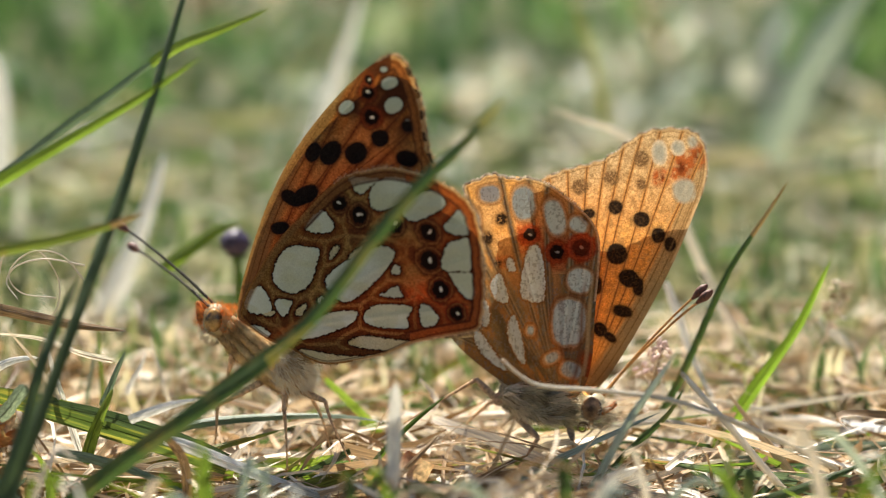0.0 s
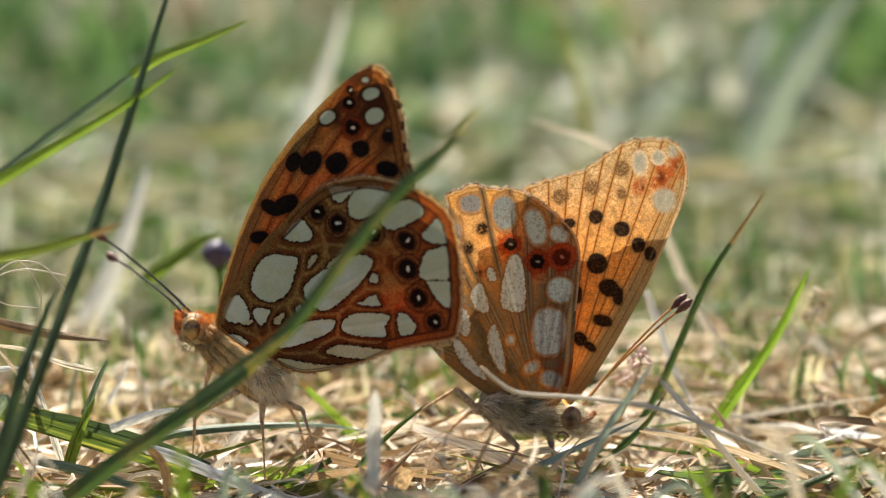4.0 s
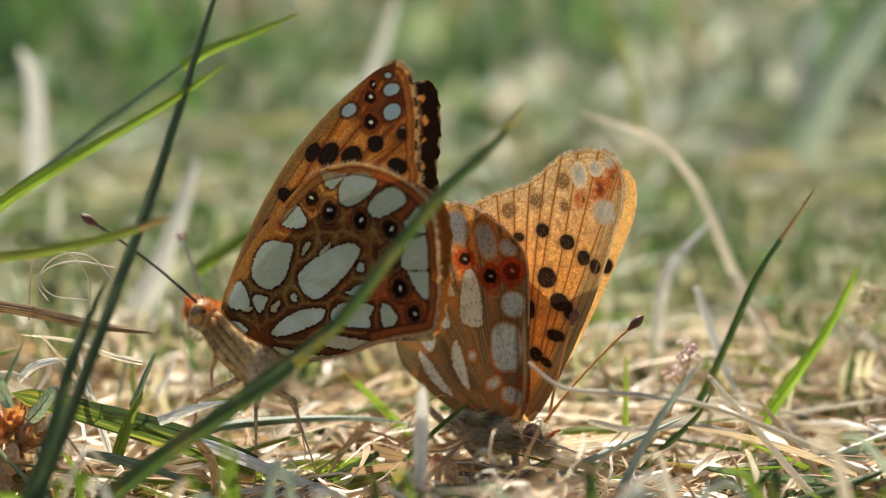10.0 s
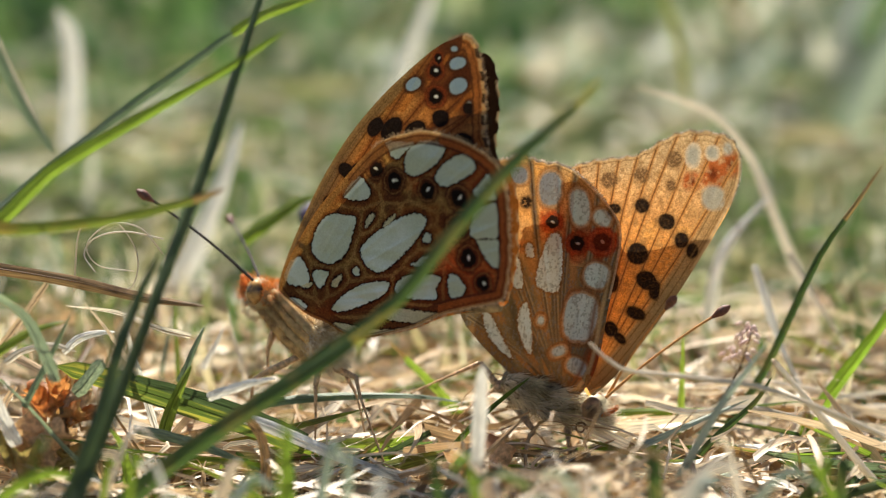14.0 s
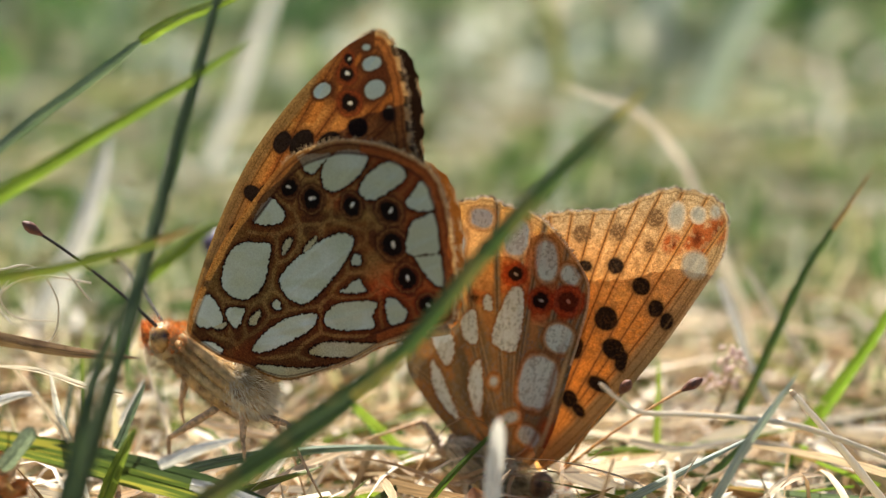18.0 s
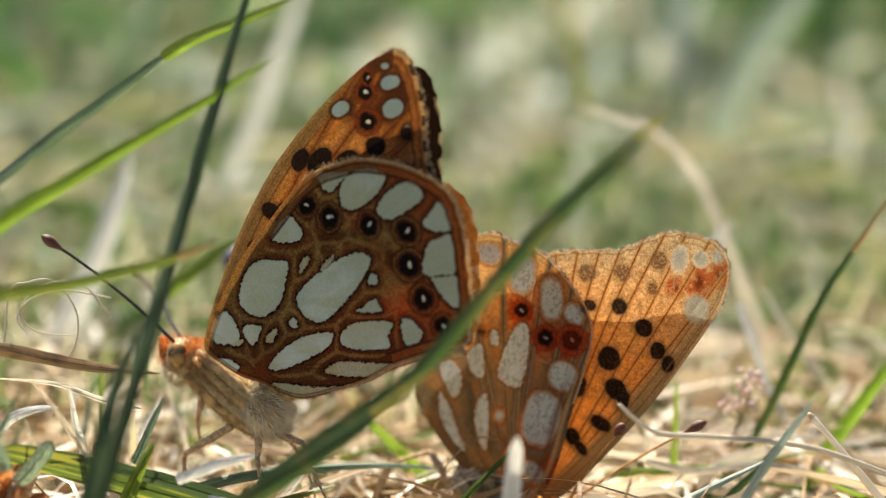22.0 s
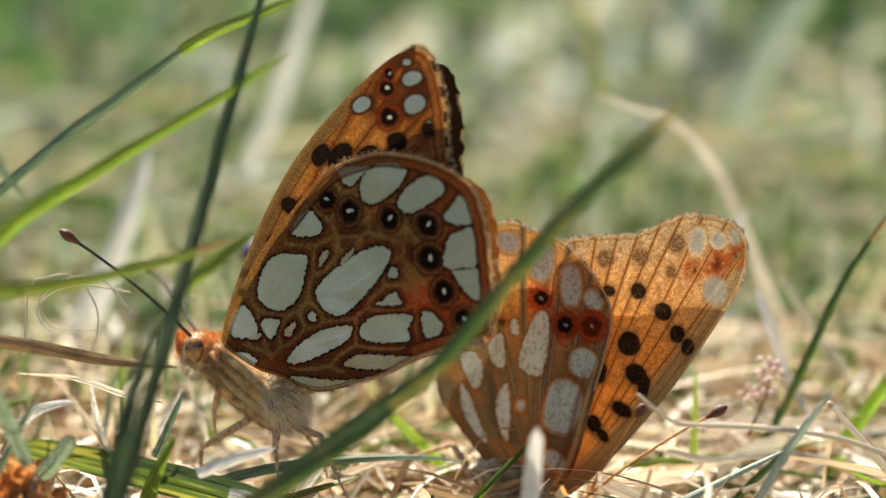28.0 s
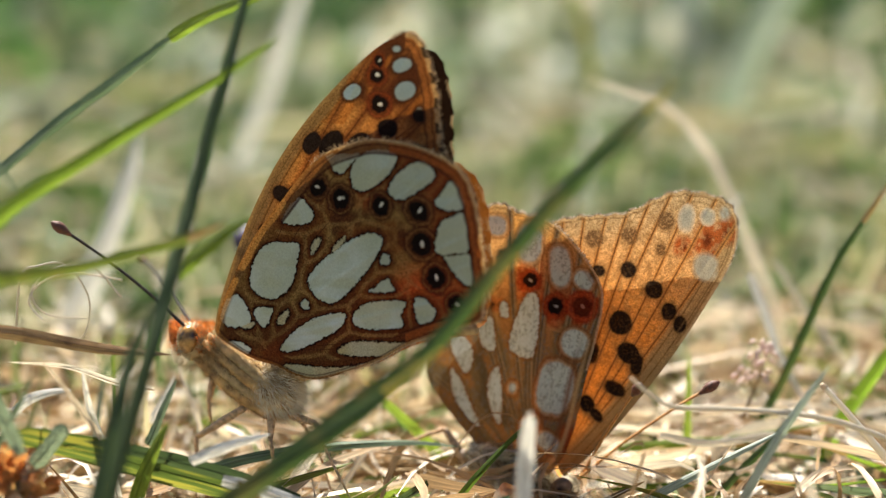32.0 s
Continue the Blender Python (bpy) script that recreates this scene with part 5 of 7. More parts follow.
    for _ in range(4200):
        x, y = rnd.uniform(-75, 75), rnd.uniform(66, 200)
        specs.append(((x, y, GROUND + abs(rnd.gauss(0, 2.5))), rnd.uniform(0, 6.283), rnd.uniform(6, 24), rnd.uniform(0.5, 1.8), rnd.gauss(0.6, 1.2), rnd.gauss(0.5, 2.0), rnd.gauss(0, 2.5), rnd.gauss(0, 1.0)))
    strips("thin_meadow_litter", mixed_grass, "mixed green and dry grass lying across meadow", "grass", specs)
    # taller meadow grass behind, in clumps
    dark, deep, light, dry = [], [], [], []
    for _ in range(15000):
        y = 105 + 640 * rnd.random() ** 0.9
        x = rnd.uniform(-1, 1) * (60 + y * 0.42)
        near = min(1.0, (y - 60) / 120)
        clump = noise.noise(Vector((x * 0.016, y * 0.016, 3.0)))
        hue = noise.noise(Vector((x * 0.010, y * 0.010, 9.0))) + 0.25 * noise.noise(Vector((x * 0.04, y * 0.04, 1.0))) - 0.0022 * x
        deeper = max(math.exp(-((x - cx) / wide) ** 2 - ((y - cy) / (1.8 * wide)) ** 2) for cx, cy, wide in ((62, 155, 24), (-63, 152, 30), (22, 190, 22)))
        spec = ((x, y, GROUND - 1), rnd.uniform(0, 6.283), rnd.uniform(2, 12), rnd.uniform(1.4, 5.0), rnd.gauss(2.0, 1.5), rnd.uniform(4, 30) * (0.7 + clump) * near, rnd.gauss(0, 2.0), rnd.gauss(0, 1.0))
        if deeper > 0.45:
            dark.append(spec)
        elif hue > 0.14 and rnd.random() < 0.75 + clump:
            deep.append(spec)
        elif rnd.random() < 0.5 + clump:
            light.append(spec)
        elif rnd.random() < 0.5:
            dry.append(spec)
    strips("deep_green_clump", dark_meadow, "deep green clumps of lush meadow grass", "grass", dark)
    strips("meadow_grass", meadow_grass, "green meadow grass in sunlit clumps", "grass", deep)
    strips("pale_meadow_grass", pale_meadow, "pale grey-green sunlit meadow grass", "grass", light)
    strips("bleached_grass", litter_straw, "bleached dry grass blades among green meadow", "dry grass", dry)


scatter()


# ---------------------------------------------------------------- single blades and stems near the pair
def root_of(points):
    return Vector(points[0])


def blade(name, label, mat, points, width, twist=20.0, dry=0.0, blunt=False, tip_skin=withered, taper=2.6):
    """One grass shoot: its leaf sheet, the midrib under it and, where it has one, a withered tip."""
    root = root_of(points)
    thing = tagged(new(name), label, "grass")
    thing.location = root * MM
    rows = [[v - root for v in row] for row in blade_rows(points, width, twist, tip=14.0 if blunt else taper)]
    grain = [[((k - 3) * width / 6, i * 0.05, root.x) for k in range(7)] for i in range(len(rows))]
    cut = len(rows) - 1 - round(dry * (len(rows) - 1))
    part("leaf", mesh("leaf", *sheet_geometry(rows[:cut + 1]), mat, True, grain[:cut + 1]), thing)
    if dry:
        part("tip", mesh("tip", *sheet_geometry(rows[cut:]), tip_skin, True, grain[cut:]), thing, "withered brown tip" if tip_skin is withered else "yellow dying tip")
    ribs = [row[3] for row in rows[:-1:2]]
    part("midrib", mesh("midrib", *tube_geometry(ribs, [0.045 * width ** 0.5 + 0.02, 0.02], 5, len(ribs) - 1), mat), thing)
    return thing


def stalk(name, label, mat, points, radii):
    """A dry hollow stalk with a paler broken end."""
    root = root_of(points)
    thing = tagged(new(name), label, "grass stalk")
    thing.location = root * MM
    local = [Vector(p) - root for p in points]
    part("shaft", mesh("shaft", *tube_geometry(local, radii, 8, 24), mat), thing)
    way = (local[-1] - local[-2]).normalized()
    part("broken_end", mesh("broken_end", *tube_geometry([local[-1] - way * 0.1, local[-1] + way * 0.25], [radii[-1] * 1.25, radii[-1] * 0.7], 8, 3), straw_blade), thing, "pale broken end")
    return thing


blade("grass_shoot", "tall dark green grass blade, upright", dark_blade,
      [(-29.7, -27.0, -0.7), (-28.9, -26.0, 1.2), (-26.5, -22.0, 7.3), (-24.2, -18.0, 13.5), (-21.9, -13.0, 19.8), (-20.0, -11.0, 25.6), (-18.2, -9.0, 31.1), (-16.3, -7.0, 36.3)], 1.05, 35)
blade("grass_shoot", "dark green grass blade leaning beside a taller one", dark_blade,
      [(-29.9, -26.0, 0.0), (-28.3, -24.5, 4.2), (-27.4, -23.0, 7.2), (-26.7, -22.0, 9.7), (-25.8, -20.0, 12.1), (-24.3, -19.0, 15.2)], 1.0, 20)
blade("grass_shoot", "bright green sunlit grass blade arching", green_blade,
      [(-39.5, -13.0, 12.6), (-36.3, -12.5, 14.9), (-32.7, -12.0, 18.4), (-29.1, -11.5, 20.6), (-25.2, -11.0, 22.8), (-20.4, -11.0, 25.6), (-16.6, -11.0, 28.1)], 0.9, 12)
blade("grass_shoot", "slender dark green grass blade with bent node", bluish_blade,
      [(-41.8, 0.0, 9.5), (-38.3, 5.0, 12.6), (-30.7, 10.0, 18.0), (-26.2, 10.0, 21.2), (-22.1, 10.0, 24.3)], 0.7, 15, blunt=True)
blade("grass_shoot", "flat grass blade end beyond a node, yellow underside", green_blade,
      [(-22.6, 10.0, 23.9), (-20.4, 10.0, 25.2), (-16.9, 10.0, 26.6), (-13.4, 10.0, 28.1)], 0.85, 25)
blade("grass_shoot", "green grass blade crossing before the wings, blurred", olive_blade,
      [(-23.8, -19.0, 0.3), (-17.8, -20.0, 5.3), (-13.1, -20.0, 8.9), (-9.2, -21.0, 12.2), (-5.4, -22.0, 17.3), (-1.7, -23.0, 22.0), (1.2, -23.5, 24.9), (3.7, -24.0, 27.7)], 1.0, 30, 0.10, tip_skin=yellow_tip, taper=5.0)
blade("grass_shoot", "broad green grass blade with yellow tip", olive_blade,
      [(-29.0, -19.0, -3.8), (-23.2, -20.0, 1.3), (-17.6, -21.0, 5.6), (-13.0, -21.5, 8.9), (-8.7, -22.0, 12.5)], 1.3, 30, 0.18, tip_skin=yellow_tip)
blade("grass_shoot", "dark green grass blade with brown dry tip", olive_blade,
      [(9.2, 2.0, -11.2), (11.4, 2.0, -8.0), (16.5, 3.0, -1.4), (19.0, 3.0, 4.2), (21.0, 3.0, 9.0), (23.5, 3.0, 13.0), (25.4, 3.0, 16.1)], 0.62, 30, 0.25)
blade("grass_shoot", "bright green sunlit grass blade, upright", sunlit_blade,
      [(17.1, 3.0, -10.7), (18.8, 3.0, -7.8), (21.3, 3.0, -3.2), (23.8, 3.0, 0.8), (26.3, 3.0, 4.6), (28.7, 3.0, 9.9)], 1.1, 15)
stalk("dry_stalk", "broken tan twig with a cut end", straw_blade,
      [(25.5, -11.0, -5.4), (22.6, -11.0, -2.1), (20.6, -11.0, 0.4), (18.5, -11.0, 2.9), (16.4, -11.0, 5.3)], [0.3, 0.27, 0.18])
blade("grass_shoot", "arching bleached dry grass blade", litter_pale,
      [(27.9, 27.0, -9.4), (25.4, 27.0, -6.1), (22.9, 27.0, -0.1), (20.3, 27.0, 5.8), (18.2, 28.0, 10.5), (15.0, 28.0, 14.1), (11.4, 28.0, 15.6), (8.4, 28.0, 16.6)], 0.72, 10)
blade("grass_shoot", "broad pale grass blade, blurred", pale_blade,
      [(-32.0, 32.0, -7.6), (-30.2, 33.0, -2.5), (-28.1, 33.0, 2.0), (-26.3, 33.0, 6.4), (-24.5, 34.0, 11.9)], 2.2, 20)
blade("grass_shoot", "tall bleached grass blade far behind", pale_blade,
      [(-15.7, 70.0, 0.3), (-13.2, 70.0, 5.6), (-11.4, 70.0, 10.8), (-9.6, 70.0, 15.9), (-8.2, 70.0, 20.5)], 1.5, 10)
blade("grass_shoot", "thin yellow-green grass blade with brown tip", tipped_blade,
      [(-38.4, -17.0, 15.9), (-36.1, -17.0, 16.0), (-33.8, -17.0, 15.8), (-28.4, -17.0, 16.4), (-23.4, -17.0, 17.6), (-20.2, -17.0, 18.7)], 0.9, 10, 0.14)
blade("dry_grass", "brown withered grass blade lying low", brown_blade,
      [(-42.3, -5.0, 10.4), (-39.1, -4.5, 9.7), (-32.9, -4.5, 8.7), (-27.6, -4.5, 7.5), (-23.3, -4.5, 6.9)], 0.95, 30)
blade("grass_shoot", "torn yellow-striped green leaf lying low", striped_blade,
      [(-16.0, -8.0, -2.3), (-19.2, -8.0, -1.0), (-23.3, -8.0, 0.4), (-28.5, -8.0, 2.1), (-33.5, -8.0, 3.5)], 1.9, 8, blunt=True)
# shade in the striped leaf's fold, put in as a separate dark strip
blade("grass_shoot", "added dark strip for the shaded fold of a green leaf", dark_blade,
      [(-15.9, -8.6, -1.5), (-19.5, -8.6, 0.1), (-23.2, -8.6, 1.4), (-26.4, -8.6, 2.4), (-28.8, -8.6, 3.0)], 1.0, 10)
blade("grass_shoot", "short blunt grey-green leaf stub", bluish_blade,
      [(-31.9, -10.0, 2.1), (-31.2, -10.0, 2.8), (-30.6, -10.0, 3.6), (-29.8, -10.0, 4.6)], 0.95, 10, blunt=True)
blade("grass_shoot", "pale folded dry grass blade lying low", pale_blade,
      [(-20.6, -10.0, 0.6), (-18.2, -10.0, -0.2), (-13.4, -10.0, -2.3), (-9.4, -10.0, -3.8), (-6.1, -10.0, -5.0)], 0.85, 40)
blade("grass_shoot", "grey-green grass blade lying across straw", bluish_blade,
      [(-21.5, -3.0, -1.4), (-18.1, -3.0, -0.6), (-13.1, -2.0, -0.5), (-8.1, -2.0, -0.5), (-4.7, -2.0, -1.0)], 0.75, 60)
blade("grass_shoot", "yellow-green withered grass blade lying low", tipped_blade,
      [(-25.9, -5.0, -4.1), (-22.9, -5.0, -3.2), (-18.7, -5.0, -2.3), (-15.4, -5.0, -1.4), (-12.1, -5.0, -0.5)], 0.8, 50)
blade("grass_shoot", "short green grass blade with dry tip", green_blade,
      [(-4.9, 4.0, -4.7), (-6.6, 4.0, -2.5), (-8.8, 4.0, -0.2), (-10.7, 4.0, 1.8)], 0.9, 30, 0.25)
blade("grass_shoot", "short pale stiff grass stub", pale_blade,
      [(-4.0, -20.0, -1.3), (-3.8, -20.0, 1.9), (-3.7, -20.0, 4.3), (-3.5, -20.5, 8.0)], 0.95, 15, blunt=True)
blade("grass_shoot", "small upright green shoot", green_blade,
      [(11.3, 3.0, -7.6), (11.2, 3.0, -3.5), (11.2, 3.0, -0.8), (11.2, 3.0, 3.0)], 0.55, 15)
blade("grass_shoot", "broad pale green blade bending over, blurred", pale_blade,
      [(14.0, 22.0, -8.8), (14.5, 22.0, -4.8), (14.8, 22.0, 0.1), (15.9, 22.0, 4.5), (19.5, 22.0, 9.0)], 1.3, 40)
stalk("dry_stalk", "dry straw arching before the wings", litter_pale,
      [(27.2, -12.0, -1.4), (23.8, -13.0, 0.7), (19.0, -13.5, 3.0), (15.0, -14.0, 4.5), (9.9, -14.0, 5.2), (6.4, -14.0, 5.5), (4.9, -14.0, 6.3), (3.8, -14.0, 7.3)], [0.2, 0.18, 0.12])
blade("grass_shoot", "blue-grey grass blade lying slantwise", silver_blade,
      [(-0.9, -9.0, -6.3), (0.3, -9.0, -5.4), (5.6, -9.0, -2.6), (10.0, -8.5, -0.6), (15.1, -8.0, 1.6)], 0.7, 40)
blade("grass_shoot", "dark green grass blade lying level", green_blade,
      [(5.8, 0.0, -2.3), (10.5, 0.0, -2.1), (14.3, 0.0, -1.9), (21.5, 1.0, -1.3)], 0.65, 60)
blade("grass_shoot", "thin dark grass blade lying slantwise", olive_blade,
      [(10.6, -4.0, -5.8), (13.1, -4.0, -2.8), (15.9, -4.0, 0.0), (17.1, -4.0, 2.0)], 0.5, 30)
blade("grass_shoot", "grey-green leaf tip hanging at the side", bluish_blade,
      [(-38.0, -14.0, 32.4), (-36.0, -14.0, 28.2), (-34.0, -14.0, 23.6), (-31.9, -14.0, 20.1)], 0.9, 30)
blade("grass_shoot", "bright green blurred shoot in front", green_blade,
      [(-16.0, -24.0, -0.7), (-15.9, -24.0, 0.9), (-16.0, -24.0, 2.9), (-15.7, -24.0, 4.6)], 0.9, 15)
blade("grass_shoot", "curved green shoot rising from straw", green_blade,
      [(-27.9, -14.0, -4.5), (-27.8, -14.0, -2.8), (-28.1, -14.0, -0.3), (-29.0, -14.0, 1.2)], 0.7, 20)
blade("dry_grass", "dry upright stub among straw", straw_blade,
      [(-18.4, -13.0, -4.0), (-18.4, -13.0, -1.8), (-18.7, -13.0, 0.2), (-19.8, -13.0, 1.7)], 0.75, 15, blunt=True)
blade("grass_shoot", "small bright green leaf in front", green_blade,
      [(-26.1, -9.0, -1.6), (-25.4, -9.0, 0.6), (-24.5, -9.0, 2.7), (-23.8, -9.0, 4.0)], 1.0, 40)
blade("grass_shoot", "thin green blade lying with its tip raised", green_blade,
      [(-12.6, 6.0, -3.6), (-8.9, 8.0, -3.1), (-5.3, 9.0, -2.7), (-2.1, 9.0, -1.7)], 0.5, 50)
blade("dry_grass", "bleached grass blade lying on straw", straw_blade,
      [(-41.7, -2.0, 4.0), (-37.5, -2.0, 2.2), (-34.6, -2.0, 0.4), (-33.0, -2.0, -0.9)], 0.8, 50)
blade("dry_grass", "tan curled grass blade", straw_blade,
      [(-36.8, -6.0, 1.3), (-37.7, -6.0, -0.5), (-37.7, -6.0, -4.0), (-38.5, -6.0, -7.0)], 0.5, 40)
blade("grass_shoot", "slate-green narrow stem leaning", bluish_blade,
      [(-29.8, -12.0, -3.9), (-32.5, -12.0, -1.0), (-35.5, -12.0, 2.6), (-38.9, -12.0, 5.7)], 0.6, 40)
blade("dry_grass", "tan dry blade leaning among grass", straw_blade,
      [(-33.5, -10.0, 10.1), (-35.6, -10.0, 7.2), (-37.4, -10.0, 5.1), (-39.9, -10.0, 3.0)], 0.55, 40)
blade("grass_shoot", "green narrow blade at the side", green_blade,
      [(-39.2, -13.0, 4.0), (-35.9, -13.0, 6.5), (-33.8, -13.0, 7.7), (-31.8, -13.0, 8.3)], 0.7, 40)
blade("dry_grass", "thick bleached blade lying across", straw_blade,
      [(14.6, 12.0, -1.5), (20.5, 12.0, -2.1), (27.2, 12.0, -3.2), (35.0, 13.0, -3.6)], 1.1, 40)
blade("dry_grass", "dry tan blade lying low", straw_blade,
      [(21.7, 6.0, -4.5), (26.5, 6.0, -3.8), (30.9, 6.0, -4.5), (36.2, 6.0, -6.0)], 0.8, 40)
blade("dry_grass", "leaning tan stem at the side", straw_blade,
      [(20.3, 16.0, 5.6), (22.5, 15.0, 2.1), (24.3, 14.0, -0.5), (25.9, 12.0, -2.7)], 0.45, 40)
blade("grass_shoot", "pale blade slanting behind the antennae", pale_blade,
      [(17.0, 10.0, 6.3), (17.9, 9.0, 3.8), (19.1, 8.0, 0.4), (20.7, 6.0, -2.6)], 0.7, 30)
blade("dry_grass", "tan slanting blade low", straw_blade,
      [(-3.2, 2.0, -2.7), (0.2, 2.0, -2.1), (3.6, 2.0, -1.8), (7.0, 2.0, -1.6)], 0.7, 40)
blade("grass_shoot", "dark green low blade under the body", dark_blade,
      [(-7.3, -4.0, -2.6), (-9.8, -5.0, -3.6), (-12.2, -6.0, -4.1), (-15.3, -8.0, -4.2)], 0.8, 40)
blade("dry_grass", "pale straight straw low", straw_blade,
      [(-20.0, 3.0, 0.0), (-16.1, 3.0, -1.0), (-11.8, 3.0, -2.1), (-6.7, 2.0, -2.1)], 0.6, 40)
blade("grass_shoot", "broad grey-green blade behind, blurred", silver_blade,
      [(33.0, 92.0, -8.0), (36.0, 92.0, 0.5), (39.0, 92.0, 7.5), (42.5, 92.0, 13.0), (46.5, 92.0, 18.5)], 3.4, 20)
blade("grass_shoot", "yellow-green upright blade behind, blurred", tipped_blade,
      [(15.5, 60.0, 8.0), (14.7, 60.0, 12.5), (13.6, 60.0, 16.4), (11.9, 60.0, 21.3)], 0.8, 20)
blade("grass_shoot", "pale curved blade behind, blurred", pale_blade,
      [(-43.0, 55.0, 4.3), (-42.5, 55.0, 9.8), (-42.5, 55.0, 14.8), (-43.7, 55.0, 17.8)], 2.0, 10)
blade("grass_shoot", "pale green broad blade at the side, blurred", bluish_blade,
      [(-32.4, -14.0, 4.3), (-33.1, -14.0, 6.1), (-34.3, -14.0, 8.8), (-36.3, -14.5, 10.6), (-38.3, -15.0, 12.3)], 0.95, 20)
blade("grass_shoot", "grey-green blade leaning at the side", bluish_blade,
      [(-35.1, -12.0, 1.8), (-34.5, -12.0, 2.9), (-33.0, -12.0, 5.7), (-31.4, -12.5, 8.9)], 0.55, 30)
blade("grass_shoot", "pale grey-green leaf end at the side", pale_blade,
      [(-35.3, -14.0, -0.3), (-36.2, -14.0, 1.7), (-37.0, -14.0, 3.5), (-38.5, -14.0, 5.5)], 1.2, 20)
blade("grass_shoot", "yellow-green thin stalk lying low", tipped_blade,
      [(-18.6, -15.0, -3.6), (-19.1, -15.0, -3.2), (-21.7, -15.0, -1.9), (-23.9, -15.0, -0.8)], 0.45, 20)
blade("grass_shoot", "thin grey-green upright blade behind", bluish_blade,
      [(-28.3, 8.0, -2.8), (-28.2, 8.0, -1.4), (-27.8, 9.0, 0.6), (-27.3, 9.0, 2.5)], 0.4, 30)
blade("grass_shoot", "thin green upright blade behind", green_blade,
      [(-26.7, 6.0, -2.6), (-26.8, 6.0, -1.2), (-27.0, 7.0, 1.7), (-27.0, 7.0, 4.6)], 0.4, 30)
blade("grass_shoot", "pale narrow blade tip standing in straw", pale_blade,
      [(-24.6, 4.0, -0.6), (-24.3, 4.0, 0.2), (-23.6, 4.0, 1.4), (-23.0, 4.0, 2.7)], 0.5, 30)
blade("dry_grass", "pinkish pale straw leaning at the side", straw_blade,
      [(-27.9, -8.0, 2.8), (-28.2, -8.0, 3.5), (-29.8, -8.0, 6.1), (-31.3, -9.0, 8.6)], 0.5, 30)
blade("grass_shoot", "grey-green short blade with white tip", bluish_blade,
      [(-25.0, -7.0, 2.0), (-24.7, -7.0, 2.6), (-23.9, -7.0, 4.5), (-23.1, -7.0, 6.2)], 0.6, 30)
blade("grass_shoot", "pale silvery leaf lying on straw", pale_blade,
      [(-22.5, -11.0, 2.3), (-22.0, -11.0, 2.5), (-19.8, -11.0, 3.3), (-17.7, -11.0, 3.8)], 0.7, 20)
blade("grass_shoot", "grey-green stem leaning before straw, blurred", silver_blade,
      [(8.6, -15.0, -4.0), (9.1, -15.0, -3.1), (12.1, -15.0, 2.9), (13.9, -15.0, 5.7), (15.5, -15.0, 8.1)], 0.6, 30)
blade("grass_shoot", "dark green blade end low, blurred", olive_blade,
      [(17.4, -16.0, -4.0), (18.3, -16.0, -2.6), (19.1, -16.0, -1.3), (20.2, -16.0, 0.3)], 0.8, 30)
blade("dry_grass", "tan curved straw low before the pair", straw_blade,
      [(-6.1, -10.0, -5.0), (-4.9, -10.0, -3.8), (-2.5, -10.0, -1.2), (-0.7, -9.0, 0.4)], 0.5, 30)
blade("grass_shoot", "grey-green blade end lying low", bluish_blade,
      [(-27.9, -10.0, -0.4), (-25.5, -10.0, -0.9), (-22.3, -10.0, -1.9), (-18.7, -11.0, -3.1)], 0.7, 30)
blade("grass_shoot", "green thin blade among straw", green_blade,
      [(-6.4, -6.0, -4.1), (-4.8, -6.0, -1.9), (-2.5, -5.0, 0.1), (-0.2, -4.0, 1.7)], 0.45, 30)
blade("grass_shoot", "white dry straw meeting a green blade", litter_pale,
      [(-37.1, -12.0, 30.5), (-35.4, -12.0, 26.4), (-34.0, -12.0, 23.3), (-32.4, -12.0, 19.8)], 0.4, 20)
blade("grass_shoot", "white curled straw at the side", litter_pale,
      [(-37.5, -6.0, 3.0), (-36.2, -6.0, 3.9), (-34.1, -6.0, 4.4), (-32.3, -6.0, 3.9)], 0.5, 30)
blade("grass_shoot", "bleached blade leaning at the side", pale_blade,
      [(-26.9, -6.0, -1.8), (-27.6, -6.0, 0.8), (-28.5, -6.0, 4.3), (-28.8, -7.0, 7.1)], 0.7, 30)
blade("dry_grass", "tan dry blade crossing at the side", straw_blade,
      [(-24.5, -4.0, 4.5), (-26.9, -4.0, 5.1), (-29.7, -4.0, 6.2), (-33.4, -4.0, 6.7)], 0.55, 30)
blade("grass_shoot", "white thin straw standing behind", litter_pale,
      [(-21.4, 4.0, -1.6), (-21.8, 4.0, 0.2), (-22.5, 5.0, 2.1), (-22.8, 5.0, 3.9)], 0.4, 30)
blade("grass_shoot", "bleached short blade among straw", pale_blade,
      [(-33.3, -6.0, 3.8), (-32.3, -6.0, 4.8), (-30.9, -6.0, 5.3), (-29.5, -6.0, 5.4)], 0.6, 30)
blade("dry_grass", "pinkish straw lying behind the twig", straw_blade,
      [(12.3, 4.0, -1.5), (16.2, 4.0, -1.1), (20.1, 4.0, -1.5), (25.4, 4.0, -2.4)], 0.6, 30)
blade("grass_shoot", "white straw lying by the twig", litter_pale,
      [(8.2, -2.0, -0.8), (11.6, -2.0, -1.5), (15.8, -2.0, -1.1), (19.7, -2.0, -1.8)], 0.5, 30)
blade("grass_shoot", "green leaning blade behind, blurred", green_blade,
      [(-22.7, 14.0, 6.6), (-20.7, 15.0, 7.9), (-18.7, 16.0, 9.2), (-16.8, 16.0, 10.0)], 1.2, 30)


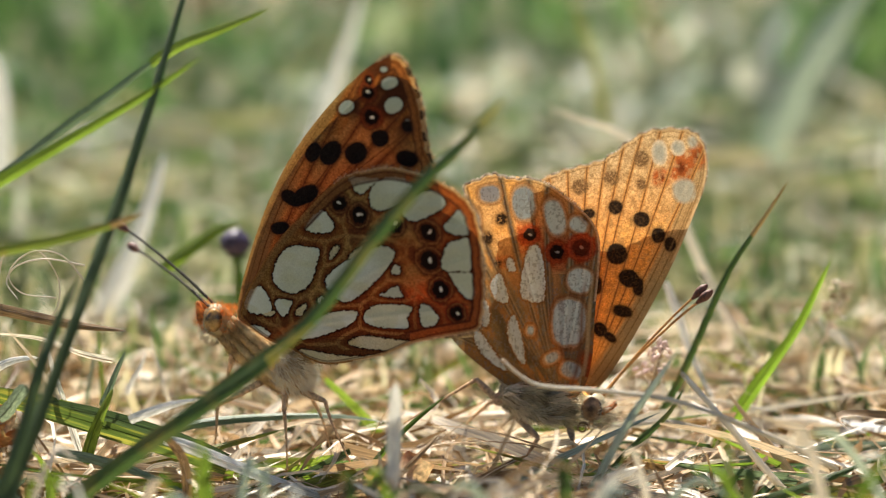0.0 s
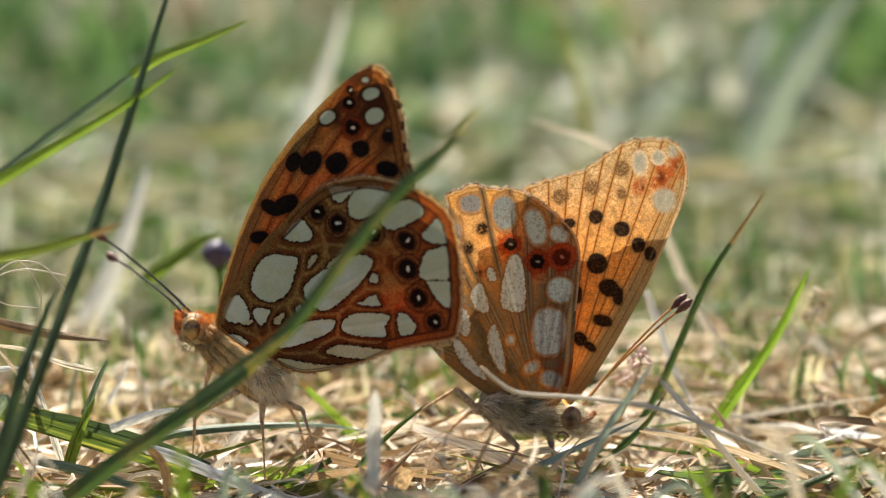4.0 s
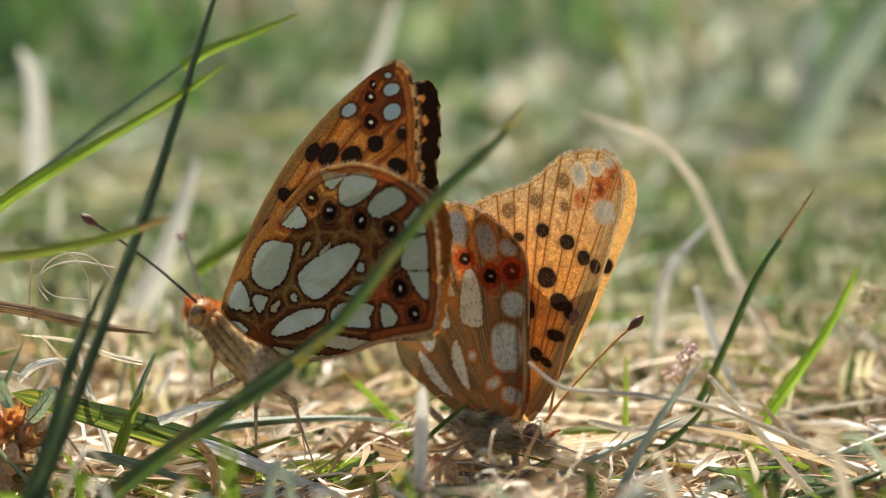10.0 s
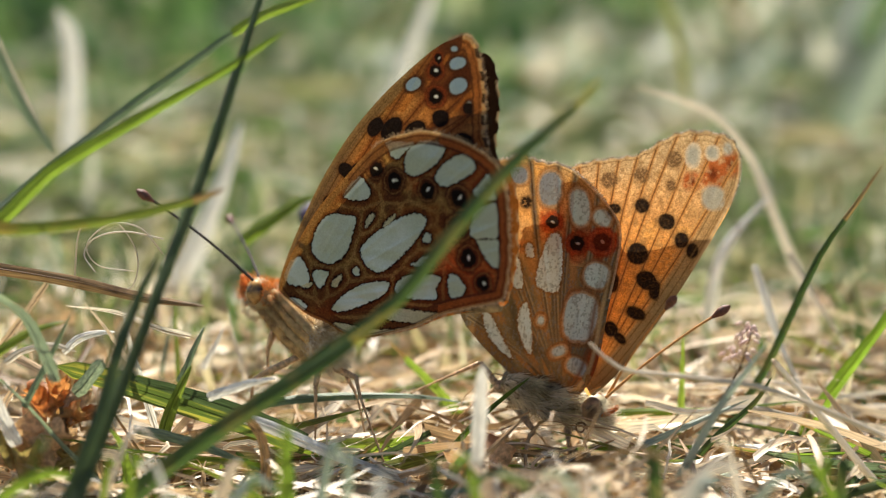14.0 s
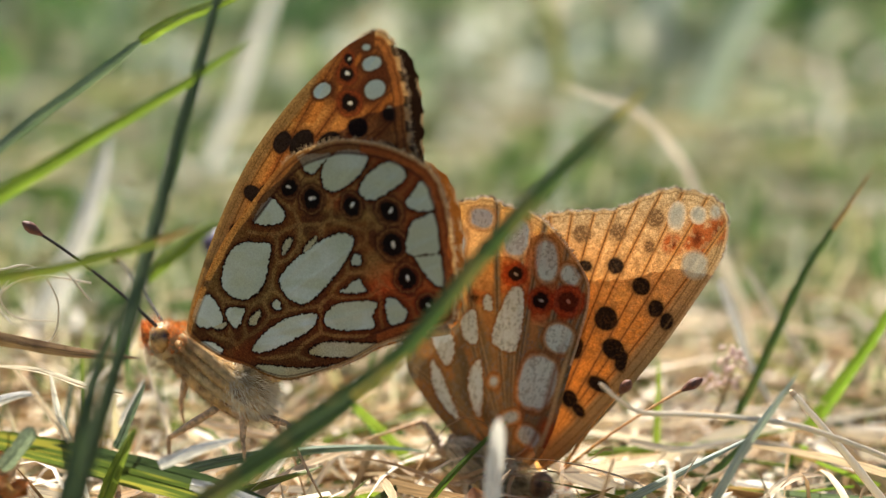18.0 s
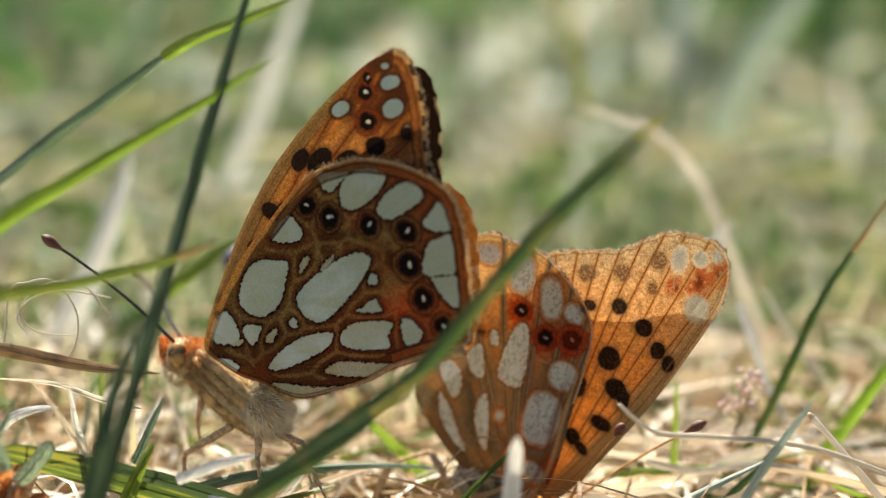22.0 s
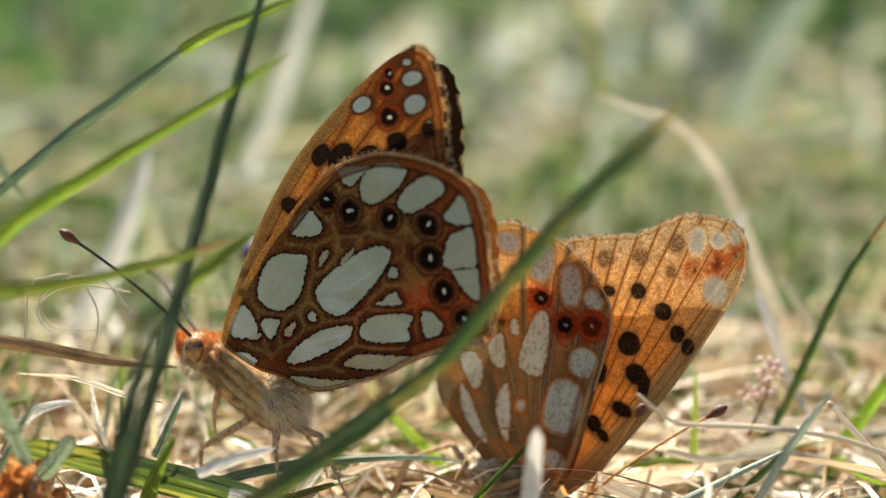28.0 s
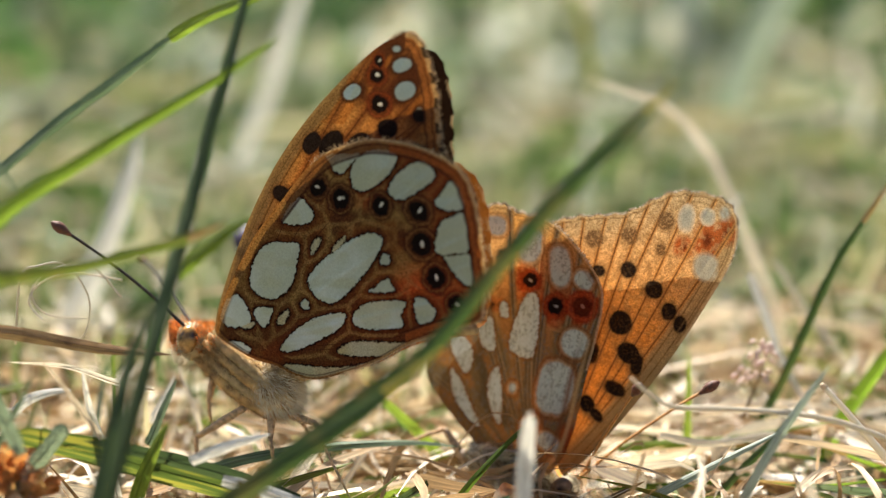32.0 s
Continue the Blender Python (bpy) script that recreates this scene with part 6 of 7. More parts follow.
def fallen_blades():
    """Loose blades lying and leaning on the straw around the pair."""
    rnd = random.Random(77)
    kinds = (("grass_shoot", "fallen green grass blade lying on straw", green_blade), ("grass_shoot", "fallen olive grass blade lying on straw", olive_blade),
             ("grass_shoot", "yellowing grass blade lying on straw", tipped_blade), ("grass_shoot", "grey-green grass blade lying on straw", bluish_blade),
             ("dry_grass", "bleached dry blade lying on straw", pale_blade), ("dry_grass", "tan dry blade lying on straw", straw_blade), ("dry_grass", "brown dry blade lying on straw", brown_blade))
    for k in range(130):
        name, label, mat = kinds[rnd.choice((0, 0, 0, 1, 2, 3, 3, 4, 5, 5, 6))]
        x, y = rnd.uniform(-34, 36), rnd.uniform(-22, 34) if k < 70 else rnd.uniform(-23, 0)
        z = GROUND + rnd.uniform(1.2, 4.2)
        a = rnd.gauss(0, 0.7) + (math.pi if rnd.random() < 0.5 else 0)
        long = rnd.uniform(6, 19)
        rise = rnd.choice((0, 0, 0.5, 1, 2.5))
        bend = rnd.gauss(0, 1.2)
        pts = [(x + math.cos(a) * long * t, y + math.sin(a) * long * t * 0.6 + bend * t * t, min(z + rise * t * 1.6 + 0.5 * math.sin(3 * t + k), 1.5)) for t in (0, 0.33, 0.66, 1)]
        blade(name, label, mat, pts, rnd.uniform(0.45, 1.25), rnd.uniform(0, 70), 0.15 if rnd.random() < 0.3 else 0.0)


fallen_blades()


def low_front_blades():
    """Short leaning blades between the camera and the pair."""
    rnd = random.Random(31)
    kinds = ((green_blade, "grass_shoot", "short green grass blade leaning over straw"), (olive_blade, "grass_shoot", "short olive grass blade leaning over straw"),
             (pale_blade, "dry_grass", "short bleached grass stub standing among straw"), (straw_blade, "dry_grass", "short tan straw leaning among grass"),
             (silver_blade, "grass_shoot", "short grey-green grass blade standing in straw"))
    for k in range(34):
        mat, name, label = kinds[rnd.choice((0, 0, 1, 2, 3, 3, 4))]
        x, y = -33 + 66 * (k + rnd.random()) / 34, rnd.uniform(-38, -22)
        top = 58 - (179 + y) * 0.368 + rnd.uniform(-0.5, 3.2) * (1.25 if abs(x) > 12 else 0.7)
        lean = rnd.gauss(0, 4.5)
        blade(name, label, mat, [(x - lean, y, GROUND), (x - 0.6 * lean, y, GROUND + 0.45 * (top - GROUND)), (x, y + 0.5, top), (x + 0.35 * lean, y + 1, top + rnd.uniform(-1.5, 0.6))],
              rnd.uniform(0.5, 1.0), rnd.uniform(0, 50), 0.15 if rnd.random() < 0.3 else 0.0)


low_front_blades()


# ---------------------------------------------------------------- flowers, threads and clutter
def scrap(centre, long, wide, curl, turn, tip, seed):
    """A curled papery petal: a cupped sheet with a torn edge."""
    rnd = random.Random(seed)
    rows = []
    rot = Matrix.Rotation(radians(turn), 3, "Y") @ Matrix.Rotation(radians(tip), 3, "X")
    for i in range(9):
        t = i / 8
        w = wide * (0.35 + 1.1 * t * (1.35 - t)) * (1 + 0.12 * rnd.random())
        row = []
        for k in range(7):
            a = (k - 3) / 3
            row.append(rot @ Vector((a * w * 0.5, curl * (a * a) * w + curl * math.sin(2.5 * t) * long * 0.4 + 0.1 * rnd.gauss(0, 1), t * long + 0.12 * rnd.gauss(0, 1))) + Vector(centre))
        rows.append(row)
    return sheet_geometry(rows)


def dried_flower(place, wide, skins, label, seed):
    """A crumpled papery flower head on a short stalk."""
    thing = tagged(new("dried_flower"), label, "flower")
    thing.location = Vector(place) * MM
    rnd = random.Random(seed)
    for k in range(14):
        a = k * 2.4
        spot = tuple(wide * c for c in (0.35 * math.cos(a), rnd.uniform(-.3, .3), 0.3 * math.sin(a) - 0.2))
        part("petal", mesh("petal", *scrap(spot, wide * rnd.uniform(0.6, 1.0), wide * rnd.uniform(0.4, 0.75), rnd.uniform(.3, .7), -80 + 12 * k, rnd.uniform(-35, 35), seed + k), skins[k % len(skins)]), thing)
    part("stalk", mesh("stalk", *tube_geometry([(0, 0, -2.2 * wide), (0.2, 0, -wide), (0, 0, 0.1)], [0.3, 0.25], 7, 6), brown_blade), thing)


def fallen_petals(place):
    thing = tagged(new("fallen_petal"), "pinkish dry papery petal lying on straw", "petal")
    thing.location = Vector(place) * MM
    part("sheet", mesh("sheet", *scrap((0, 0, -1.4), 3.0, 2.8, 0.35, 35, -20, 31), petal_dry), thing)
    part("sheet", mesh("sheet", *scrap((-1.0, 0.3, -1.6), 2.4, 2.0, 0.45, -30, 10, 32), petal_dry), thing)


def dark_bud(place):
    thing = tagged(new("flower_bud"), "dark violet round bud on a green stalk", "flower")
    thing.location = Vector(place) * MM
    part("bud", mesh("bud", *lump_geometry((0, 0, 0), (1.25, 1.2, 1.05), 0, 0.25, 41), violet_dark), thing)
    for k in range(7):
        a = k * 0.9
        part("bract", mesh("bract", *scrap((0.7 * math.cos(a), 0.7 * math.sin(a), -1.2), 1.2, 0.7, 0.3, -40 * math.cos(a), 0, k), green_blade), thing)
    part("stalk", mesh("stalk", *tube_geometry([(0.6, 0.4, -16), (0.3, 0.2, -7), (0, 0, -0.8)], [0.35, 0.3, 0.28], 8, 10), green_blade), thing)


def panicle(place, lean, high, count, skin, label, seed):
    """A fine branched grass flower head with tiny florets."""
    rnd = random.Random(seed)
    thing = tagged(new("grass_panicle"), label, "grass flower")
    thing.location = Vector(place) * MM
    top = Vector((lean, 0.5, high))
    part("stalk", mesh("stalk", *tube_geometry([(0, 0, 0), tuple(top * 0.5 + Vector((0.2, 0, 0))), tuple(top)], [0.11, 0.07, 0.04], 6, 12), straw_blade), thing)
    for k in range(count):
        t = 0.35 + 0.65 * k / count
        foot = top * t
        way = Vector((rnd.gauss(0, 1), rnd.gauss(0, 1), rnd.uniform(0.3, 1.4))).normalized() * rnd.uniform(0.6, 2.0) * (1.3 - t * 0.7)
        twig = part("twig", mesh("twig", *tube_geometry([tuple(foot), tuple(foot + way)], [0.035, 0.025], 5, 3), straw_blade), thing)
        part("floret", mesh("floret", *lump_geometry(tuple(foot + way), (0.16, 0.16, 0.34), math.degrees(math.atan2(way.x, way.z)) - 0, 0.2, k, 1), skin), twig)


def thread(points, label):
    thing = tagged(new("dry_tendril"), label, "grass stalk")
    root = Vector(points[0])
    thing.location = root * MM
    part("strand", mesh("strand", *tube_geometry([Vector(p) - root for p in points], [0.075, 0.06, 0.05], 6, 40), litter_pale), thing)


def round_leaf(place, size, label):
    thing = tagged(new("small_leaf"), label, "leaf")
    thing.location = Vector(place) * MM
    part("leaf_sheet", mesh("leaf_sheet", *scrap((0, 0, -size), size * 1.5, size * 1.5, 0.25, 10, -35, 51), green_blade), thing)
    part("stalk", mesh("stalk", *tube_geometry([(0.2, 0, -size - 3), (0, 0, -size + 0.3)], [0.16, 0.12], 6, 4), green_blade), thing)


dried_flower((-32.8, -10.0, 1.1), 2.7, (rust_dry, rust_dry, petal_dry), "rust-brown withered flower head among straw", 4)
dried_flower((-34.6, -12.0, -1.8), 3.7, (petal_dry, olive_dry, petal_dry), "tan and olive withered flower head among straw", 24)
fallen_petals((-3.4, -10.0, -2.3))
dark_bud((-17.2, 18.0, 7.7))
panicle((14.4, 1.0, -1.0), 1.8, 5.0, 26, mauve, "mauve-pink fine grass panicle", 61)
panicle((28.5, 9.0, 0.1), 2.4, 6.2, 20, straw_blade, "tan feathery grass panicle, blurred", 63)
thread([(-26.3, -4.0, 10.6), (-27.9, -4.0, 12.5), (-30.1, -4.0, 12.7), (-31.7, -4.0, 11.2), (-30.9, -4.0, 9.7), (-28.4, -4.0, 9.3)], "pale curled dry tendril")
thread([(-26.2, -4.0, 11.7), (-29.0, -4.0, 12.2), (-31.1, -4.0, 11.7), (-31.9, -4.0, 10.5), (-31.0, -5.0, 9.5)], "pale curled dry tendril")
thread([(-32.9, -3.0, 7.5), (-32.4, -3.0, 11.8), (-31.3, -3.0, 12.5), (-29.6, -3.0, 12.5), (-28.3, -3.0, 10.3), (-28.7, -3.0, 7.9), (-30.4, -3.0, 7.6)], "pale looping dry tendril")
round_leaf((4.2, -20.0, -0.1), 1.1, "small bright green rounded leaf")


# ---------------------------------------------------------------- movement
def motions():
    walk(butterfly_a, [
        (0, pose(-0.01428, -0.00278, 0.00638, -0.5, 0.0, -20.6)),
        (0.5, pose(-0.01438, -0.00284, 0.00641, -0.4, 0.3, -20.3)),
        (1, pose(-0.01437, -0.00291, 0.00637, -0.3, 0.2, -20.0)),
        (1.5, pose(-0.01441, -0.00293, 0.00651, -0.2, 0.2, -20.0)),
        (2, pose(-0.01440, -0.00296, 0.00647, -0.1, -0.0, -20.0)),
        (2.5, pose(-0.01446, -0.00296, 0.00651, -0.3, 0.1, -20.1)),
        (3, pose(-0.01447, -0.00294, 0.00648, -0.5, 0.2, -20.2)),
        (3.5, pose(-0.01450, -0.00292, 0.00645, -0.6, 0.4, -20.3)),
        (5.5, pose(-0.01445, -0.00288, 0.00645, -1.1, 0.1, -20.6)),
        (6, pose(-0.01437, -0.00294, 0.00646, -0.9, -0.0, -20.7)),
        (6.5, pose(-0.01473, -0.00310, 0.00648, 0.1, -4.5, -20.4)),
        (7, pose(-0.01480, -0.00317, 0.00653, 0.4, -4.2, -20.5)),
        (7.5, pose(-0.01484, -0.00318, 0.00663, 0.9, -5.2, -20.3)),
        (8, pose(-0.01498, -0.00310, 0.00664, 1.8, -6.3, -19.8)),
        (8.5, pose(-0.01565, -0.00283, 0.00695, 3.5, -7.6, -18.5)),
        (9, pose(-0.01653, -0.00255, 0.00629, 6.2, -3.2, -22.8)),
        (9.5, pose(-0.01632, -0.00254, 0.00636, -1.4, 0.3, -29.7)),
        (10, pose(-0.01789, -0.00242, 0.00678, -5.6, -1.2, -31.2)),
        (10.5, pose(-0.01777, -0.00239, 0.00685, -5.7, -1.0, -31.6)),
        (11, pose(-0.01761, -0.00238, 0.00690, -4.9, -0.9, -31.7)),
        (11.5, pose(-0.01748, -0.00231, 0.00695, -4.3, -0.7, -31.7)),
        (12, pose(-0.01744, -0.00206, 0.00685, -5.2, -0.9, -30.6)),
        (12.5, pose(-0.01742, -0.00176, 0.00670, -6.6, -1.3, -29.3)),
        (13, pose(-0.01738, -0.00151, 0.00653, -8.0, -1.7, -27.9)),
        (13.5, pose(-0.01740, -0.00138, 0.00648, -8.4, -1.8, -27.9)),
        (15.5, pose(-0.01790, -0.00036, 0.00498, -6.0, -11.0, -34.7)),
        (16, pose(-0.01880, -0.00052, 0.00609, -6.8, -8.1, -29.1)),
        (16.5, pose(-0.01915, -0.00058, 0.00590, -5.9, -8.0, -30.8)),
        (17, pose(-0.01931, -0.00065, 0.00627, -5.1, -7.5, -32.5)),
        (17.5, pose(-0.01924, -0.00061, 0.00615, -5.2, -7.7, -32.1)),
        (18, pose(-0.01920, -0.00048, 0.00610, -5.6, -7.3, -31.9)),
        (18.5, pose(-0.01870, -0.00038, 0.00573, -6.0, -7.5, -31.9)),
        (19, pose(-0.01954, -0.00041, 0.00601, -6.3, -7.7, -31.4)),
        (19.5, pose(-0.01852, -0.00069, 0.00552, -6.5, -7.2, -32.9)),
        (20, pose(-0.01910, -0.00099, 0.00626, -6.5, -6.5, -34.1)),
        (20.5, pose(-0.01898, -0.00115, 0.00627, -6.3, -6.7, -33.7)),
        (21, pose(-0.01907, -0.00115, 0.00642, -6.0, -6.5, -33.8)),
        (21.5, pose(-0.01922, -0.00109, 0.00638, -5.7, -6.9, -33.6)),
        (22, pose(-0.01934, -0.00102, 0.00624, -5.4, -7.2, -33.2)),
        (22.5, pose(-0.01921, -0.00096, 0.00620, -5.2, -7.2, -32.9)),
        (23, pose(-0.01933, -0.00088, 0.00615, -5.1, -7.3, -32.7)),
        (23.5, pose(-0.01930, -0.00083, 0.00611, -5.2, -7.3, -32.4)),
        (24, pose(-0.01935, -0.00078, 0.00611, -5.3, -7.2, -32.3)),
        (24.5, pose(-0.01924, -0.00072, 0.00615, -5.5, -6.8, -32.3)),
        (25, pose(-0.01945, -0.00066, 0.00621, -5.6, -6.7, -32.2)),
        (25.5, pose(-0.01981, -0.00063, 0.00605, -5.8, -6.7, -32.0)),
        (27.5, pose(-0.01940, -0.00042, 0.00598, -6.4, -6.6, -31.4)),
        (28, pose(-0.01947, -0.00040, 0.00600, -6.5, -6.6, -31.2)),
        (28.5, pose(-0.01947, -0.00037, 0.00596, -6.4, -6.7, -31.2)),
        (29, pose(-0.01972, -0.00034, 0.00598, -6.4, -6.8, -31.2)),
        (29.5, pose(-0.01948, -0.00032, 0.00592, -6.3, -6.9, -31.2)),
        (30, pose(-0.01935, -0.00030, 0.00584, -6.2, -6.9, -31.3)),
        (30.5, pose(-0.01923, -0.00027, 0.00581, -6.2, -6.8, -31.4)),
        (31, pose(-0.01941, -0.00026, 0.00581, -6.2, -6.9, -31.1)),
        (31.5, pose(-0.01956, -0.00022, 0.00591, -6.1, -6.9, -31.1)),
        (32, pose(-0.01938, -0.00019, 0.00580, -6.1, -6.9, -31.1)),
    ])
    walk(butterfly_b, [
        (0, pose(0.00902, -0.00291, 0.00155, 0.5, -0.4, -8.9)),
        (0.5, pose(0.00895, -0.00298, 0.00151, 0.2, 0.1, -8.2)),
        (1, pose(0.00898, -0.00305, 0.00155, 0.3, 0.1, -7.9)),
        (1.5, pose(0.00895, -0.00303, 0.00149, 0.0, 0.2, -7.8)),
        (2, pose(0.00899, -0.00302, 0.00153, -0.1, 0.0, -7.9)),
        (2.5, pose(0.00896, -0.00305, 0.00153, -0.4, 0.1, -7.7)),
        (3, pose(0.00898, -0.00308, 0.00148, -0.3, 0.2, -7.8)),
        (3.5, pose(0.00901, -0.00300, 0.00147, 0.2, 0.0, -7.9)),
        (5.5, pose(0.00896, -0.00307, 0.00147, 0.0, 0.4, -7.7)),
        (6, pose(0.00899, -0.00305, 0.00147, -0.5, 0.3, -7.6)),
        (6.5, pose(0.00872, -0.00302, 0.00129, -1.1, 0.5, -7.3)),
        (7, pose(0.00817, -0.00299, 0.00079, -2.5, 4.7, -7.3)),
        (7.5, pose(0.00814, -0.00310, 0.00092, -3.2, 3.1, -9.0)),
        (8, pose(0.00860, -0.00306, 0.00218, -3.3, -1.2, -11.9)),
        (8.5, pose(0.00629, -0.00284, 0.00023, -3.7, 8.2, -20.8)),
        (9, pose(0.00594, -0.00303, 0.00061, -7.0, 5.2, -16.5)),
        (9.5, pose(0.00550, -0.00316, 0.00107, -8.2, -7.6, -17.3)),
        (10, pose(0.00269, -0.00291, -0.00020, -3.7, -5.3, -23.6)),
        (10.5, pose(0.00299, -0.00314, 0.00086, -5.5, 3.0, -17.6)),
        (11, pose(0.00300, -0.00314, 0.00083, -5.2, 3.6, -14.9)),
        (11.5, pose(0.00282, -0.00308, 0.00070, -5.0, 3.3, -13.5)),
        (12, pose(0.00281, -0.00309, 0.00087, -4.6, 4.4, -13.1)),
        (12.5, pose(0.00286, -0.00310, 0.00085, -4.8, 5.1, -12.8)),
        (13, pose(0.00291, -0.00306, 0.00086, -5.0, 4.8, -13.1)),
        (13.5, pose(0.00297, -0.00311, 0.00084, -4.8, 5.6, -12.8)),
        (15.5, pose(0.00315, -0.00319, -0.00065, -3.5, 1.5, -19.3)),
        (16, pose(0.00264, -0.00353, 0.00011, -5.6, 10.4, -15.7)),
        (16.5, pose(0.00124, -0.00292, -0.00162, -4.8, 10.7, -21.9)),
        (17, pose(0.00129, -0.00265, -0.00163, -6.3, 10.8, -23.8)),
        (17.5, pose(0.00122, -0.00272, -0.00156, -5.9, 10.4, -24.8)),
        (18, pose(0.00116, -0.00267, -0.00159, -6.0, 9.0, -27.0)),
        (18.5, pose(0.00112, -0.00249, -0.00222, -6.4, 7.7, -31.7)),
        (19, pose(0.00087, -0.00238, -0.00160, -9.9, 7.1, -33.4)),
        (19.5, pose(0.00019, -0.00245, -0.00352, -6.5, 11.4, -33.3)),
        (20, pose(0.00029, -0.00248, -0.00300, -4.9, 9.8, -32.5)),
        (20.5, pose(0.00024, -0.00259, -0.00282, -4.9, 10.4, -31.4)),
        (21, pose(0.00034, -0.00254, -0.00266, -4.5, 9.6, -31.7)),
        (21.5, pose(0.00038, -0.00247, -0.00266, -4.1, 10.1, -31.3)),
        (22, pose(0.00033, -0.00247, -0.00268, -4.3, 9.3, -31.9)),
        (22.5, pose(0.00040, -0.00255, -0.00268, -5.3, 9.5, -31.4)),
        (23, pose(0.00038, -0.00252, -0.00269, -5.2, 9.1, -32.5)),
        (23.5, pose(0.00038, -0.00256, -0.00264, -5.3, 9.2, -32.4)),
        (24, pose(0.00034, -0.00254, -0.00264, -5.9, 9.0, -32.2)),
        (24.5, pose(0.00042, -0.00256, -0.00263, -6.4, 8.7, -31.5)),
        (25, pose(0.00043, -0.00245, -0.00262, -6.0, 8.1, -32.3)),
        (25.5, pose(0.00048, -0.00240, -0.00267, -6.0, 8.2, -32.3)),
        (27.5, pose(0.00039, -0.00247, -0.00258, -7.1, 7.7, -32.2)),
        (28, pose(0.00048, -0.00247, -0.00262, -7.2, 7.6, -32.5)),
        (28.5, pose(0.00044, -0.00249, -0.00258, -7.4, 7.6, -32.0)),
        (29, pose(0.00045, -0.00251, -0.00257, -7.6, 7.1, -32.1)),
        (29.5, pose(0.00048, -0.00248, -0.00256, -7.5, 7.0, -32.2)),
        (30, pose(0.00075, -0.00251, -0.00254, -7.4, 7.1, -30.5)),
        (30.5, pose(0.00075, -0.00254, -0.00256, -7.2, 7.5, -29.0)),
        (31, pose(0.00069, -0.00251, -0.00253, -6.9, 7.3, -28.9)),
        (31.5, pose(0.00051, -0.00238, -0.00252, -6.2, 6.6, -30.1)),
        (32, pose(0.00053, -0.00233, -0.00246, -6.5, 7.1, -29.8)),
    ])
    base = (-0.21, 0.0, 0.63)
    # seconds, opening towards the camera's side, swing in the wing's own plane
    near_flap = (
        (0, 0.6, -0.1), (0.5, 0.4, -0.1), (1, 0.2, -0.2), (1.5, 0.2, -0.1), (2, 0, -0), (2.5, -0.4, -0.1), (3, 0, 0.2), (3.5, -0, 0.3),
        (5.5, 0.3, 0.9), (6, 1, 0.3), (6.1, 3, 0.9), (6.2, 27.3, 11.1), (6.3, 10.8, 4.9), (6.4, -2.5, 4.6), (6.5, -2.9, 5), (6.6, -0.7, 4.3),
        (7, -2.9, 4.9), (7.5, -3.5, 5.1), (8, -4.1, 5.5), (8.5, -3.2, 5.9), (8.7, -7, 7.9), (8.8, -12, 4.5), (8.9, 7.9, 6.9), (9, 0.8, 1.1),
        (9.1, -13.5, 0), (9.2, -8.7, 1.2), (9.3, 8.4, 4), (9.4, 10.7, 4.3), (9.5, -6.7, 1.3), (9.6, -4.6, 4), (9.7, -5.8, 1.2), (9.8, 9, -1.3),
        (9.9, 6.4, 0.5), (10, -5.5, 3.5), (10.1, -3.5, 1.8), (10.2, 20.2, 2.8), (10.3, 26.4, 4.3), (10.4, -5.1, 2.7), (10.5, -7.3, 3.7),
        (10.6, 8, 1.9), (10.7, 26, 4), (10.8, 3.3, 1.6), (10.9, -8.5, 4.3), (11, -3.7, 3), (11.1, 10.8, 2.9), (11.2, 19.9, 2.7), (11.3, -6.4, 4.1),
        (11.5, -2.6, 3.2), (11.7, -8.9, 3.8), (11.8, -9.1, 3.7), (11.9, 0, 2), (12, 3.5, 1.2), (12.1, -5.6, 4.9), (12.3, 0.3, 2.4),
        (12.7, -1.2, 3.6), (13, -2.5, 4.4), (13.5, -3.2, 4.5), (15.5, -2.2, 8.1), (16, -3.6, 8.2), (16.5, -2.3, 6.9), (17, -1.9, 5.6),
        (17.5, -2, 5.7), (18, -1.3, 6.4), (18.5, -5.5, 5.4), (19, -1.5, 6.1), (19.5, -7.5, 4.7), (20, -1.1, 5.9), (20.5, -1.2, 6.1), (21, -0, 6.5),
        (21.5, 0, 6.5), (22, -1, 6.3), (22.5, -1.4, 6.4), (23, -1.6, 6.5), (23.5, -1.3, 6.7), (24, -1.6, 6.5), (24.5, -0.8, 6.7), (25, -0.9, 6.3),
        (25.1, 1.7, 3.8), (25.2, 1.2, 5.2), (25.3, -1.5, 6.6), (25.4, -2.5, 5), (25.5, -0.9, 3.7), (27.5, -0.8, 6.8), (28, -0.9, 6.6),
        (28.5, -1, 6.6), (28.6, -1.4, 6.8), (28.8, -1.4, 6.6), (28.9, -1.8, 4.9), (29, 3.5, 4.3), (29.1, 0.6, 6.9), (29.3, 9, 3.1), (29.5, -0.2, 6),
        (30, -0.4, 5.4), (30.5, -0, 5.6), (31, -0.5, 5.8), (31.5, -1.2, 6.1), (32, -1.2, 6.7),
    )
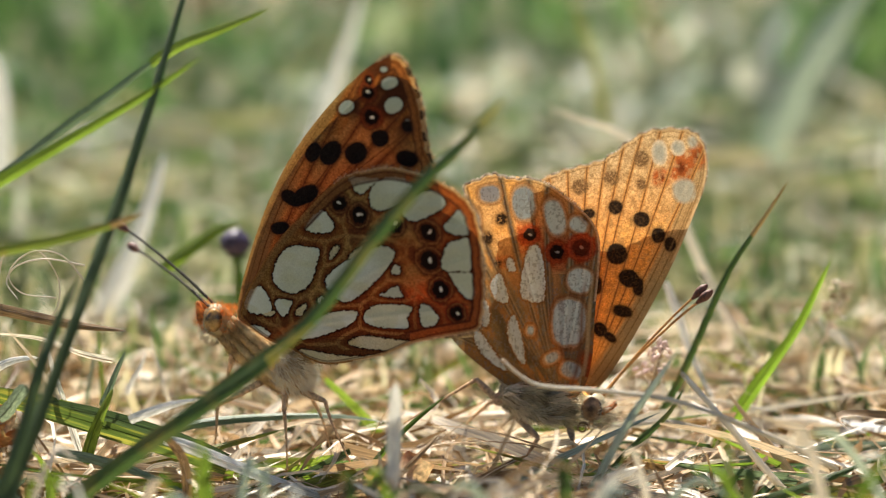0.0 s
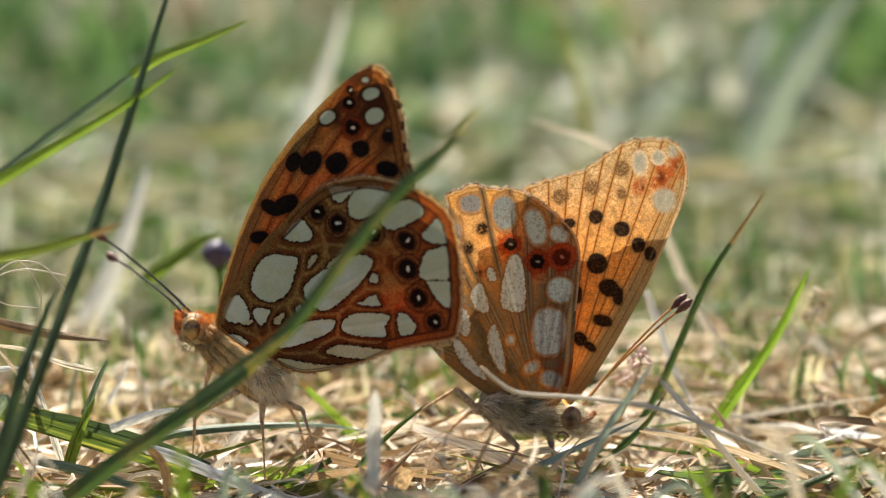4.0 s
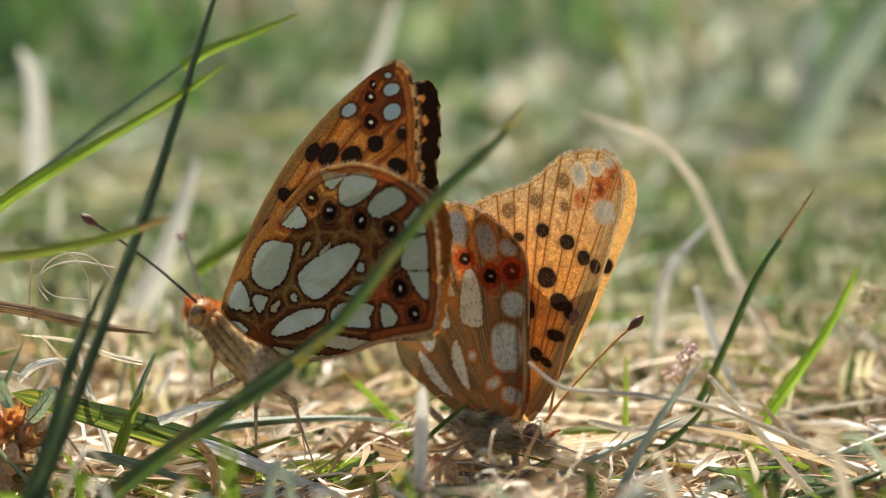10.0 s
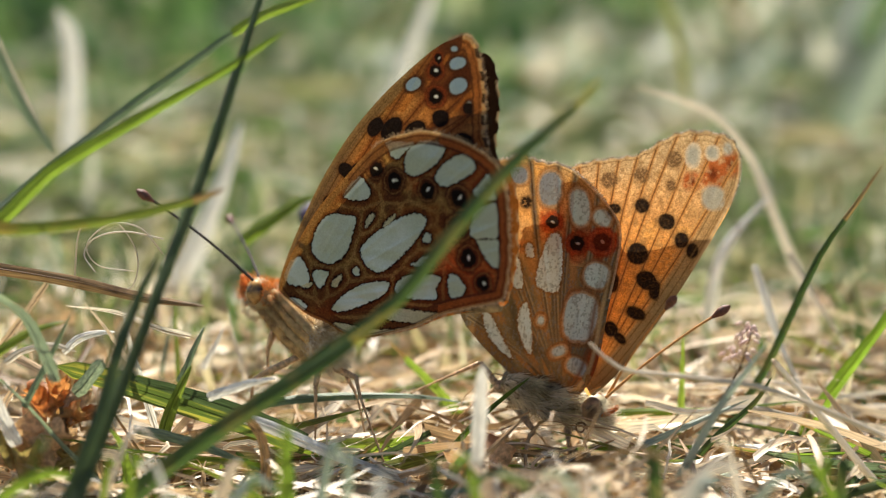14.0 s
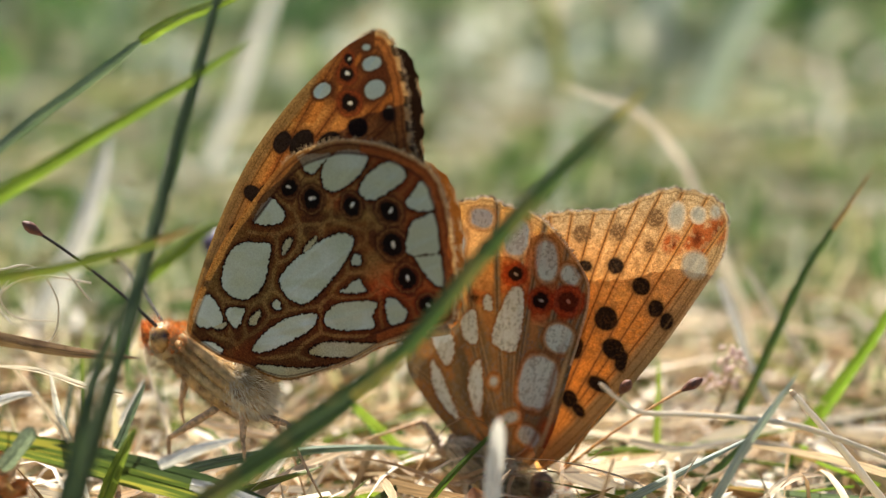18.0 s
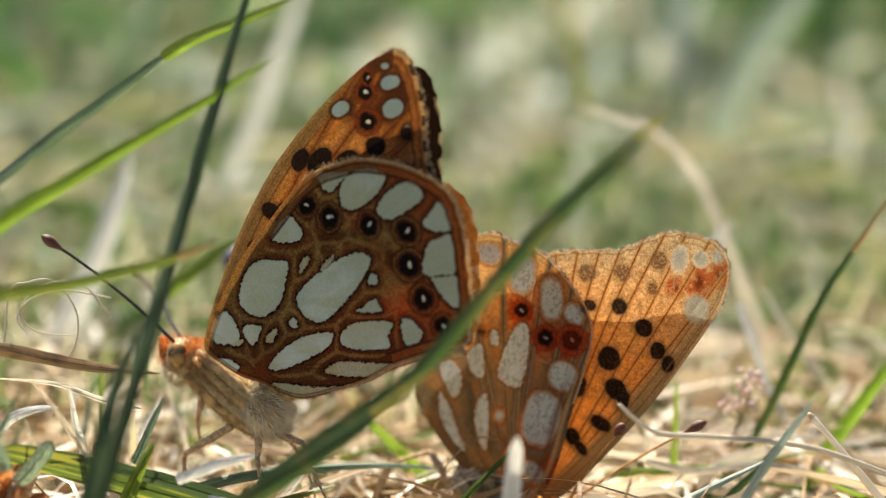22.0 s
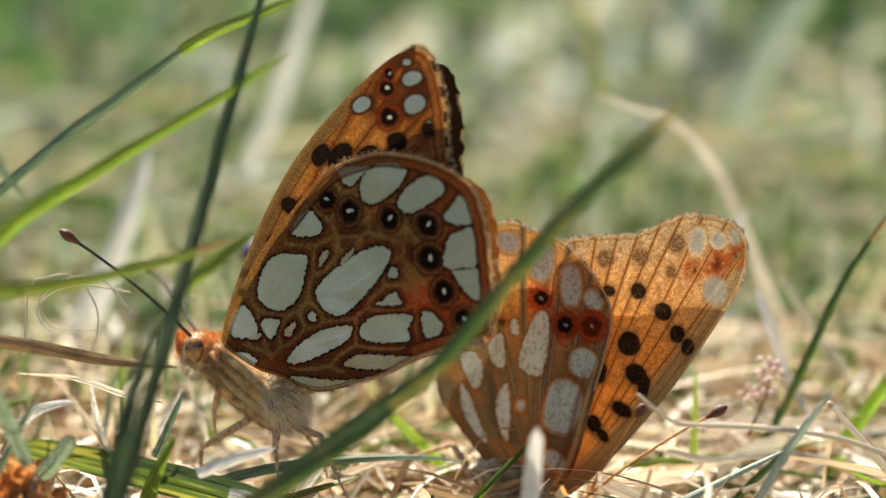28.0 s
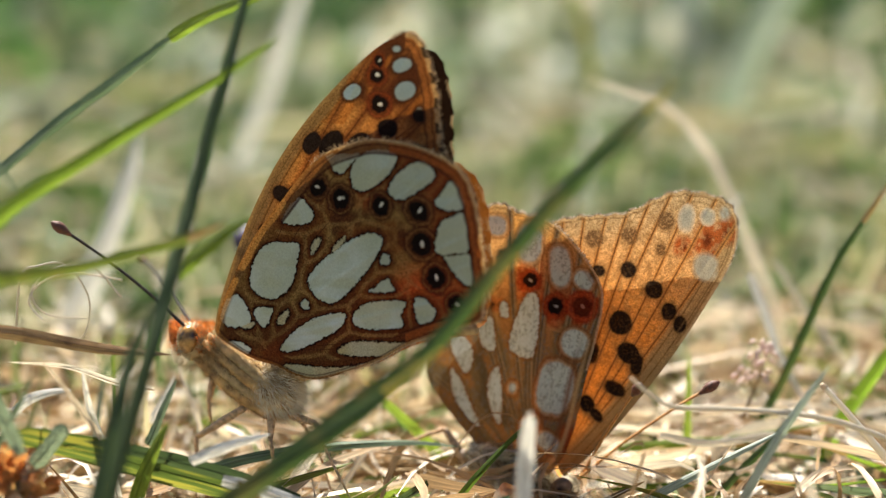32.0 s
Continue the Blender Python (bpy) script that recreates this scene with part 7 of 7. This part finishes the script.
    far_flap = (
        (0, 1, 0.6), (3.5, 1, 0.9), (6, 1, 1.5), (6.1, 12, 1), (6.2, 80, 0), (6.3, 40, 0), (6.4, 4.5, 5.2), (6.6, 4.5, 5.2), (8, 5.5, 6.2), (8.7, 9, 8),
        (8.8, 12, 4), (8.9, 60, 0), (9, 67.6, -1.9), (9.1, 14, 5), (9.2, 12.1, 7.9), (9.3, 50.3, 3.1), (9.4, 58.6, 9), (9.5, 17, 6.3),
        (9.6, 12, 8.5), (9.7, 17, 6.3), (9.8, 11, 8.3), (9.9, 8, 11.2), (10, 12.7, 6.6), (10.1, 11.1, 9.8), (10.2, 59.9, 0.3), (10.3, 66, -3.7),
        (10.4, 9.7, 8.1), (10.5, 12.7, 8), (10.6, 50.2, -5), (10.7, 73, -6), (10.8, 10, 11.3), (10.9, 10.2, 10), (11, 14.2, 7.4), (11.1, 53.5, -1.3),
        (11.2, 56, -1.4), (11.3, 9.7, 8.7), (11.5, 12.4, 10.4), (11.7, 10.8, 8.8), (11.9, 13, 9.5), (12, 11, 11.9), (12.1, 8.1, 10),
        (12.3, 6.2, 12.3), (12.5, 8, 11), (12.7, 8.7, 10.4), (13, 8, 8.5), (13.5, 7, 8), (15.5, 6, 10.5), (16, 7, 10.5), (17, 5, 8.5), (18, 4.5, 9.5), (18.5, 8.5, 8.5),
        (19, 4.5, 9.2), (19.5, 10.5, 8), (20, 4.5, 9), (25, 4.5, 9.5), (25.1, 7, 14), (25.2, 5, 10.5), (25.3, 4.5, 9.8), (25.4, 5, 9.5), (25.5, 6, 13.5),
        (25.8, 4.5, 9.8), (28.6, 4.5, 9.8), (28.9, 5, 10.5), (29, 5, 13), (29.1, 4, 10.5), (29.3, 12, 17), (29.6, 4.5, 9.2), (32, 4.5, 9.8),
    )
    walk(wings_a["fore"], [(t, hinge((base[0], 0.25, base[2]), A_SPIN, o, s)) for t, o, s in near_flap])
    lift = Matrix.Translation((0, -0.3 * MM, 0))
    walk(wings_a["hind"], [(t, lift @ hinge(base, A_SPIN, 2.5 + max(0.0, o), 0)) for t, o, s in near_flap])
    walk(wings_a["far_fore"], [(t, hinge((base[0], 0.55, base[2]), A_SPIN, -o, s)) for t, o, s in far_flap])
    walk(wings_a["far_hind"], [(t, hinge((base[0], 0.85, base[2]), A_SPIN, 0.8 * max(0.0, o) + 0.8 * min(0.0, o + 1.0) - tuck, slip)) for (t, o, s), tuck, slip in (
        (row, 1.0 if row[0] < 9 else 3.0 if row[0] < 14 else 6.0, 0.0 if row[0] < 9 else 1.5) for row in near_flap)])
    early, mid, late = (-8.5, 4.5, 2.8), (-7.4, -3.4, 5.8), (-6.1, -3.9, 6.9)
    walk(feelers_a[0], [(t, aim((-3.4, 0.1, 1.3), w)) for t, w in ((0, early), (6, early), (8.5, early), (9.5, mid), (13.5, mid), (16, late), (32, late))])
    early, mid = (-8.5, 2.0, 4.8), (-7.1, 6.2, 3.4)
    walk(feelers_a[1], [(t, aim((-3.4, 0.9, 1.3), w)) for t, w in ((0, early), (6, early), (8.5, early), (9.5, (-7.8, 4.6, 4.2)), (10, mid), (32, mid))])
    early, mid, late = (6.6, 1.4, 7.4), (7.0, 0.8, 7.1), (6.6, 2.2, 7.2)
    walk(feelers_b[0], [(t, aim((2.3, 0.2, -0.3), w)) for t, w in ((0, early), (7.5, early), (8.5, mid), (13.5, mid), (16, late), (32, late))])
    early, mid, late = (7.0, 0.2, 7.2), (4.1, -4.0, 8.2), (3.8, -5.1, 7.7)
    walk(feelers_b[1], [(t, aim((2.3, 1.0, -0.3), w)) for t, w in ((0, early), (7.5, early), (8.5, (6.2, -2.0, 7.6)), (9.5, mid), (13.5, mid), (16, late), (32, late))])
    for key, gap, first, last, sink in (("fore", 0.2, (0, 0), (0, 0), 0.0), ("hind", -0.3, (2, 0), (2, 0), 0.0), ("far_fore", 1.0, (-14, 1), (-6, 0), -0.25), ("far_hind", 0.9, (-8, 4), (-3, 0), -0.2)):
        shift = Matrix.Translation((0.6 * sink * MM, 0, sink * MM))
        early, late = (shift @ hinge((0.3, gap, 0.2), B_SPIN, *w) for w in (first, last))
        walk(wings_b[key], [(0, early), (13, early), (16, late), (32, late)])


motions()
